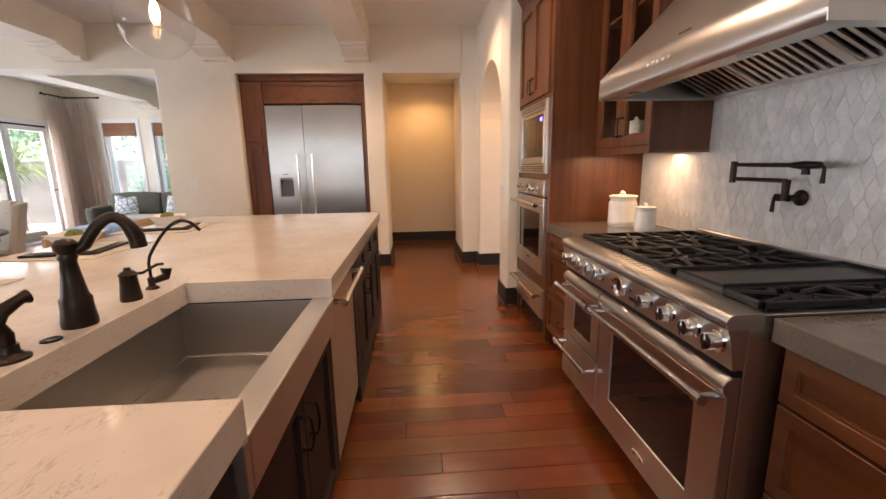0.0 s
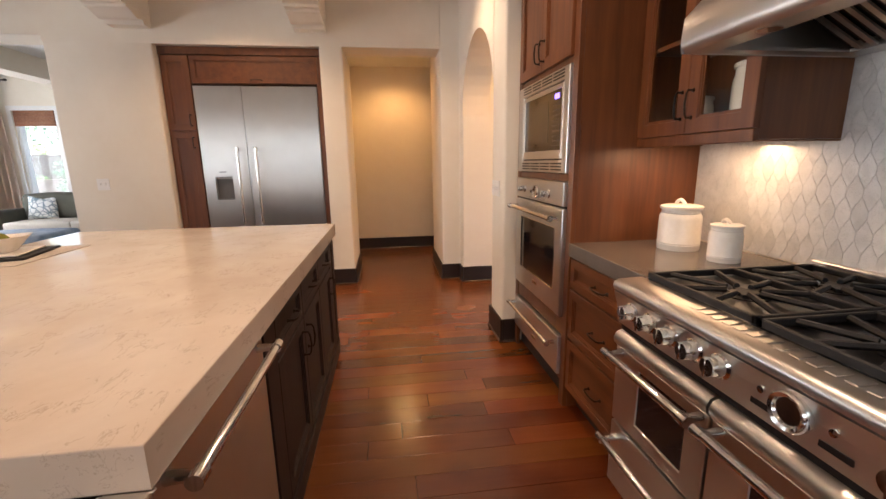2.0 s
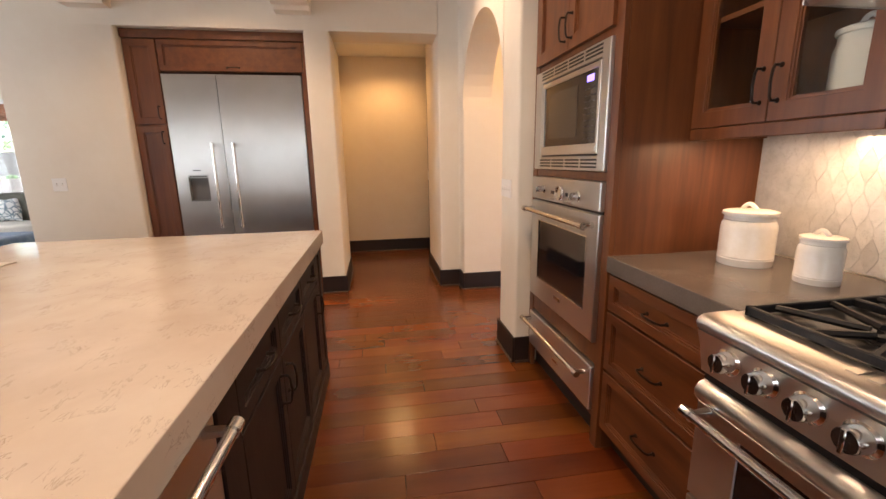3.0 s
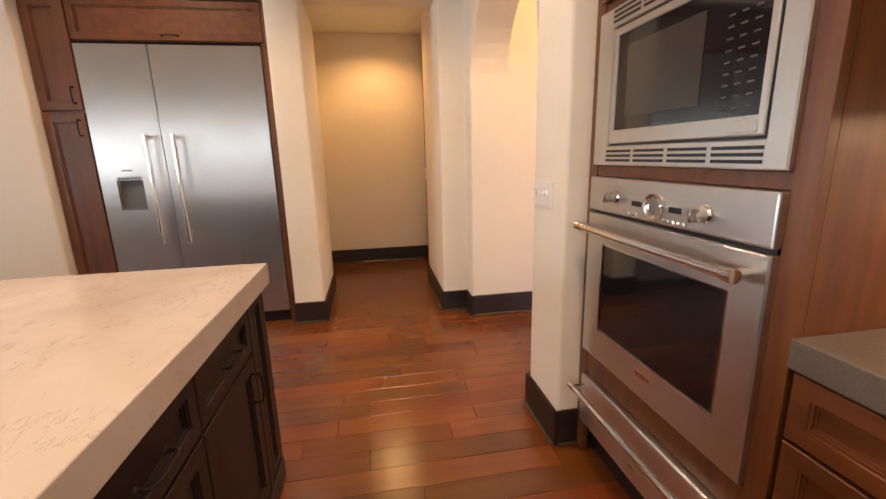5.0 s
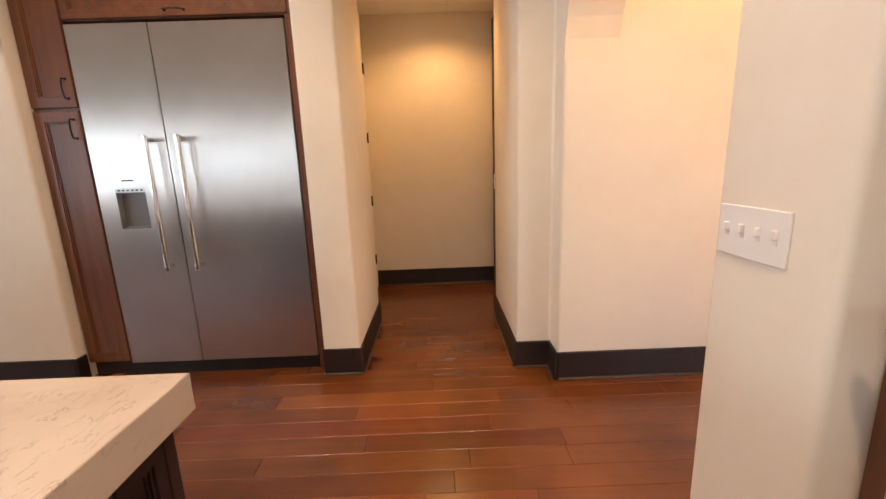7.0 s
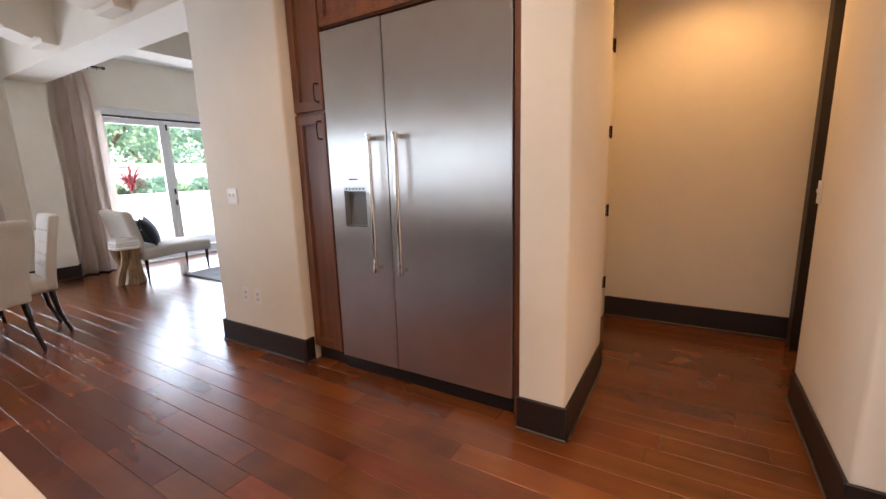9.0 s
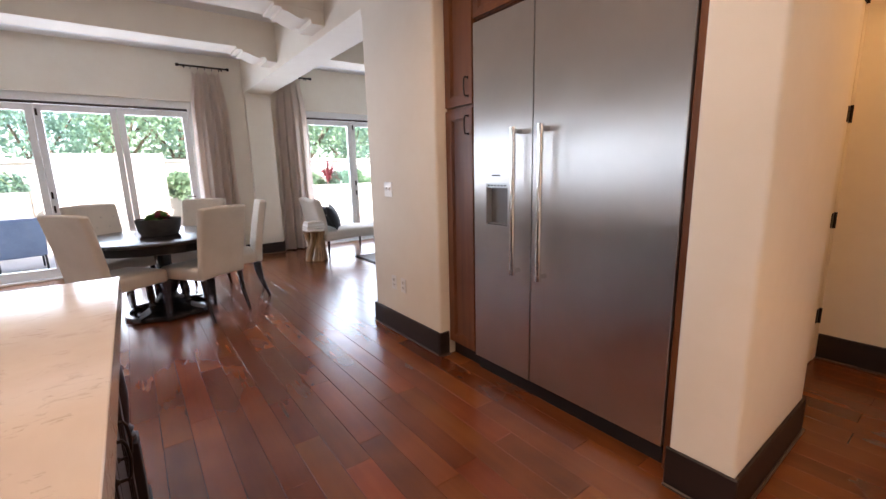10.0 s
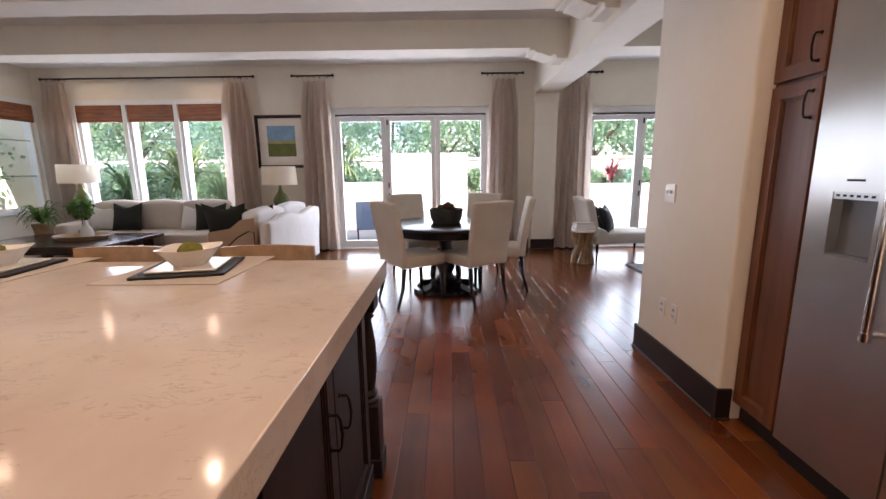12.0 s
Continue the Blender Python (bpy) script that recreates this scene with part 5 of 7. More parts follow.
def pendant(x, y, z):
    t = thing("pendant_lamp", (x, y, z), "clear glass globe pendant lamp with a warm bulb", "pendant lamp", "pendant lamps")
    r = 0.158
    prof = [(0.035, r * 0.975)] + [(r * math.sin(a), r * math.cos(a)) for a in (math.pi * k / 24 for k in range(2, 25))]
    part("globe", turned(prof, 40, (x, y, z)), GLASSTHICK, t, "clear glass globe", True)
    part("socket", turned([(0, 0.19), (0.02, 0.19), (0.036, 0.16), (0.036, 0.145), (0.018, 0.14), (0.018, 0.09), (0, 0.088)], 20, (x, y, z)), BRONZE, t, "", True)
    part("bulb", turned([(0, 0.088), (0.012, 0.085), (0.02, 0.05), (0.02, 0.02), (0.012, -0.005), (0, -0.01)], 16, (x, y, z)), BULB, t, "glowing warm bulb", True)
    part("rod", tube([(x, y, z + 0.19), (x, y, CEIL - 0.02)], 0.005, 8), BRONZE, t)
    part("canopy", turned([(0, CEIL - 0.001 - z), (0.06, CEIL - 0.001 - z), (0.06, CEIL - 0.02 - z), (0.01, CEIL - 0.035 - z), (0, CEIL - 0.035 - z)], 24, (x, y, z)), BRONZE, t, "", True)


GLASSTHICK = glass_mat("clear_globe_glass", (0.96, 0.96, 0.95))
for y in (2.9, 4.40):
    pendant(-0.72, y, 1.995)


for x, y in DOWNLIGHTS:
    t = thing("downlight", (x, y, CEIL), "recessed round ceiling downlight with a white rim", "downlight", "ceiling downlights")
    part("rim", turned([(0.055, CEIL - 0.004), (0.075, CEIL - 0.004), (0.078, CEIL - 0.0005), (0.055, CEIL - 0.0005)], 24, (x, y, 0)), TRIMWHITE, t)
    part("lens", turned([(0, CEIL - 0.003), (0.054, CEIL - 0.003), (0.054, CEIL - 0.001)], 20, (x, y, 0)), BULB, t, "glowing warm lens")

# ---- windows, doors and curtains ----
def glazed_doors(n, y0, y1, z1, leaves, handle_after=None):
    """A row of glazed door leaves in the far wall."""
    t = tagged(thing(n, (FARX - 0.12, (y0 + y1) / 2, 0), "white framed folding glass patio doors, closed", "glass door"), kind="structure")
    xa, xb = FARX - 0.16, FARX - 0.06
    part("frame", side_ring(xa, xb, (y0, y1, 0, z1), (y0 + 0.05, y1 - 0.05, 0.022, z1 - 0.10)), TRIMWHITE, t)
    part("track", boxes((xa + 0.02, xb - 0.02, y0 + 0.05, y1 - 0.05, z1 - 0.13, z1 - 0.101)), BRONZE, t)
    part("sill", boxes((xb + 0.001, xb + 0.055, y0 + 0.001, y1 - 0.001, 0.0, 0.022), bev=0.003), TRIMWHITE, t)
    w = (y1 - y0 - 0.10) / leaves
    for i in range(leaves):
        a, b = y0 + 0.05 + i * w + 0.002, y0 + 0.05 + (i + 1) * w - 0.002
        s, zt = 0.075, z1 - 0.135
        d = part("leaf", side_ring(xa + 0.025, xb - 0.025, (a, b, 0.025, zt), (a + s, b - s, 0.14, zt - 0.085)), TRIMWHITE, t)
        g = part("pane", boxes((xa + 0.048, xa + 0.054, a + s, b - s, 0.14, zt - 0.085)), GLASS, d)
        g.visible_shadow = False
    for k in ([1] if leaves == 3 else [1, 3] if leaves == 4 else []):
        yy = y0 + 0.05 + k * w + 0.03
        for z in (1.10, 0.92, zt - 0.10):
            part("hinge", boxes((xb - 0.026, xb - 0.005, yy - 0.011, yy + 0.011, z - 0.045, z + 0.045), bev=0.003), BRONZE, t)
    part("lever", tube([(xb - 0.02, y1 - 0.10, 1.0), (xb + 0.03, y1 - 0.10, 1.0), (xb + 0.035, y1 - 0.20, 1.0)], 0.009, 8), BRONZE, t, "", True)


glazed_doors("door_patio", 4.47, 7.09, 2.38, 3)
glazed_doors("door_family", 8.72, 11.45, 2.36, 3)


def window(n, m, w, z0, z1, bars=True, left=0.07, right=0.07):
    """A white casement; drawn along x with the room towards -y, then placed."""
    t = tagged(thing(n, (0, 0, 0), "white framed casement window with a lowered bamboo shade", "window"), kind="structure")
    part("window_frame", moved(ring_frame((0, w, z0, z1), (0.05, w - 0.05, z0 + 0.06, z1 - 0.06), 0.03, 0.16), m), TRIMWHITE, t)
    part("window_casing", moved(boxes((-left, 0.0, -0.018, -0.001, z0 - 0.0, z1 + 0.08), (w, w + right, -0.018, -0.001, z0 - 0.0, z1 + 0.08), (0.0, w, -0.018, -0.001, z1, z1 + 0.08)), m), TRIMWHITE, t)
    part("window_sill", moved(boxes((-left, w + right, -0.045, 0.029, z0 - 0.04, z0 - 0.001), bev=0.004), m), TRIMWHITE, t)
    g = part("pane", moved(boxes((0.05, w - 0.05, 0.09, 0.096, z0 + 0.06, z1 - 0.06)), m), GLASS, t)
    g.visible_shadow = False
    if bars:
        for k in (1, 2):
            z = z0 + (z1 - z0) * k / 3
            part("glazing_bar", moved(boxes((0.05, w - 0.05, 0.082, 0.104, z - 0.005, z + 0.005)), m), GREYBAR, t)
    s = thing("bamboo_shade", (0, 0, 0), "woven reddish bamboo roman shade, lowered a little", "window shade", "bamboo shades")
    for k in range(5):
        part("fold", moved(boxes((0.02, w - 0.02, -0.012 - 0.004 * (k % 2), 0.018, z1 - 0.055 * (k + 1) + 0.002, z1 - 0.055 * k), bev=0.004), m), BAMBOO, s)


BAMBOO = wood("woven_bamboo", (0.14, 0.045, 0.02), (0.25, 0.09, 0.04), (0.34, 0.15, 0.07), 0.6, 1, 2.5)


def west(y):
    return facing(FARX, y, 0, 90)


def curtain(x, y, w, h0, h1, turn, folds, seed, label, group="linen curtains", puddle=0.0):
    """A pleated hanging; drawn along x with its front towards -y."""
    rng = random.Random(seed)
    nx, nz = folds * 10, 26
    bm = bmesh.new()
    ph = [rng.uniform(-0.5, 0.5) for _ in range(folds + 2)]
    amp = [rng.uniform(0.65, 1.15) for _ in range(folds + 2)]
    grid = []
    for j in range(nz + 1):
        v = j / nz
        z = h1 + (h0 - h1) * v
        row = []
        for i in range(nx + 1):
            u = i / nx
            k = u * folds
            f = int(min(k, folds - 1))
            gather = 1.0 - 0.22 * math.exp(-((v - 0.02) / 0.10) ** 2) + 0.22 * v
            a = (0.034 + 0.032 * v) * amp[f] * (0.35 + 0.65 * min(1, v * 8))
            px = (u - 0.5) * w * gather + 0.012 * math.sin(v * 5 + ph[f] * 4 + u * 9) * v
            py = -a * math.cos(2 * math.pi * k + ph[f] * v) + 0.008 * math.sin(7 * v + 5 * u)
            pinch = 0.02 * (1 - math.cos(2 * math.pi * k)) * 0.5 if j == 0 else 0
            row.append(bm.verts.new((px, py, z - pinch - (0.035 * abs(math.sin(math.pi * k)) if j == 0 else 0))))
        grid.append(row)
    for a, b in zip(grid, grid[1:]):
        for i in range(nx):
            bm.faces.new((a[i], a[i + 1], b[i + 1], b[i]))
    m = facing(x, y, 0, turn)
    t = thing("curtain", (x, y, h0), label, "curtain", group)
    bmesh.ops.solidify(bm, geom=list(bm.faces), thickness=0.004)
    part("fabric", moved(bm, m), CURTAINF, t, "", True)
    for k in range(folds + 1):
        px = (k / folds - 0.5) * w * 0.79
        part("ring", moved(tube([(px, 0.014 * math.cos(a), h1 + 0.03 + 0.02 * math.sin(a)) for a in [2 * math.pi * q / 10 for q in range(11)]], 0.0025, 6, False), m), BRONZE, t)


def rod(a, b, wall, label="dark bronze curtain rod with end caps"):
    a, b = Vector(a), Vector(b)
    t = thing("curtain_rod", tuple(a), label, "curtain rod", "curtain rods")
    part("rod", tube([a, b], 0.013, 10), BRONZE, t, "", True)
    d = (b - a).normalized()
    for p, s in ((a, -1), (b, 1)):
        part("finial", tube([p, p + d * s * 0.03], 0.021, 10), BRONZE, t, "", True)
    n = 2 if (b - a).length < 1.5 else 3
    for i in range(n):
        p = a + (b - a) * ((i + 0.15) / (n - 0.7) if n > 1 else 0.5)
        q = p + Vector(wall)
        part("bracket", tube([p - Vector((0, 0, 0.035)), p - Vector((0, 0, 0.0)), (p + q) / 2, q], 0.007, 8), BRONZE, t)


XC, ZR = FARX + 0.10, 2.86
for y0, y1 in ((3.92, 4.55), (6.98, 7.60), (8.28, 8.86)):
    rod((XC, y0, ZR), (XC, y1, ZR), (-0.099, 0, 0))
rod((XC, -0.18, ZR), (XC, 3.26, ZR), (-0.099, 0, 0))
rod((XC, 11.25, ZR), (XC, FAMY - 0.10, ZR), (-0.099, 0, 0))
rod((XC + 0.03, FAMY - 0.10, ZR), (XC + 0.62, FAMY - 0.10, ZR), (0, 0.099, 0))
LBL = "pleated grey beige linen curtain hanging to the floor"
curtain(XC, 4.26, 0.46, 0.02, ZR - 0.05, 90, 4, 1, LBL)
curtain(XC, 7.31, 0.46, 0.02, ZR - 0.05, 90, 4, 2, LBL)
curtain(XC, 8.50, 0.48, 0.02, ZR - 0.05, 90, 4, 3, LBL)
curtain(XC, 2.98, 0.50, 0.02, ZR - 0.05, 90, 4, 4, LBL)
curtain(XC, 0.0, 0.50, 0.02, ZR - 0.05, 90, 4, 5, LBL)
curtain(XC, 11.52, 0.55, 0.02, ZR - 0.05, 90, 4, 6, LBL)
curtain(XC + 0.27, FAMY - 0.10, 0.38, 0.02, ZR - 0.05, 0, 4, 7, LBL)
for i in range(3):
    window("window_%d" % (i + 1), west(0.20 + i * 0.8625), 0.795, 0.80, 2.46, True, 0.07 if i == 0 else 0.032, 0.07 if i == 2 else 0.032)
setting("window_mullion", boxes((FARX - 0.25, FARX - 0.002, 0.995, 1.0625, 0.80, 2.46), (FARX - 0.25, FARX - 0.002, 1.8575, 1.925, 0.80, 2.46)), TRIMWHITE, "white painted mullion between casement windows")
for i, x in enumerate((-6.15, -5.12, -3.95)):
    window("window_%d" % (i + 4), facing(x, FAMY, 0, 0), 0.70, 0.75, 2.36, False)
window("window_7", facing(-5.55, SOUTH, 0, 180), 1.19, 0.75, 2.46, True, 0.07, 0.055)
for i in range(2):
    window("window_%d" % (i + 8), facing(0.90 - i * 1.10, SOUTH, 0, 180), 1.10, 1.15, 2.45, False, 0.07 if i == 0 else 0.0, 0.07 if i else 0.0)


# ---- dining ----
def dining_table(x, y):
    t = thing("dining_table", (x, y, 0), "round ebony pedestal dining table with a carved base", "dining table")
    part("tabletop", turned([(0, 0.725), (0.64, 0.725), (0.655, 0.733), (0.662, 0.745), (0.655, 0.757), (0.64, 0.762), (0, 0.762)], 64, (x, y, 0)), BLACKW, t, "", True)
    part("skirt", turned([(0.575, 0.725), (0.585, 0.72), (0.585, 0.655), (0.575, 0.65), (0.55, 0.65), (0.55, 0.725)], 64, (x, y, 0)), BLACKW, t, "", True)
    part("column", turned([(0, 0.09), (0.13, 0.09), (0.14, 0.13), (0.09, 0.16), (0.075, 0.20), (0.10, 0.25), (0.115, 0.32), (0.09, 0.38), (0.065, 0.42), (0.08, 0.44), (0.065, 0.46), (0.07, 0.58), (0.11, 0.63), (0.12, 0.66), (0, 0.66)], 32, (x, y, 0)), BLACKW, t, "", True)
    for k in range(4):
        a = k * 90 + 45
        m = pose(x, y, 0, 0, 0, a)
        part("foot", moved(join(prism([(0.05, 0.10), (0.20, 0.095), (0.33, 0.06), (0.39, 0.055), (0.40, 0.02), (0.36, 0.0), (0.05, 0.0)], -0.045, 0.045, "y"),
                                turned([(0.022, 0.09), (0.03, 0.12), (0.02, 0.14), (0.032, 0.20), (0.03, 0.26), (0.018, 0.31), (0.025, 0.34), (0.014, 0.37)], 14, (0.20, 0, 0))), m), BLACKW, t, "", True)
    part("base_ring", turned([(0.33, 0.012), (0.37, 0.012), (0.37, 0.045), (0.33, 0.045), (0.33, 0.012)], 32, (x, y, 0)), BLACKW, t)


TX, TY = -4.25, 6.37
dining_table(TX, TY)


def curved(bm, f):
    for v in bm.verts:
        v.co = f(v.co)
    return bm


def dense(x0, x1, y0, y1, z0, z1, n=(6, 3, 8), bev=0.02):
    """A padded block with enough edges to bend."""
    bm = boxes((x0, x1, y0, y1, z0, z1), bev=bev, seg=3)
    for axis, k in enumerate(n):
        lo, hi = ((x0, x1), (y0, y1), (z0, z1))[axis]
        for i in range(1, k):
            p = [0, 0, 0]
            p[axis] = lo + (hi - lo) * i / k
            q = [0, 0, 0]
            q[axis] = 1
            bmesh.ops.bisect_plane(bm, geom=bm.verts[:] + bm.edges[:] + bm.faces[:], plane_co=p, plane_no=q)
    return bm


def dining_chair():
    """Faces +y from the origin; its back is at -y."""
    t = thing("dining_chair", (0, 0, 0), "cream upholstered dining chair with a tufted back and dark legs", "dining chair", "chairs round the table")
    part("seat", curved(dense(-0.235, 0.235, -0.21, 0.26, 0.385, 0.50, (6, 6, 2), 0.03), lambda c: Vector((c.x * (1 + 0.08 * c.y), c.y, c.z + (0.014 * (1 - (c.x / 0.24) ** 2) * (1 - ((c.y - 0.03) / 0.25) ** 2) if c.z > 0.45 else 0)))), CREAMF, t, "", True)
    part("backrest", curved(dense(-0.235, 0.235, -0.265, -0.195, 0.395, 1.03, (6, 1, 10), 0.022), lambda c: Vector((c.x * (1 + 0.06 * (c.z - 0.4)), c.y - 0.20 * max(0, c.z - 0.45) ** 1.3 - 0.0, c.z + 0.01 * math.cos(c.x * 6)))), CREAMF, t, "", True)
    for r in range(4):
        for c in range(3 + r % 2):
            px = (c - (2 + r % 2) / 2) * 0.12
            pz = 0.60 + r * 0.10
            py = -0.195 - 0.20 * max(0, pz - 0.45) ** 1.3
            part("button", turned([(0, -0.004), (0.011, -0.002), (0.009, 0.004), (0, 0.006)], 10, (px, py, pz), "y"), LINEN, t)
    for sx in (-1, 1):
        part("front_leg", tube([(sx * 0.205, 0.225, 0.39), (sx * 0.205, 0.225, 0.0)], 0.02, 8, radii=[0.024, 0.014]), BLACKW, t)
        part("rear_leg", tube([(sx * 0.205, -0.22, 0.39), (sx * 0.205, -0.24, 0.2), (sx * 0.205, -0.30, 0.0)], 0.02, 8, radii=[0.024, 0.019, 0.014]), BLACKW, t)
    return t


first = dining_chair()
ring = [(-3.88, 6.03, 36), (-3.90, 6.66, 124), (-4.36, 7.00, 174), (-4.88, 6.72, 238), (-4.86, 6.00, -60)]
for i, (x, y, a) in enumerate(ring):
    m = pose(x, y, 0, 0, 0, a)
    if i == 0:
        first.matrix_basis = m
    else:
        copy_thing(first, m)


def leaf_mass(rng, spots, size, per, droop=0.3, narrow=0.4, squash=0.8, up=0.2):
    """Many small bent leaves scattered about the given (centre, radius) spots."""
    vs, fs = [], []
    for (c, r) in spots:
        for _ in range(per):
            d = Vector((rng.gauss(0, 1), rng.gauss(0, 1), rng.gauss(0, 1) + up)).normalized()
            p = Vector(c) + Vector((d.x, d.y, d.z * squash)) * r * rng.uniform(0.45, 1.08)
            s = size * rng.uniform(0.6, 1.3)
            t = (d + Vector((rng.uniform(-0.9, 0.9), rng.uniform(-0.9, 0.9), rng.uniform(-0.9, 0.9)))).normalized()
            w = t.cross(Vector((rng.uniform(-1, 1), rng.uniform(-1, 1), rng.uniform(-1, 1)))).normalized() * s * narrow
            k = len(vs)
            tip = p + t * s - Vector((0, 0, s * droop))
            mid = p + t * s * 0.5
            vs += [p, mid + w, tip, mid - w]
            fs.append((k, k + 1, k + 2, k + 3))
    me = bpy.data.meshes.new("leaves")
    me.from_pydata([tuple(v) for v in vs], [], fs)
    bm = bmesh.new()
    bm.from_mesh(me)
    bpy.data.meshes.remove(me)
    return bm


rng = random.Random(11)
t = thing("succulent_planter", (-4.27, 6.38, 0.763), "dark oval planter full of green succulents on the table", "planter")
part("pot", turned([(0, 0.763), (0.15, 0.763), (0.17, 0.80), (0.185, 0.885), (0.188, 0.915), (0.178, 0.915), (0.17, 0.88), (0, 0.875)], 28, (-4.27, 6.38, 0)), mottled("dark_basalt", (0.025, 0.022, 0.02), (0.05, 0.045, 0.04), 20.0, 0.8, 90.0, 0.6), t, "", True)
for k in range(14):
    a, r = rng.uniform(0, 6.28), rng.uniform(0.0, 0.14)
    c = Vector((-4.27 + r * math.cos(a), 6.38 + r * math.sin(a), 0.90 + rng.uniform(0, 0.045)))
    bm = bmesh.new()
    for ringk in range(3):
        for q in range(8):
            an = q * math.pi / 4 + ringk * 0.4
            L = 0.055 - ringk * 0.014
            lift = 0.012 + ringk * 0.02
            d, w = Vector((math.cos(an), math.sin(an), 0)), Vector((-math.sin(an), math.cos(an), 0))
            p = [c, c + d * L * 0.6 + w * 0.012 + Vector((0, 0, lift * 0.5)), c + d * L + Vector((0, 0, lift)), c + d * L * 0.6 - w * 0.012 + Vector((0, 0, lift * 0.5)), c + d * L * 0.5 + Vector((0, 0, -0.006))]
            v = [bm.verts.new(x) for x in p]
            bm.faces.new((v[0], v[1], v[2], v[3]))
            bm.faces.new((v[0], v[3], v[4]))
            bm.faces.new((v[0], v[4], v[1]))
    part("succulent", bm, FOLIAGE if k % 4 else REDLEAF, t)


# ---- living room ----
def cushion(x, y, z, w, h, turn, lean, mat, label, group="throw pillows"):
    """An upright pillow with pointed corners, leaning back."""
    n = 12
    bm = bmesh.new()
    front, back = [], []
    for j in range(n + 1):
        for i in range(n + 1):
            u, v = i / n * 2 - 1, j / n * 2 - 1
            e = max(0.0, (1 - u * u)) ** 0.5 * max(0.0, (1 - v * v)) ** 0.5
            s = 1 - 0.07 * (1 - u * u) * abs(v) - 0.0
            px, pz = u * w / 2 * (1 - 0.08 * (1 - v * v) * 0 - 0.06 * (1 - v * v) * abs(u)), v * h / 2 * (1 - 0.08 * (1 - u * u) * abs(v)) + h / 2 - 0.13 * h * max(0.0, v) ** 2 * (1 - abs(u))
            d = 0.075 * e + 0.002
            front.append(bm.verts.new((px, -d, pz)))
            back.append(bm.verts.new((px, d, pz)))
    for j in range(n):
        for i in range(n):
            a = j * (n + 1) + i
            bm.faces.new((front[a], front[a + 1], front[a + n + 2], front[a + n + 1]))
            bm.faces.new((back[a], back[a + n + 1], back[a + n + 2], back[a + 1]))
    edge = [i for i in range(n + 1)] + [(j + 1) * (n + 1) - 1 for j in range(1, n + 1)] + [n * (n + 1) + i for i in range(n - 1, -1, -1)] + [j * (n + 1) for j in range(n - 1, 0, -1)]
    for a, b in zip(edge, edge[1:] + edge[:1]):
        bm.faces.new((front[a], back[a], back[b], front[b]))
    bmesh.ops.recalc_face_normals(bm, faces=bm.faces)
    bm.transform(pose(x, y, z, 0, 0, turn) @ pose(0, 0, 0, -lean))
    return tagged(part("throw_pillow", bm, mat, None, "", True), label, "pillow", group)


def pad(name, parent, a, mat, puff=0.02, bev=0.03, label=""):
    """A soft block with swollen faces."""
    x0, x1, y0, y1, z0, z1 = a
    c, h = Vector(((x0 + x1) / 2, (y0 + y1) / 2, (z0 + z1) / 2)), Vector(((x1 - x0) / 2, (y1 - y0) / 2, (z1 - z0) / 2))

    def f(co):
        q = Vector(((co.x - c.x) / h.x, (co.y - c.y) / h.y, (co.z - c.z) / h.z))
        e = [max(0, 1 - k * k) for k in q]
        return co + Vector((q.x * puff * e[1] * e[2], q.y * puff * e[0] * e[2], q.z * puff * e[0] * e[1]))
    return part(name, curved(dense(*a, (5, 5, 3), bev), f), mat, parent, label, True)


def sofa(x0, x1, y0, y1, mat, label, seats=3, back="x0", arms=True, h=0.86):
    """A sofa whose back runs along its low-x side."""
    t = thing("sofa", ((x0 + x1) / 2, (y0 + y1) / 2, 0), label, "sofa", "")
    pad("frame", t, (x0, x1, y0, y1, 0.10, 0.30), mat, 0.004, 0.015)
    pad("back", t, (x0, x0 + 0.20, y0, y1, 0.301, h - 0.06), mat, 0.01, 0.05)
    if arms:
        pad("arm", t, (x0 + 0.2, x1, y0, y0 + 0.17, 0.301, 0.62), mat, 0.01, 0.05)
        pad("arm", t, (x0 + 0.2, x1, y1 - 0.17, y1, 0.301, 0.62), mat, 0.01, 0.05)
    k = 0.18 if arms else 0.0
    w = (y1 - y0 - 2 * k) / seats
    for i in range(seats):
        a, b = y0 + k + i * w + 0.004, y0 + k + (i + 1) * w - 0.004
        pad("seat_cushion", t, (x0 + 0.21, x1 + 0.01, a, b, 0.305, 0.46), mat, 0.015, 0.03)
        pad("back_cushion", t, (x0 + 0.16, x0 + 0.36, a, b, 0.462, h + 0.06), mat, 0.035, 0.05)
    for px in (x0 + 0.06, x1 - 0.06):
        for py in (y0 + 0.06, y1 - 0.06):
            part("foot", turned([(0.018, 0), (0.026, 0.10)], 10, (px, py, 0)), BLACKW, t)
    return t


sofa(-6.52, -5.62, 0.62, 3.10, CREAMF, "cream linen three seat sofa under the windows", 3, h=0.84)
cushion(-5.98, 1.42, 0.47, 0.46, 0.44, 90, 14, DARKG, "dark green velvet throw pillow on a cream sofa")
cushion(-5.98, 2.74, 0.47, 0.44, 0.42, 104, 16, DARKG, "dark green velvet throw pillow on a cream sofa")
cushion(-6.02, 2.42, 0.47, 0.42, 0.40, 82, 18, WHITEF, "pale linen throw pillow on a cream sofa")
cushion(-6.06, 0.98, 0.47, 0.42, 0.40, 95, 18, WHITEF, "pale linen throw pillow on a cream sofa")


TANF = mottled("tan_upholstery", (0.36, 0.25, 0.16), (0.43, 0.31, 0.21), 5.0, 0.85, 240.0, 0.35)


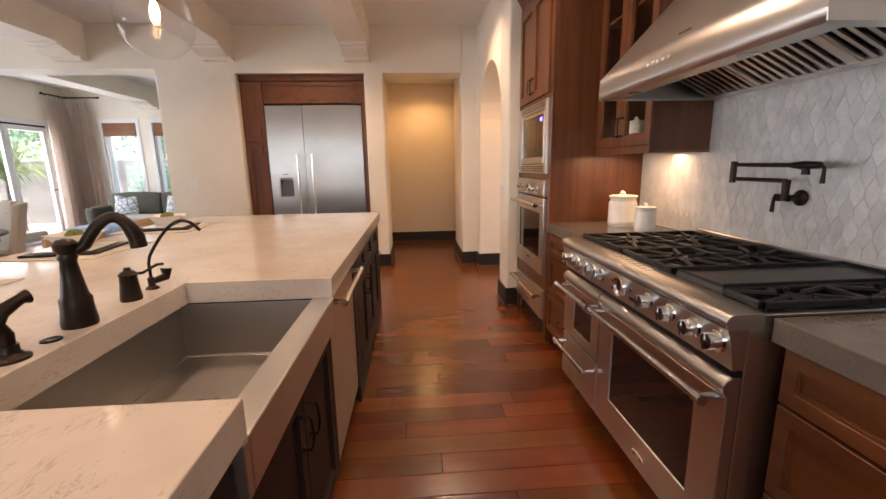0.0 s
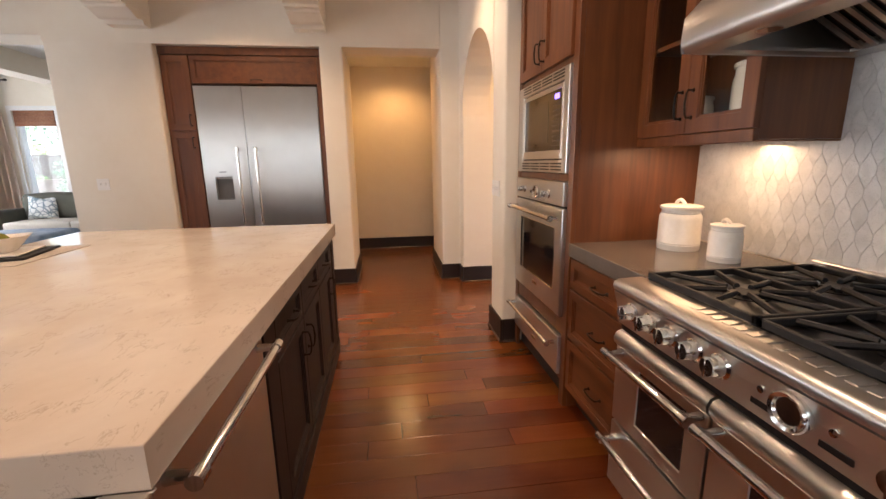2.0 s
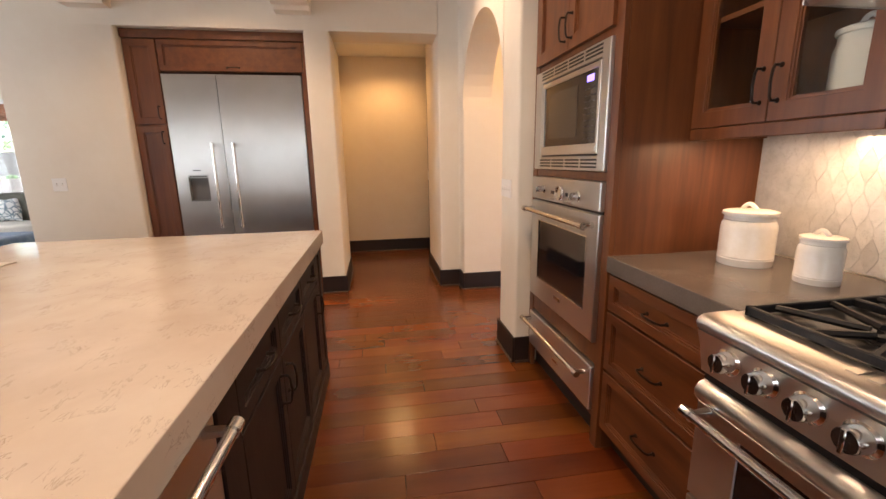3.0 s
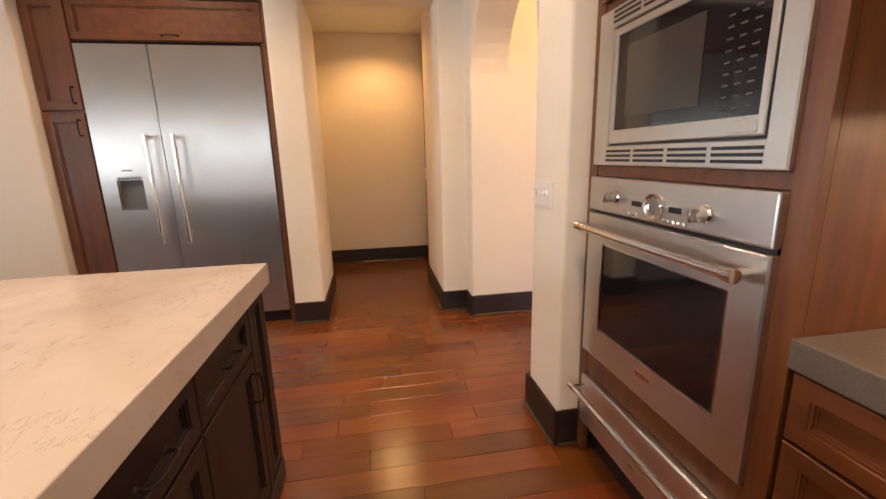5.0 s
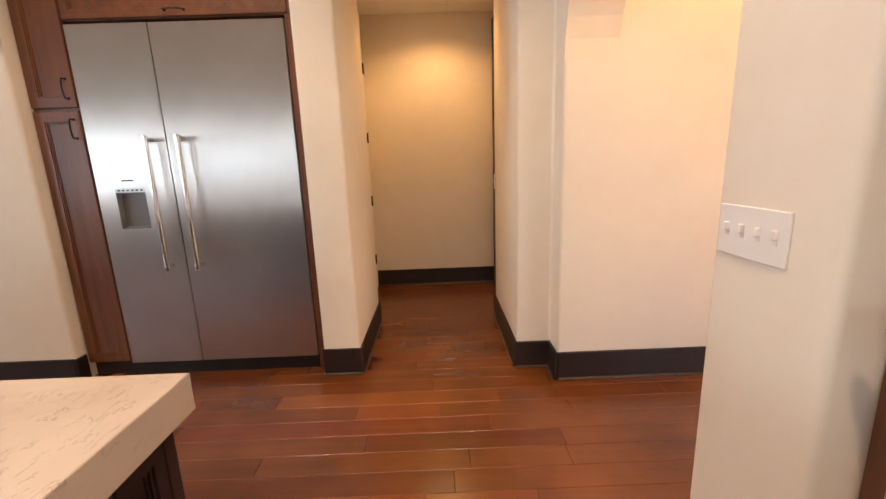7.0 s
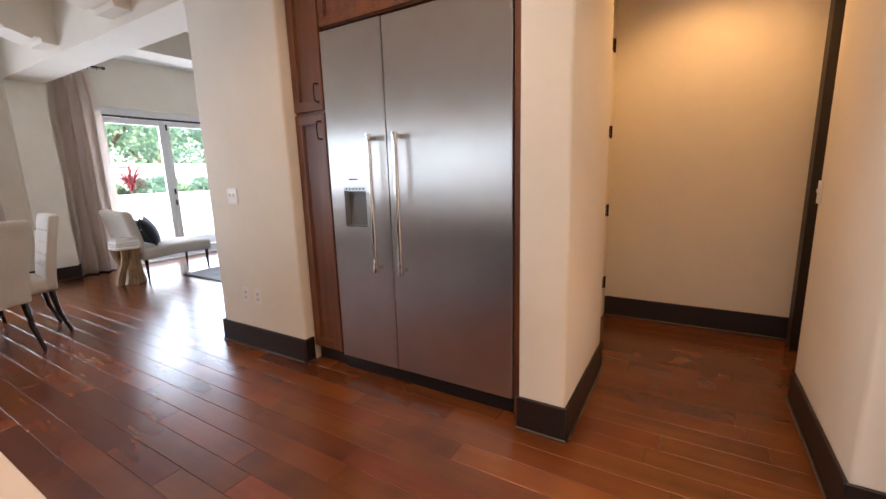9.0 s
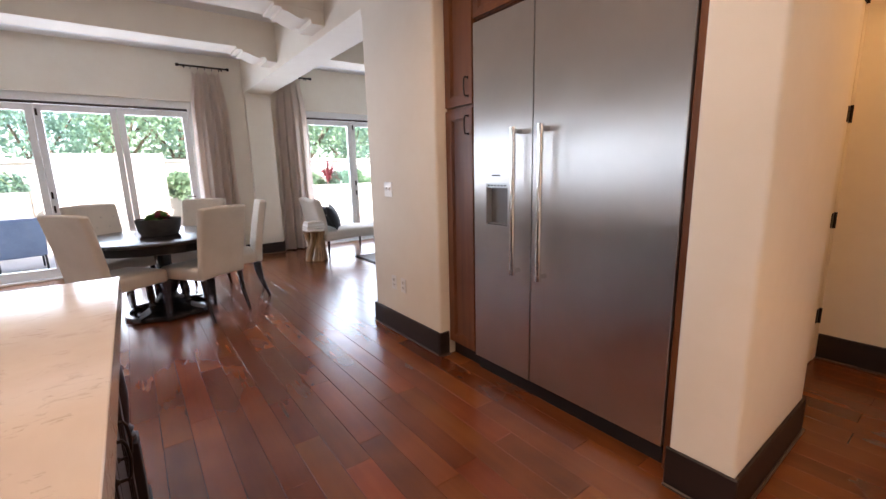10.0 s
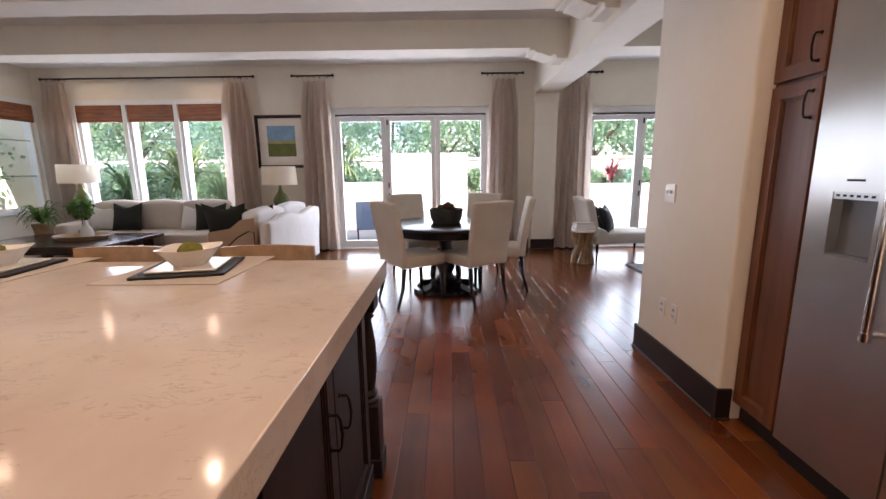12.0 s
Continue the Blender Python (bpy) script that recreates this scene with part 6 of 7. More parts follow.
def loveseat(x0, x1, y0, y1):
    """Faces -y: a white slipcovered back and tan sides with nail trim."""
    t = thing("loveseat", ((x0 + x1) / 2, (y0 + y1) / 2, 0), "white slipcovered loveseat with tan studded sides", "sofa")
    pad("seat_base", t, (x0 + 0.09, x1 - 0.078, y0, y1 - 0.14, 0.14, 0.32), TANF, 0.006, 0.02)
    part("backrest", curved(dense(x0, x1, y1 - 0.13, y1, 0.04, 0.80, (16, 2, 8), 0.04), lambda c: Vector((c.x, c.y + 0.08 * max(0, c.z - 0.3), c.z + (0.03 * math.sin((c.x - x0) * 6.3) if c.z > 0.5 else 0.0)))), WHITEF, t, "white slipcovered back", True)
    n = 2
    w = (x1 - x0 - 0.20) / n
    for i in range(n):
        a, b = x0 + 0.10 + i * w + 0.004, x0 + 0.10 + (i + 1) * w - 0.004
        pad("seat_cushion", t, (a, b, y0 - 0.01, y1 - 0.16, 0.322, 0.47), WHITEF, 0.02, 0.035)
        pad("back_cushion", t, (a, b, y1 - 0.34, y1 - 0.14, 0.472, 0.88), WHITEF, 0.04, 0.05)
    for a, b, o in ((x0, x0 + 0.088, x0 - 0.002), (x1 - 0.088, x1, x1 + 0.002)):
        part("arm", prism([(y0, 0.14), (y1 - 0.135, 0.14), (y1 - 0.135, 0.82), (y1 - 0.30, 0.80), (y0 + 0.25, 0.70), (y0, 0.66)], a, b, "x"), TANF, t)
        part("nail_trim", tube([(o, y1 - 0.15, 0.18), (o, y1 - 0.15, 0.66), (o, y1 - 0.22, 0.67), (o, y1 - 0.35, 0.60), (o, y1 - 0.55, 0.42), (o, y0 + 0.05, 0.22)], 0.007, 6), BRONZE, t)
    for x in (x0 + 0.06, x1 - 0.06):
        for y in (y0 + 0.06, y1 - 0.07):
            part("leg", tube([(x, y, 0.15), (x, y, 0.0)], 0.02, 8, radii=[0.026, 0.018]), BLACKW, t)


loveseat(-6.20, -4.32, 3.66, 4.34)
cushion(-4.60, 3.78, 0.50, 0.52, 0.50, 268, 14, DARKG, "dark green velvet throw pillow on a white loveseat")
cushion(-4.95, 3.92, 0.50, 0.50, 0.46, 285, 18, DARKG, "dark green velvet throw pillow on a white loveseat")


def table_lamp(x, y, z, label):
    t = thing("table_lamp", (x, y, z), label, "table lamp", "table lamps")
    part("base", turned([(0, 0), (0.085, 0), (0.11, 0.03), (0.12, 0.09), (0.09, 0.17), (0.035, 0.24), (0.022, 0.30), (0.02, 0.33), (0, 0.33)], 28, (x, y, z)), GREENGLASS, t, "green glass lamp base", True)
    part("stem", tube([(x, y, z + 0.33), (x, y, z + 0.62)], 0.006, 8), BRONZE, t)
    part("shade", turned([(0.265, 0.34), (0.27, 0.34), (0.255, 0.63), (0.25, 0.63), (0.265, 0.34)], 40, (x, y, z)), SHADE, t, "white drum shade", True)
    part("bulb", turned([(0, 0.40), (0.03, 0.43), (0.02, 0.50), (0, 0.51)], 12, (x, y, z)), SHADEBULB, t, "lit bulb")


def shade_mat():
    m, n, l, b = shader("white_lamp_shade", 0.9, 0.0, (0.8, 0.77, 0.7))
    tr, mx = n.new("ShaderNodeBsdfTranslucent"), n.new("ShaderNodeMixShader")
    tr.inputs["Color"].default_value = (0.85, 0.8, 0.7, 1)
    mx.inputs[0].default_value = 0.5
    l.new(b.outputs[0], mx.inputs[1])
    l.new(tr.outputs[0], mx.inputs[2])
    l.new(mx.outputs[0], n["Material Output"].inputs["Surface"])
    return m


SHADE = shade_mat()
SHADEBULB = glow("soft_warm_bulb", (1.0, 0.80, 0.60), 5.0)
GREENGLASS = shader("green_glass_base", 0.08, 0.0, (0.10, 0.13, 0.02), 0.8)[0]
for x, y, lab in ((-6.38, 3.70, "green glass table lamp with a white drum shade by the window"), (-6.28, 0.54, "green glass table lamp with a white drum shade")):
    table_lamp(x, y, 0.80 if y > 2 else 0.86, lab)
    h = 0.799 if y > 2 else 0.859
    t = thing("side_table", (x, y, 0), "small round dark side table under a lamp", "side table", "side tables")
    part("tabletop", turned([(0, h - 0.03), (0.24, h - 0.03), (0.25, h - 0.015), (0.24, h), (0, h)], 32, (x, y, 0)), BLACKW, t, "", True)
    part("column", turned([(0.16, 0), (0.15, 0.025), (0.03, 0.05), (0.025, h - 0.03)], 20, (x, y, 0)), BLACKW, t, "", True)


t = thing("framed_picture", (FARX + 0.02, 3.6, 1.85), "dark framed landscape print with a wide cream mat", "picture")
yy0, yy1, zz0, zz1, s = 3.20, 4.03, 1.41, 2.27, 0.05
part("frame", side_ring(FARX + 0.001, FARX + 0.035, (yy0, yy1, zz0, zz1), (yy0 + s, yy1 - s, zz0 + s, zz1 - s), 0.005), BASEB, t)
part("mat", boxes((FARX + 0.002, FARX + 0.012, yy0 + s, yy1 - s, zz0 + s, zz1 - s)), CERAMIC, t)
for nm, a, b, c in (("field", 1.60, 1.81, (0.10, 0.12, 0.03)), ("horizon", 1.81, 1.86, (0.30, 0.30, 0.12)), ("sky", 1.86, 2.10, (0.16, 0.28, 0.42))):
    part("print_" + nm, boxes((FARX + 0.0122, FARX + 0.014, 3.39, 3.86, a, b)), mottled("print_" + nm, c, tuple(k * 1.35 for k in c), 9.0, 0.7), t)


def coffee_table():
    t = thing("coffee_table", (-5.0, 1.35, 0), "low rectangular dark wood coffee table", "coffee table")
    part("tabletop", boxes((-5.62, -4.45, 0.45, 2.25, 0.44, 0.485), bev=0.005), BLACKBROWN, t)
    part("apron", boxes((-5.52, -4.55, 0.55, 2.15, 0.37, 0.439)), BLACKBROWN, t)
    for x in (-5.48, -4.60):
        for y in (0.60, 2.10):
            part("leg", boxes((x - 0.045, x + 0.045, y - 0.045, y + 0.045, 0, 0.37), bev=0.004), BLACKBROWN, t)


BLACKBROWN = wood("dark_walnut", (0.020, 0.007, 0.005), (0.045, 0.014, 0.009), (0.075, 0.026, 0.015), 0.2, 1)
coffee_table()
t = thing("tray", (-5.1, 1.5, 0.486), "oval pale wooden serving tray on a coffee table", "tray")
part("tray_base", moved(turned([(0, 0), (0.26, 0), (0.31, 0.05), (0.30, 0.055), (0.25, 0.012), (0, 0.012)], 36, (0, 0, 0)), pose(-5.1, 1.5, 0.486) @ Matrix.Diagonal((0.75, 1.15, 1, 1))), LIGHTW, t, "", True)
t = thing("glass_bottle", (-5.05, 1.62, 0.5), "clear glass bottle on a wooden tray", "bottle")
part("bottle_body", turned([(0, 0.50), (0.07, 0.50), (0.08, 0.56), (0.06, 0.63), (0.025, 0.68), (0.022, 0.74), (0, 0.74)], 20, (-5.05, 1.62, 0)), shader("frosted_pale_glass", 0.35, 0.0, (0.62, 0.60, 0.54))[0], t, "", True)
t = thing("topiary", (-5.3, 1.36, 0.486), "round clipped topiary in a pot on the coffee table", "potted plant")
part("pot", turned([(0, 0.486), (0.05, 0.486), (0.065, 0.58), (0.055, 0.58), (0, 0.57)], 20, (-5.3, 1.36, 0)), LIGHTW, t, "", True)
part("trunk", tube([(-5.3, 1.36, 0.57), (-5.295, 1.365, 0.78)], 0.009, 8), BARK, t)
part("crown", leaf_mass(random.Random(3), [((-5.3, 1.36, 0.87), 0.125)], 0.03, 1400, 0.1, 0.45, 1.0), FOLIAGE, t)


def fern(x, y, z, n, L, mat, label, name="potted_fern", rise=0.55, width=0.03, pot=True):
    rng = random.Random(int(x * 31 + y * 17))
    t = thing(name, (x, y, z), label, "plant")
    bm = bmesh.new()
    for k in range(n):
        a = rng.uniform(0, 6.283)
        le = L * rng.uniform(0.65, 1.1)
        up = rise * rng.uniform(0.4, 1.5)
        last = None
        for s in range(7):
            u = s / 6
            r = le * u * (1 - 0.12 * u)
            h = le * (up * u * 2 - (up + 0.55) * u * u * 1.1)
            p = Vector((x + r * math.cos(a), y + r * math.sin(a), z + h))
            w = Vector((-math.sin(a), math.cos(a), 0.2)) * width * (1 - u ** 2) * (0.6 + 0.8 * u)
            v = (bm.verts.new(p - w), bm.verts.new(p + w))
            if last:
                bm.faces.new((last[0], last[1], v[1], v[0]))
            last = v
    part("fronds", bm, mat, t)
    if not pot:
        part("stem", tube([(x, y, -0.14), (x + 0.02, y, z)], 0.06, 10, radii=[0.08, 0.05]), BARK, t)
    if pot:
        part("pot", turned([(0, z - 0.20), (0.10, z - 0.20), (0.13, z), (0.11, z), (0, z - 0.02)], 20, (x, y, 0)), LIGHTW, t, "", True)
    return t


fern(-5.75, 0.35, 0.62, 90, 0.36, FOLIAGE, "green fern in a pot beside the sofa", rise=0.9, width=0.016)
t = thing("plant_stand", (-5.75, 0.35, 0), "small dark stand under a potted fern", "side table", "side tables")
part("tabletop", turned([(0, 0.39), (0.2, 0.39), (0.2, 0.419), (0, 0.419)], 24, (-5.75, 0.35, 0)), BLACKW, t)
part("column", turned([(0.15, 0), (0.03, 0.05), (0.03, 0.39)], 16, (-5.75, 0.35, 0)), BLACKW, t)


# ---- family room ----
def slipper_chair():
    t = thing("slipper_chair", (-5.95, 8.85, 0), "cream tufted armless chaise with slim dark legs", "chair")
    part("seat", curved(dense(-6.25, -5.55, 8.50, 9.42, 0.26, 0.41, (5, 8, 2), 0.04), lambda c: Vector((c.x, c.y, c.z + 0.02 * math.sin((c.y - 8.5) * 3)))), CREAMF, t, "", True)
    part("backrest", curved(dense(-6.25, -5.55, 8.44, 8.56, 0.36, 0.92, (6, 2, 8), 0.045), lambda c: Vector((c.x, c.y - 0.30 * max(0, c.z - 0.45) ** 1.4 + 0.0, c.z + 0.015 * math.sin(c.x * 9)))), CREAMF, t, "", True)
    for r in range(3):
        for c in range(4):
            px, pz = -6.17 + c * 0.18 + (r % 2) * 0.08, 0.54 + r * 0.13
            part("button", turned([(0, -0.006), (0.012, -0.003), (0.01, 0.006), (0, 0.008)], 8, (px, 8.565 - 0.30 * max(0, pz - 0.45) ** 1.4, pz), "y"), LINEN, t)
    for x in (-6.19, -5.61):
        for y in (8.56, 9.36):
            part("leg", tube([(x, y, 0.27), (x, y, 0)], 0.02, 8, radii=[0.024, 0.012]), BLACKW, t)


slipper_chair()
BLACKF = mottled("black_velvet", (0.008, 0.008, 0.010), (0.02, 0.019, 0.022), 6.0, 0.75, 200.0, 0.3)
cushion(-5.74, 8.80, 0.43, 0.44, 0.42, 150, 22, BLACKF, "black velvet throw pillow on a cream chair")
cushion(-5.92, 8.76, 0.43, 0.42, 0.40, 175, 20, BLACKF, "black velvet throw pillow on a cream chair")


def root_table(x, y):
    t = thing("root_side_table", (x, y, 0), "gnarled teak root stool used as a side table", "side table", "side tables")
    rng = random.Random(8)
    stems = []
    for k in range(9):
        a = k * 0.70 + rng.uniform(-0.2, 0.2)
        r0, r1, r2 = rng.uniform(0.10, 0.14), rng.uniform(0.05, 0.09), rng.uniform(0.09, 0.13)
        pts = [(x + r * math.cos(a + q), y + r * math.sin(a + q), h) for r, q, h in ((r0, 0, 0.0), (r0 * 0.95, 0.15, 0.10), (r1, 0.5, 0.24), (r2 * 0.9, 0.8, 0.36), (r2, 0.9, 0.455))]
        stems.append(tube(pts, 0.04, 8, radii=[0.055, 0.045, 0.05, 0.035, 0.045]))
    part("core", turned([(0, 0.05), (0.05, 0.06), (0.06, 0.25), (0.05, 0.44), (0, 0.45)], 12, (x, y, 0)), TEAK, t, "", True)
    for st in stems:
        part("root", st, TEAK, t, "", True)
    part("tabletop", curved(turned([(0, 0.45), (0.165, 0.45), (0.175, 0.47), (0.165, 0.49), (0, 0.49)], 32, (x, y, 0)), lambda c: c + (c - Vector((x, y, c.z))) * 0.08 * math.sin(5 * math.atan2(c.y - y, c.x - x))), CERAMIC, t, "pale round tabletop", True)


TEAK = wood("golden_teak_root", (0.12, 0.06, 0.02), (0.25, 0.14, 0.055), (0.38, 0.24, 0.11), 0.5, 2, 1.5)
root_table(-5.62, 8.36)
for k, (w, c) in enumerate(((0.15, CERAMIC), (0.14, PLASTIC), (0.13, CERAMIC))):
    ob = part("book", boxes((-5.62 - w * 0.75, -5.62 + w * 0.75, 8.36 - w, 8.36 + w * 0.85, 0.4915 + k * 0.034, 0.524 + k * 0.034), bev=0.003), c)
    tagged(ob, "pale hardback book stacked on a root table", "book", "stacked books")
# window glare on the floor, put in as a pale grey blue sheet
FLOORGLARE = mottled("grey_blue_floor_glare", (0.30, 0.33, 0.36), (0.45, 0.47, 0.48), 7.0, 0.95, 200.0, 0.5)
t = thing("area_rug", (-4.6, 10.3, 0), "pale grey blue sheet for window glare on the floor, with a dark edge", "rug")
part("glare_sheet", boxes((-5.40, -2.62, 8.93, 11.2, 0.001, 0.012)), FLOORGLARE, t)
part("edge", boxes((-5.43, -5.401, 8.90, 11.23, 0.001, 0.014), (-5.401, -2.62, 8.90, 8.929, 0.001, 0.014)), IRON, t)


t = thing("family_sofa", (-4.9, 11.3, 0), "olive green sofa under the family room windows", "sofa")
pad("frame", t, (-5.95, -3.6, 10.75, 11.62, 0.10, 0.32), OLIVE, 0.005, 0.02)
pad("back", t, (-5.95, -3.6, 11.42, 11.62, 0.321, 0.86), OLIVE, 0.01, 0.05)
pad("arm", t, (-5.95, -5.78, 10.75, 11.41, 0.321, 0.66), OLIVE, 0.01, 0.05)
pad("arm", t, (-3.77, -3.6, 10.75, 11.41, 0.321, 0.66), OLIVE, 0.01, 0.05)
for x in (-5.88, -3.68):
    for y in (10.82, 11.55):
        part("foot", turned([(0.02, 0), (0.028, 0.10)], 10, (x, y, 0)), BLACKW, t)
for i in range(2):
    pad("seat_cushion", t, (-5.77 + i * 1.0, -4.78 + i * 1.0, 10.74, 11.41, 0.322, 0.47), CREAMF, 0.015, 0.03)
    pad("back_cushion", t, (-5.77 + i * 1.0, -4.78 + i * 1.0, 11.22, 11.42, 0.472, 0.90), OLIVE, 0.03, 0.05)


def print_fabric():
    m, n, l, b = shader("white_blue_print_fabric", 0.9)
    v = coords(n, l, (1, 1, 1))
    w = n.new("ShaderNodeTexVoronoi")
    w.feature, w.inputs["Scale"].default_value = "DISTANCE_TO_EDGE", 13.0
    l.new(v.outputs[0], w.inputs["Vector"])
    f = maths(n, l, "LESS_THAN", w.outputs["Distance"], 0.07)
    l.new(mix(n, l, f, (0.70, 0.70, 0.68), (0.16, 0.22, 0.25)), b.inputs["Base Color"])
    return m


PRINT = print_fabric()
cushion(-5.42, 11.12, 0.48, 0.46, 0.42, 5, 16, PRINT, "white pillow with a grey blue lattice print")
cushion(-4.45, 11.12, 0.48, 0.44, 0.42, -6, 16, PRINT, "white pillow with a grey blue lattice print")
t = thing("ottoman", (-4.9, 10.0, 0), "round edged pale blue upholstered ottoman", "ottoman")
pad("cushion_top", t, (-5.45, -4.35, 9.55, 10.35, 0.16, 0.42), mottled("blue_grey_fabric", (0.18, 0.25, 0.33), (0.34, 0.40, 0.46), 8.0, 0.9, 200.0, 0.3), 0.02, 0.05)
for x in (-5.38, -4.42):
    for y in (9.62, 10.28):
        part("foot", turned([(0.02, 0), (0.028, 0.16)], 10, (x, y, 0)), BLACKW, t)

# ---- outdoors ----
setting("ground", boxes((-600, FARX - 0.252, -600, 600, -0.35, -0.14)), PATIO, "pale sunlit stone patio and ground")
setting("patio_fireplace", join(boxes((-12.4, -11.5, 4.80, 6.95, -0.14, 1.84), bev=0.02), boxes((-11.5, -11.1, 4.9, 6.85, -0.14, 0.30), bev=0.02)), STUCCO, "pale stucco outdoor fireplace wall")
setting("garden_wall", boxes((-14.3, -14.0, -16, 20, -0.14, 1.72), (-14.35, -13.95, -16, 20, 1.72, 1.80)), STUCCO, "pale stucco garden wall with a flat cap")
setting("planter_wall", boxes((-12.0, -11.7, 7.6, 16, -0.14, 0.95), (-12.0, -11.7, 0.5, 4.5, -0.14, 1.05), (-10.4, -10.2, -6, 2.3, -0.14, 0.35)), STUCCO, "low pale stucco planter wall")
setting("side_wall", boxes((-20, 3, 17.5, 17.8, -0.14, 1.75)), GREYSTONE, "grey stone garden wall")


def tree(x, y, h, r, seed, mats=(0,)):
    rng = random.Random(seed)
    t = thing("tree", (x, y, -0.14), "leafy green garden tree with a broad crown", "tree", "garden trees")
    part("trunk", tube([(x, y, -0.14), (x + 0.1, y + 0.05, h * 0.3), (x, y + 0.15, h * 0.6)], 0.15, 10, radii=[0.2, 0.13, 0.07]), BARK, t, "", True)
    spots = []
    for k in range(20):
        a, q = rng.uniform(0, 6.28), rng.uniform(0.0, 1.0) ** 0.6
        spots.append(((x + math.cos(a) * r * q, y + math.sin(a) * r * q, h * rng.uniform(0.25, 0.95)), r * rng.uniform(0.28, 0.5)))
    for s in spots[:5]:
        part("limb", tube([(x, y, h * 0.3), ((x + s[0][0]) / 2, (y + s[0][1]) / 2, (h * 0.3 + s[0][2]) / 2 + 0.1), s[0]], 0.04, 6, radii=[0.07, 0.05, 0.02]), BARK, t)
    part("crown", leaf_mass(rng, spots, 0.15, 170, 0.2, 0.4, 0.9), TREELEAF[seed % len(TREELEAF)], t)
    return t


TREELEAF = [lets_light(mottled("tree_leaves", (0.16, 0.26, 0.15), (0.30, 0.42, 0.26), 1.2, 0.5, 14.0, 0.1), (0.42, 0.58, 0.36), 0.5), lets_light(mottled("blue_green_leaves", (0.14, 0.25, 0.18), (0.25, 0.38, 0.28), 1.2, 0.5, 14.0, 0.1), (0.36, 0.55, 0.42), 0.5)]
models = [tree(0, 0, 5.0, 2.0, s) for s in (1, 2, 3)]
rng = random.Random(21)
spots = [(-17.5 + rng.uniform(-1.0, 1.0), -15 + k * 2.1 + rng.uniform(-0.5, 0.5)) for k in range(20)]
spots += [(-10.0 + k * 2.4, 20.5 + rng.uniform(-0.5, 1.0)) for k in range(4)]
spots += [(-21.5 + rng.uniform(-1, 1), -20 + k * 5.2) for k in range(9)]
for k, (x, y) in enumerate(spots):
    s = rng.uniform(0.8, 1.15) * (1.45 if x < -20 else 1.0)
    m = pose(x, y, 0, 0, 0, rng.uniform(0, 360)) @ Matrix.Diagonal((s, s, s * rng.uniform(0.85, 1.1), 1))
    src = models[k % 3]
    if k < 3:
        src.matrix_basis = m
    else:
        loc = src.matrix_basis.copy()
        ob = copy_thing(src, Matrix.Identity(4))
        ob.matrix_basis = m


def shrub(x, y, z, r, seed, mat, label="rounded green garden shrub"):
    rng = random.Random(seed)
    t = thing("shrub", (x, y, z), label, "shrub", "garden shrubs")
    sp = [((x + rng.uniform(-r, r) * 0.6, y + rng.uniform(-r, r) * 0.6, z + r * rng.uniform(0.2, 1.0)), r * rng.uniform(0.35, 0.55)) for _ in range(7)]
    part("crown", leaf_mass(rng, sp, 0.10, 380, 0.15, 0.4, 0.9), mat, t)


k = 0
for y in np.arange(-6.0, 4.2, 0.75):
    shrub(-12.7 + 0.3 * math.sin(k * 2.1), float(y), -0.14 if y < 0.5 else 0.6, 0.75, 100 + k, TREELEAF[k % 2])
    k += 1
for y in np.arange(7.6, 15.5, 0.85):
    shrub(-12.9 + 0.25 * math.sin(k * 1.7), float(y), 0.55, 0.6, 100 + k, TREELEAF[k % 2])
    k += 1
for x in np.arange(-9.5, -2.0, 0.9):
    shrub(float(x), 16.6, -0.14, 0.9, 100 + k, TREELEAF[k % 2])
    k += 1
for x in (-6.6, -5.6, -4.7, -3.9):
    shrub(x, 14.5, 0.35, 1.05, int(400 + x * 10), TREELEAF[1])
for y in np.arange(-2.4, 3.4, 0.62):
    shrub(-9.6 + 0.35 * math.sin(k * 2.3), float(y), -0.14, 0.62, 100 + k, TREELEAF[k % 2])
    k += 1
PLM = "spiky palm with pale arching leaves in the garden"
fern(-12.4, 3.3, 1.25, 90, 1.25, PALMLEAF, PLM, "palm", 0.9, 0.035, False)
fern(-12.35, 8.2, 1.15, 70, 0.95, mottled("golden_palm_leaves", (0.35, 0.20, 0.05), (0.50, 0.34, 0.12), 3.0, 0.5, 30.0, 0.1), "golden leaved palm in the garden", "palm", 0.9, 0.035, False)
fern(-8.9, 12.6, 1.15, 110, 1.25, PALMLEAF, PLM, "palm", 1.0, 0.035, False)
fern(-12.35, 11.3, 1.0, 70, 0.55, REDLEAF, "red cordyline with strap leaves in a planter", "cordyline", 1.2, 0.025, False)
fern(-8.9, 2.35, 0.75, 70, 0.65, REDLEAF, "red cordyline with strap leaves in the garden", "cordyline", 1.2, 0.03, False)
fern(-8.7, 1.55, 0.55, 70, 0.8, PALMLEAF, "green strap leaved garden plant", "garden_plant", 1.1, 0.035, False)
fern(-9.0, 0.5, 0.9, 90, 1.1, PALMLEAF, "green strap leaved garden plant", "garden_plant", 1.1, 0.04, False)
fern(-9.2, 1.9, 0.75, 60, 0.5, REDLEAF, "red cordyline with strap leaves in the garden", "cordyline", 1.2, 0.04, False)
fern(-8.6, -0.4, 0.6, 80, 0.9, FOLIAGE, "green strap leaved garden plant", "garden_plant", 1.1, 0.04, False)
for x in (-3.0, -1.9, -0.8, 0.3, 1.4, 2.5):
    shrub(x, -4.2, 0.9, 1.3, int(500 + x * 10), TREELEAF[int(x + 9) % 2])
for y in np.arange(-4.2, 1.6, 0.8):
    shrub(-10.9 + 0.2 * math.sin(k * 1.9), float(y), 0.45, 0.85, 100 + k, TREELEAF[k % 2])
    k += 1
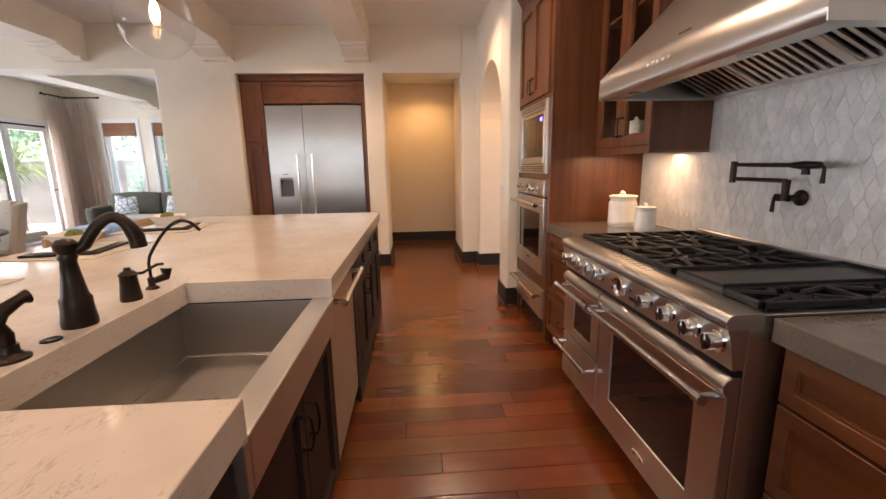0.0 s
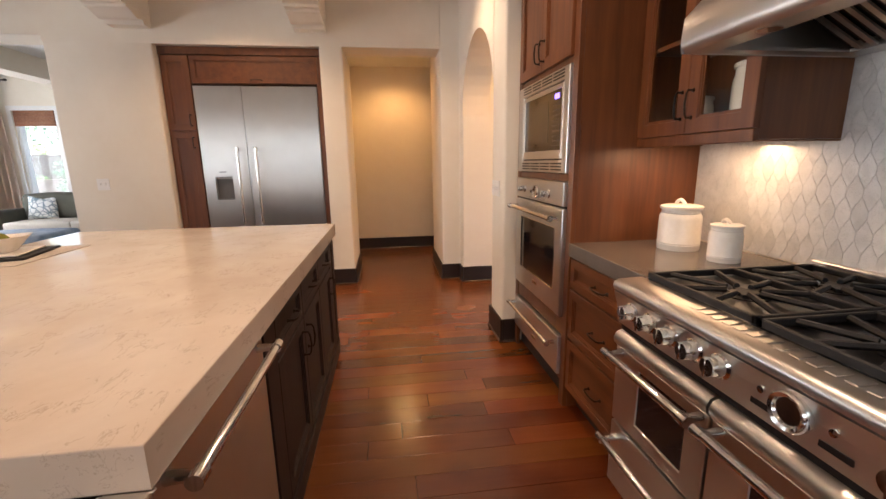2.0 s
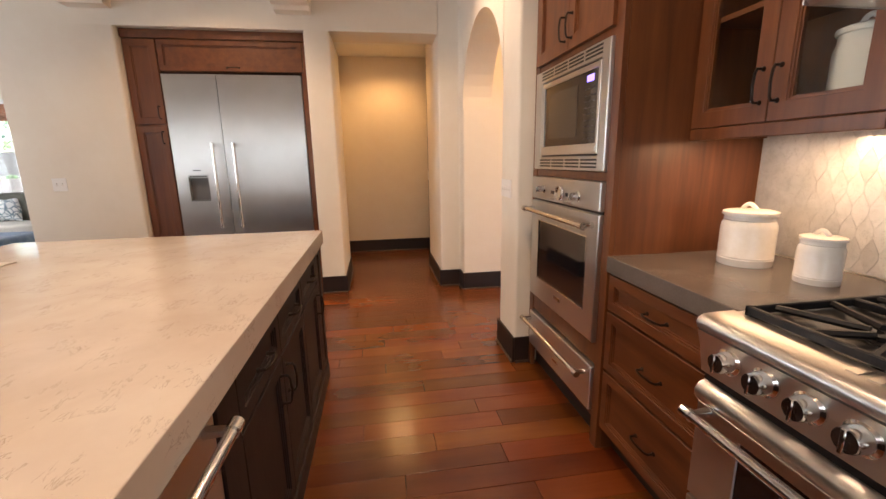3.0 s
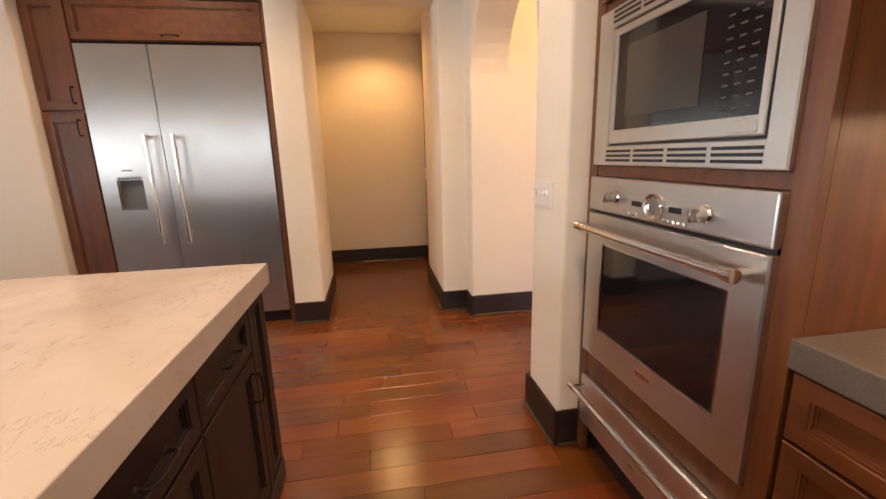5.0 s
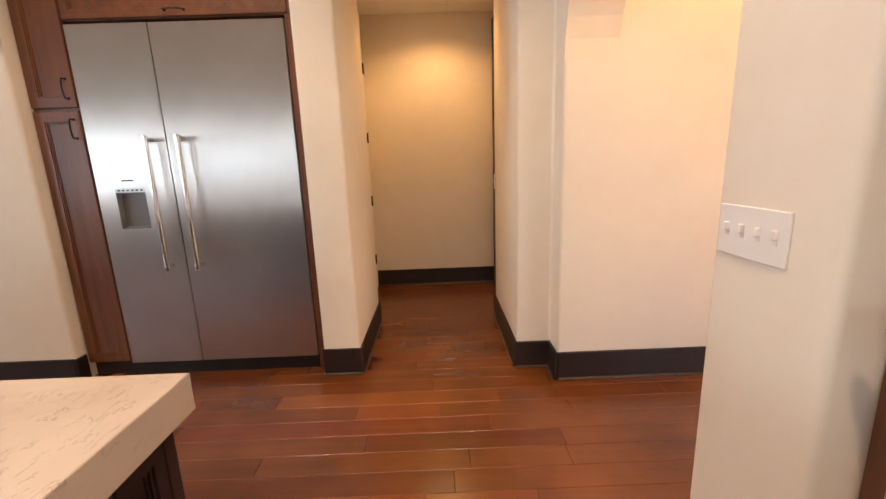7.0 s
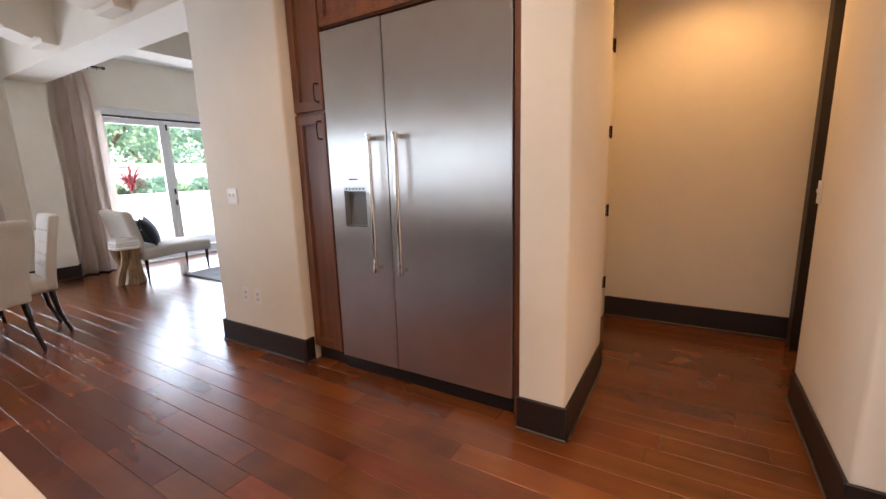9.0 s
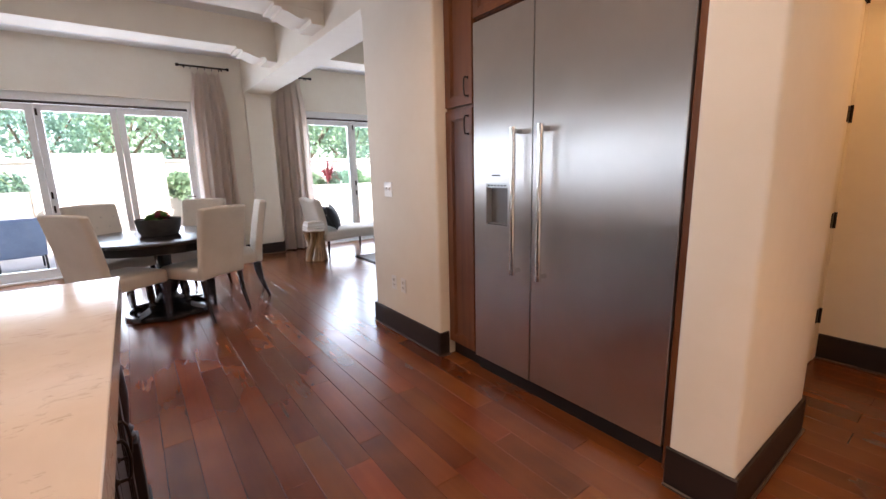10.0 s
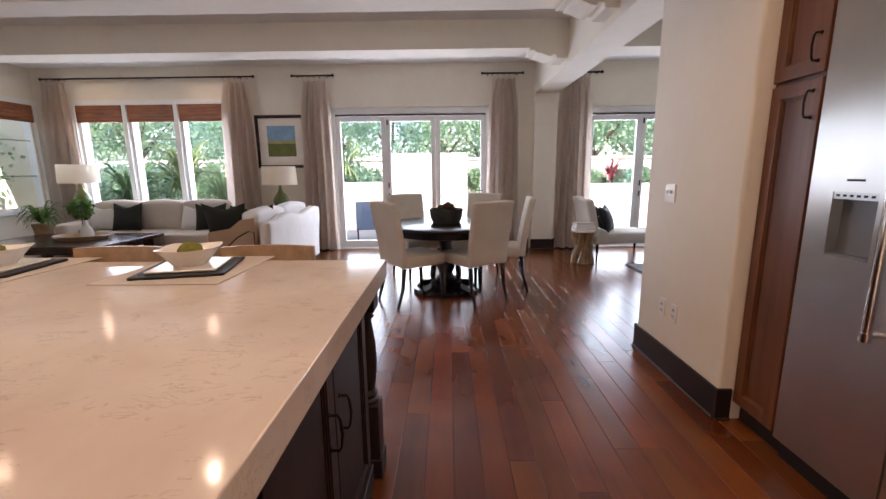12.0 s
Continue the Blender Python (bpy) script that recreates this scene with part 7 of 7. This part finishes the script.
for x, y in ((-5.5, -2.3), (-6.6, -2.1), (-4.4, -2.4), (-7.6, -2.5), (-6.0, -2.9), (-7.5, -1.5), (-8.3, -2.3), (-8.9, -3.3), (-7.5, -3.7), (-9.4, -4.4)):
    shrub(x, y, 0.3, 1.35, int(300 + x * 10), TREELEAF[int(-x) % 2])

LOUNGE = mottled("blue_grey_outdoor_fabric", (0.16, 0.20, 0.30), (0.22, 0.27, 0.38), 6.0, 0.85, 160.0, 0.3)
t = thing("patio_chair", (-8.55, 4.7, -0.14), "blue grey slung patio chair outside the doors", "patio chair")
part("backrest", moved(boxes((-0.03, 0.03, -0.30, 0.30, 0.0, 0.62), bev=0.015), pose(-8.55, 4.72, 0.12, 0, 14, 12)), LOUNGE, t)
part("seat", moved(boxes((-0.55, 0.0, -0.30, 0.30, 0.0, 0.06), bev=0.015), pose(-8.55, 4.72, 0.10, 0, 0, 12)), LOUNGE, t)
for dx, dy in ((0.0, -0.27), (0.0, 0.27), (-0.5, -0.27), (-0.5, 0.27)):
    part("leg", moved(tube([(dx, dy, -0.139), (dx, dy, 0.12)], 0.015, 8), pose(-8.55, 4.72, 0, 0, 0, 12)), IRON, t)
t = thing("neighbour_house", (-8.4, 32, 0), "pale house with a brown roof beyond the trees", "house")
part("wall", boxes((-14, -4, 32, 38, -0.14, 5.2)), STUCCO, t)
part("roof", prism([(31.4, 5.0), (35, 6.8), (38.6, 5.0)], -14.5, -3.5, "x"), BARK, t)
setting("family_garden_wall", boxes((-12, 1, 15.4, 15.6, -0.14, 1.05)), GREYSTONE, "grey stone garden wall with shrubs behind it")

# ---- floor planks ----
def planks():
    """Oak planks along x, laid in staggered rows."""
    rng = random.Random(4)
    W, Z = 0.128, -0.012
    near, far = [], bmesh.new()
    y = SOUTH - 0.3
    spots = [(0.5, 4.5), (-1.6, 7.0), (-2.5, 6.9), (-3.3, 6.4)]
    while y < 12.0:
        x = FARX - 0.1 - rng.random() * 1.2
        while x < 3.2:
            ln = rng.choice((0.45, 0.7, 0.95, 1.25, 1.6))
            hidden = -1.30 < x and x + ln < -0.05 and 1.6 < y < 5.8
            if x + ln > FARX and not hidden:
                d = min(math.hypot(x + ln / 2 - a, y - b) for a, b in spots)
                near.append((d, max(x, FARX - 0.05), x + ln, y, rng.random()))
            x += ln
        y += W
    near.sort()

    host = bpy.data.objects["floor"]
    for i, (d, x0, x1, y0, _) in enumerate(near):
        if i < 300:
            bm = boxes((x0 + 0.0005, x1 - 0.0005, y0 + 0.0005, y0 + W - 0.0005, Z, 0.0), bev=0.0018)
            ob = part("plank", bm, FLOORW, host)
        else:
            box(far, x0 + 0.0005, x1 - 0.0005, y0 + 0.0005, y0 + W - 0.0005, Z, 0.0, bev=0.0018)
    part("far_planks", far, FLOORW, host, "reddish brown oak planks", kind="stuff")


planks()


# ---- splashback tiles ----
def splash_tiles():
    """Long six sided marble tiles in staggered rows; the nearest as parts, the others joined."""
    host = bpy.data.objects["backsplash"]
    W, H, P = 0.052, 0.122, 0.048
    rng = random.Random(12)
    meshes = []
    for k in range(5):
        a, h, p, x = W / 2 - 0.0005, H / 2 - 0.0006, P, rng.uniform(0.0014, 0.0019)
        o = [(0, -h), (a, -h + p), (a, h - p), (0, h), (-a, h - p), (-a, -h + p)]
        bm = prism(o, -x, 0.0, "x")
        me = bpy.data.meshes.new("splash_tile")
        bm.to_mesh(me)
        bm.free()
        me.materials.append(MARBLE)
        meshes.append(me)
    cells, row, z = [], 0, 0.925 + H / 2
    while z < 2.55:
        y = 0.95 + (W / 2 if row % 2 else 0)
        while y < 5.115:
            cells.append((math.hypot(y - 4.1, (z - 1.3) * 1.5), y, z))
            y += W
        row += 1
        z += H - P
    cells.sort()
    for d, y, z in cells[:300]:
        ob = new("tile", rng.choice(meshes))
        ob.location = (EAST - 0.0042, y, z)
        ob.parent = host
    verts, faces = [], []
    for d, y, z in cells[300:]:
        me = rng.choice(meshes)
        k = len(verts)
        verts += [(v.co.x + EAST - 0.0042, v.co.y + y, v.co.z + z) for v in me.vertices]
        faces += [tuple(i + k for i in f.vertices) for f in me.polygons]
    me = bpy.data.meshes.new("far_tiles")
    me.from_pydata(verts, [], faces)
    me.materials.append(MARBLE)
    ob = new("far_tiles", me)
    ob.parent = host
    tagged(ob, "grey white marble tiles", kind="stuff")


splash_tiles()
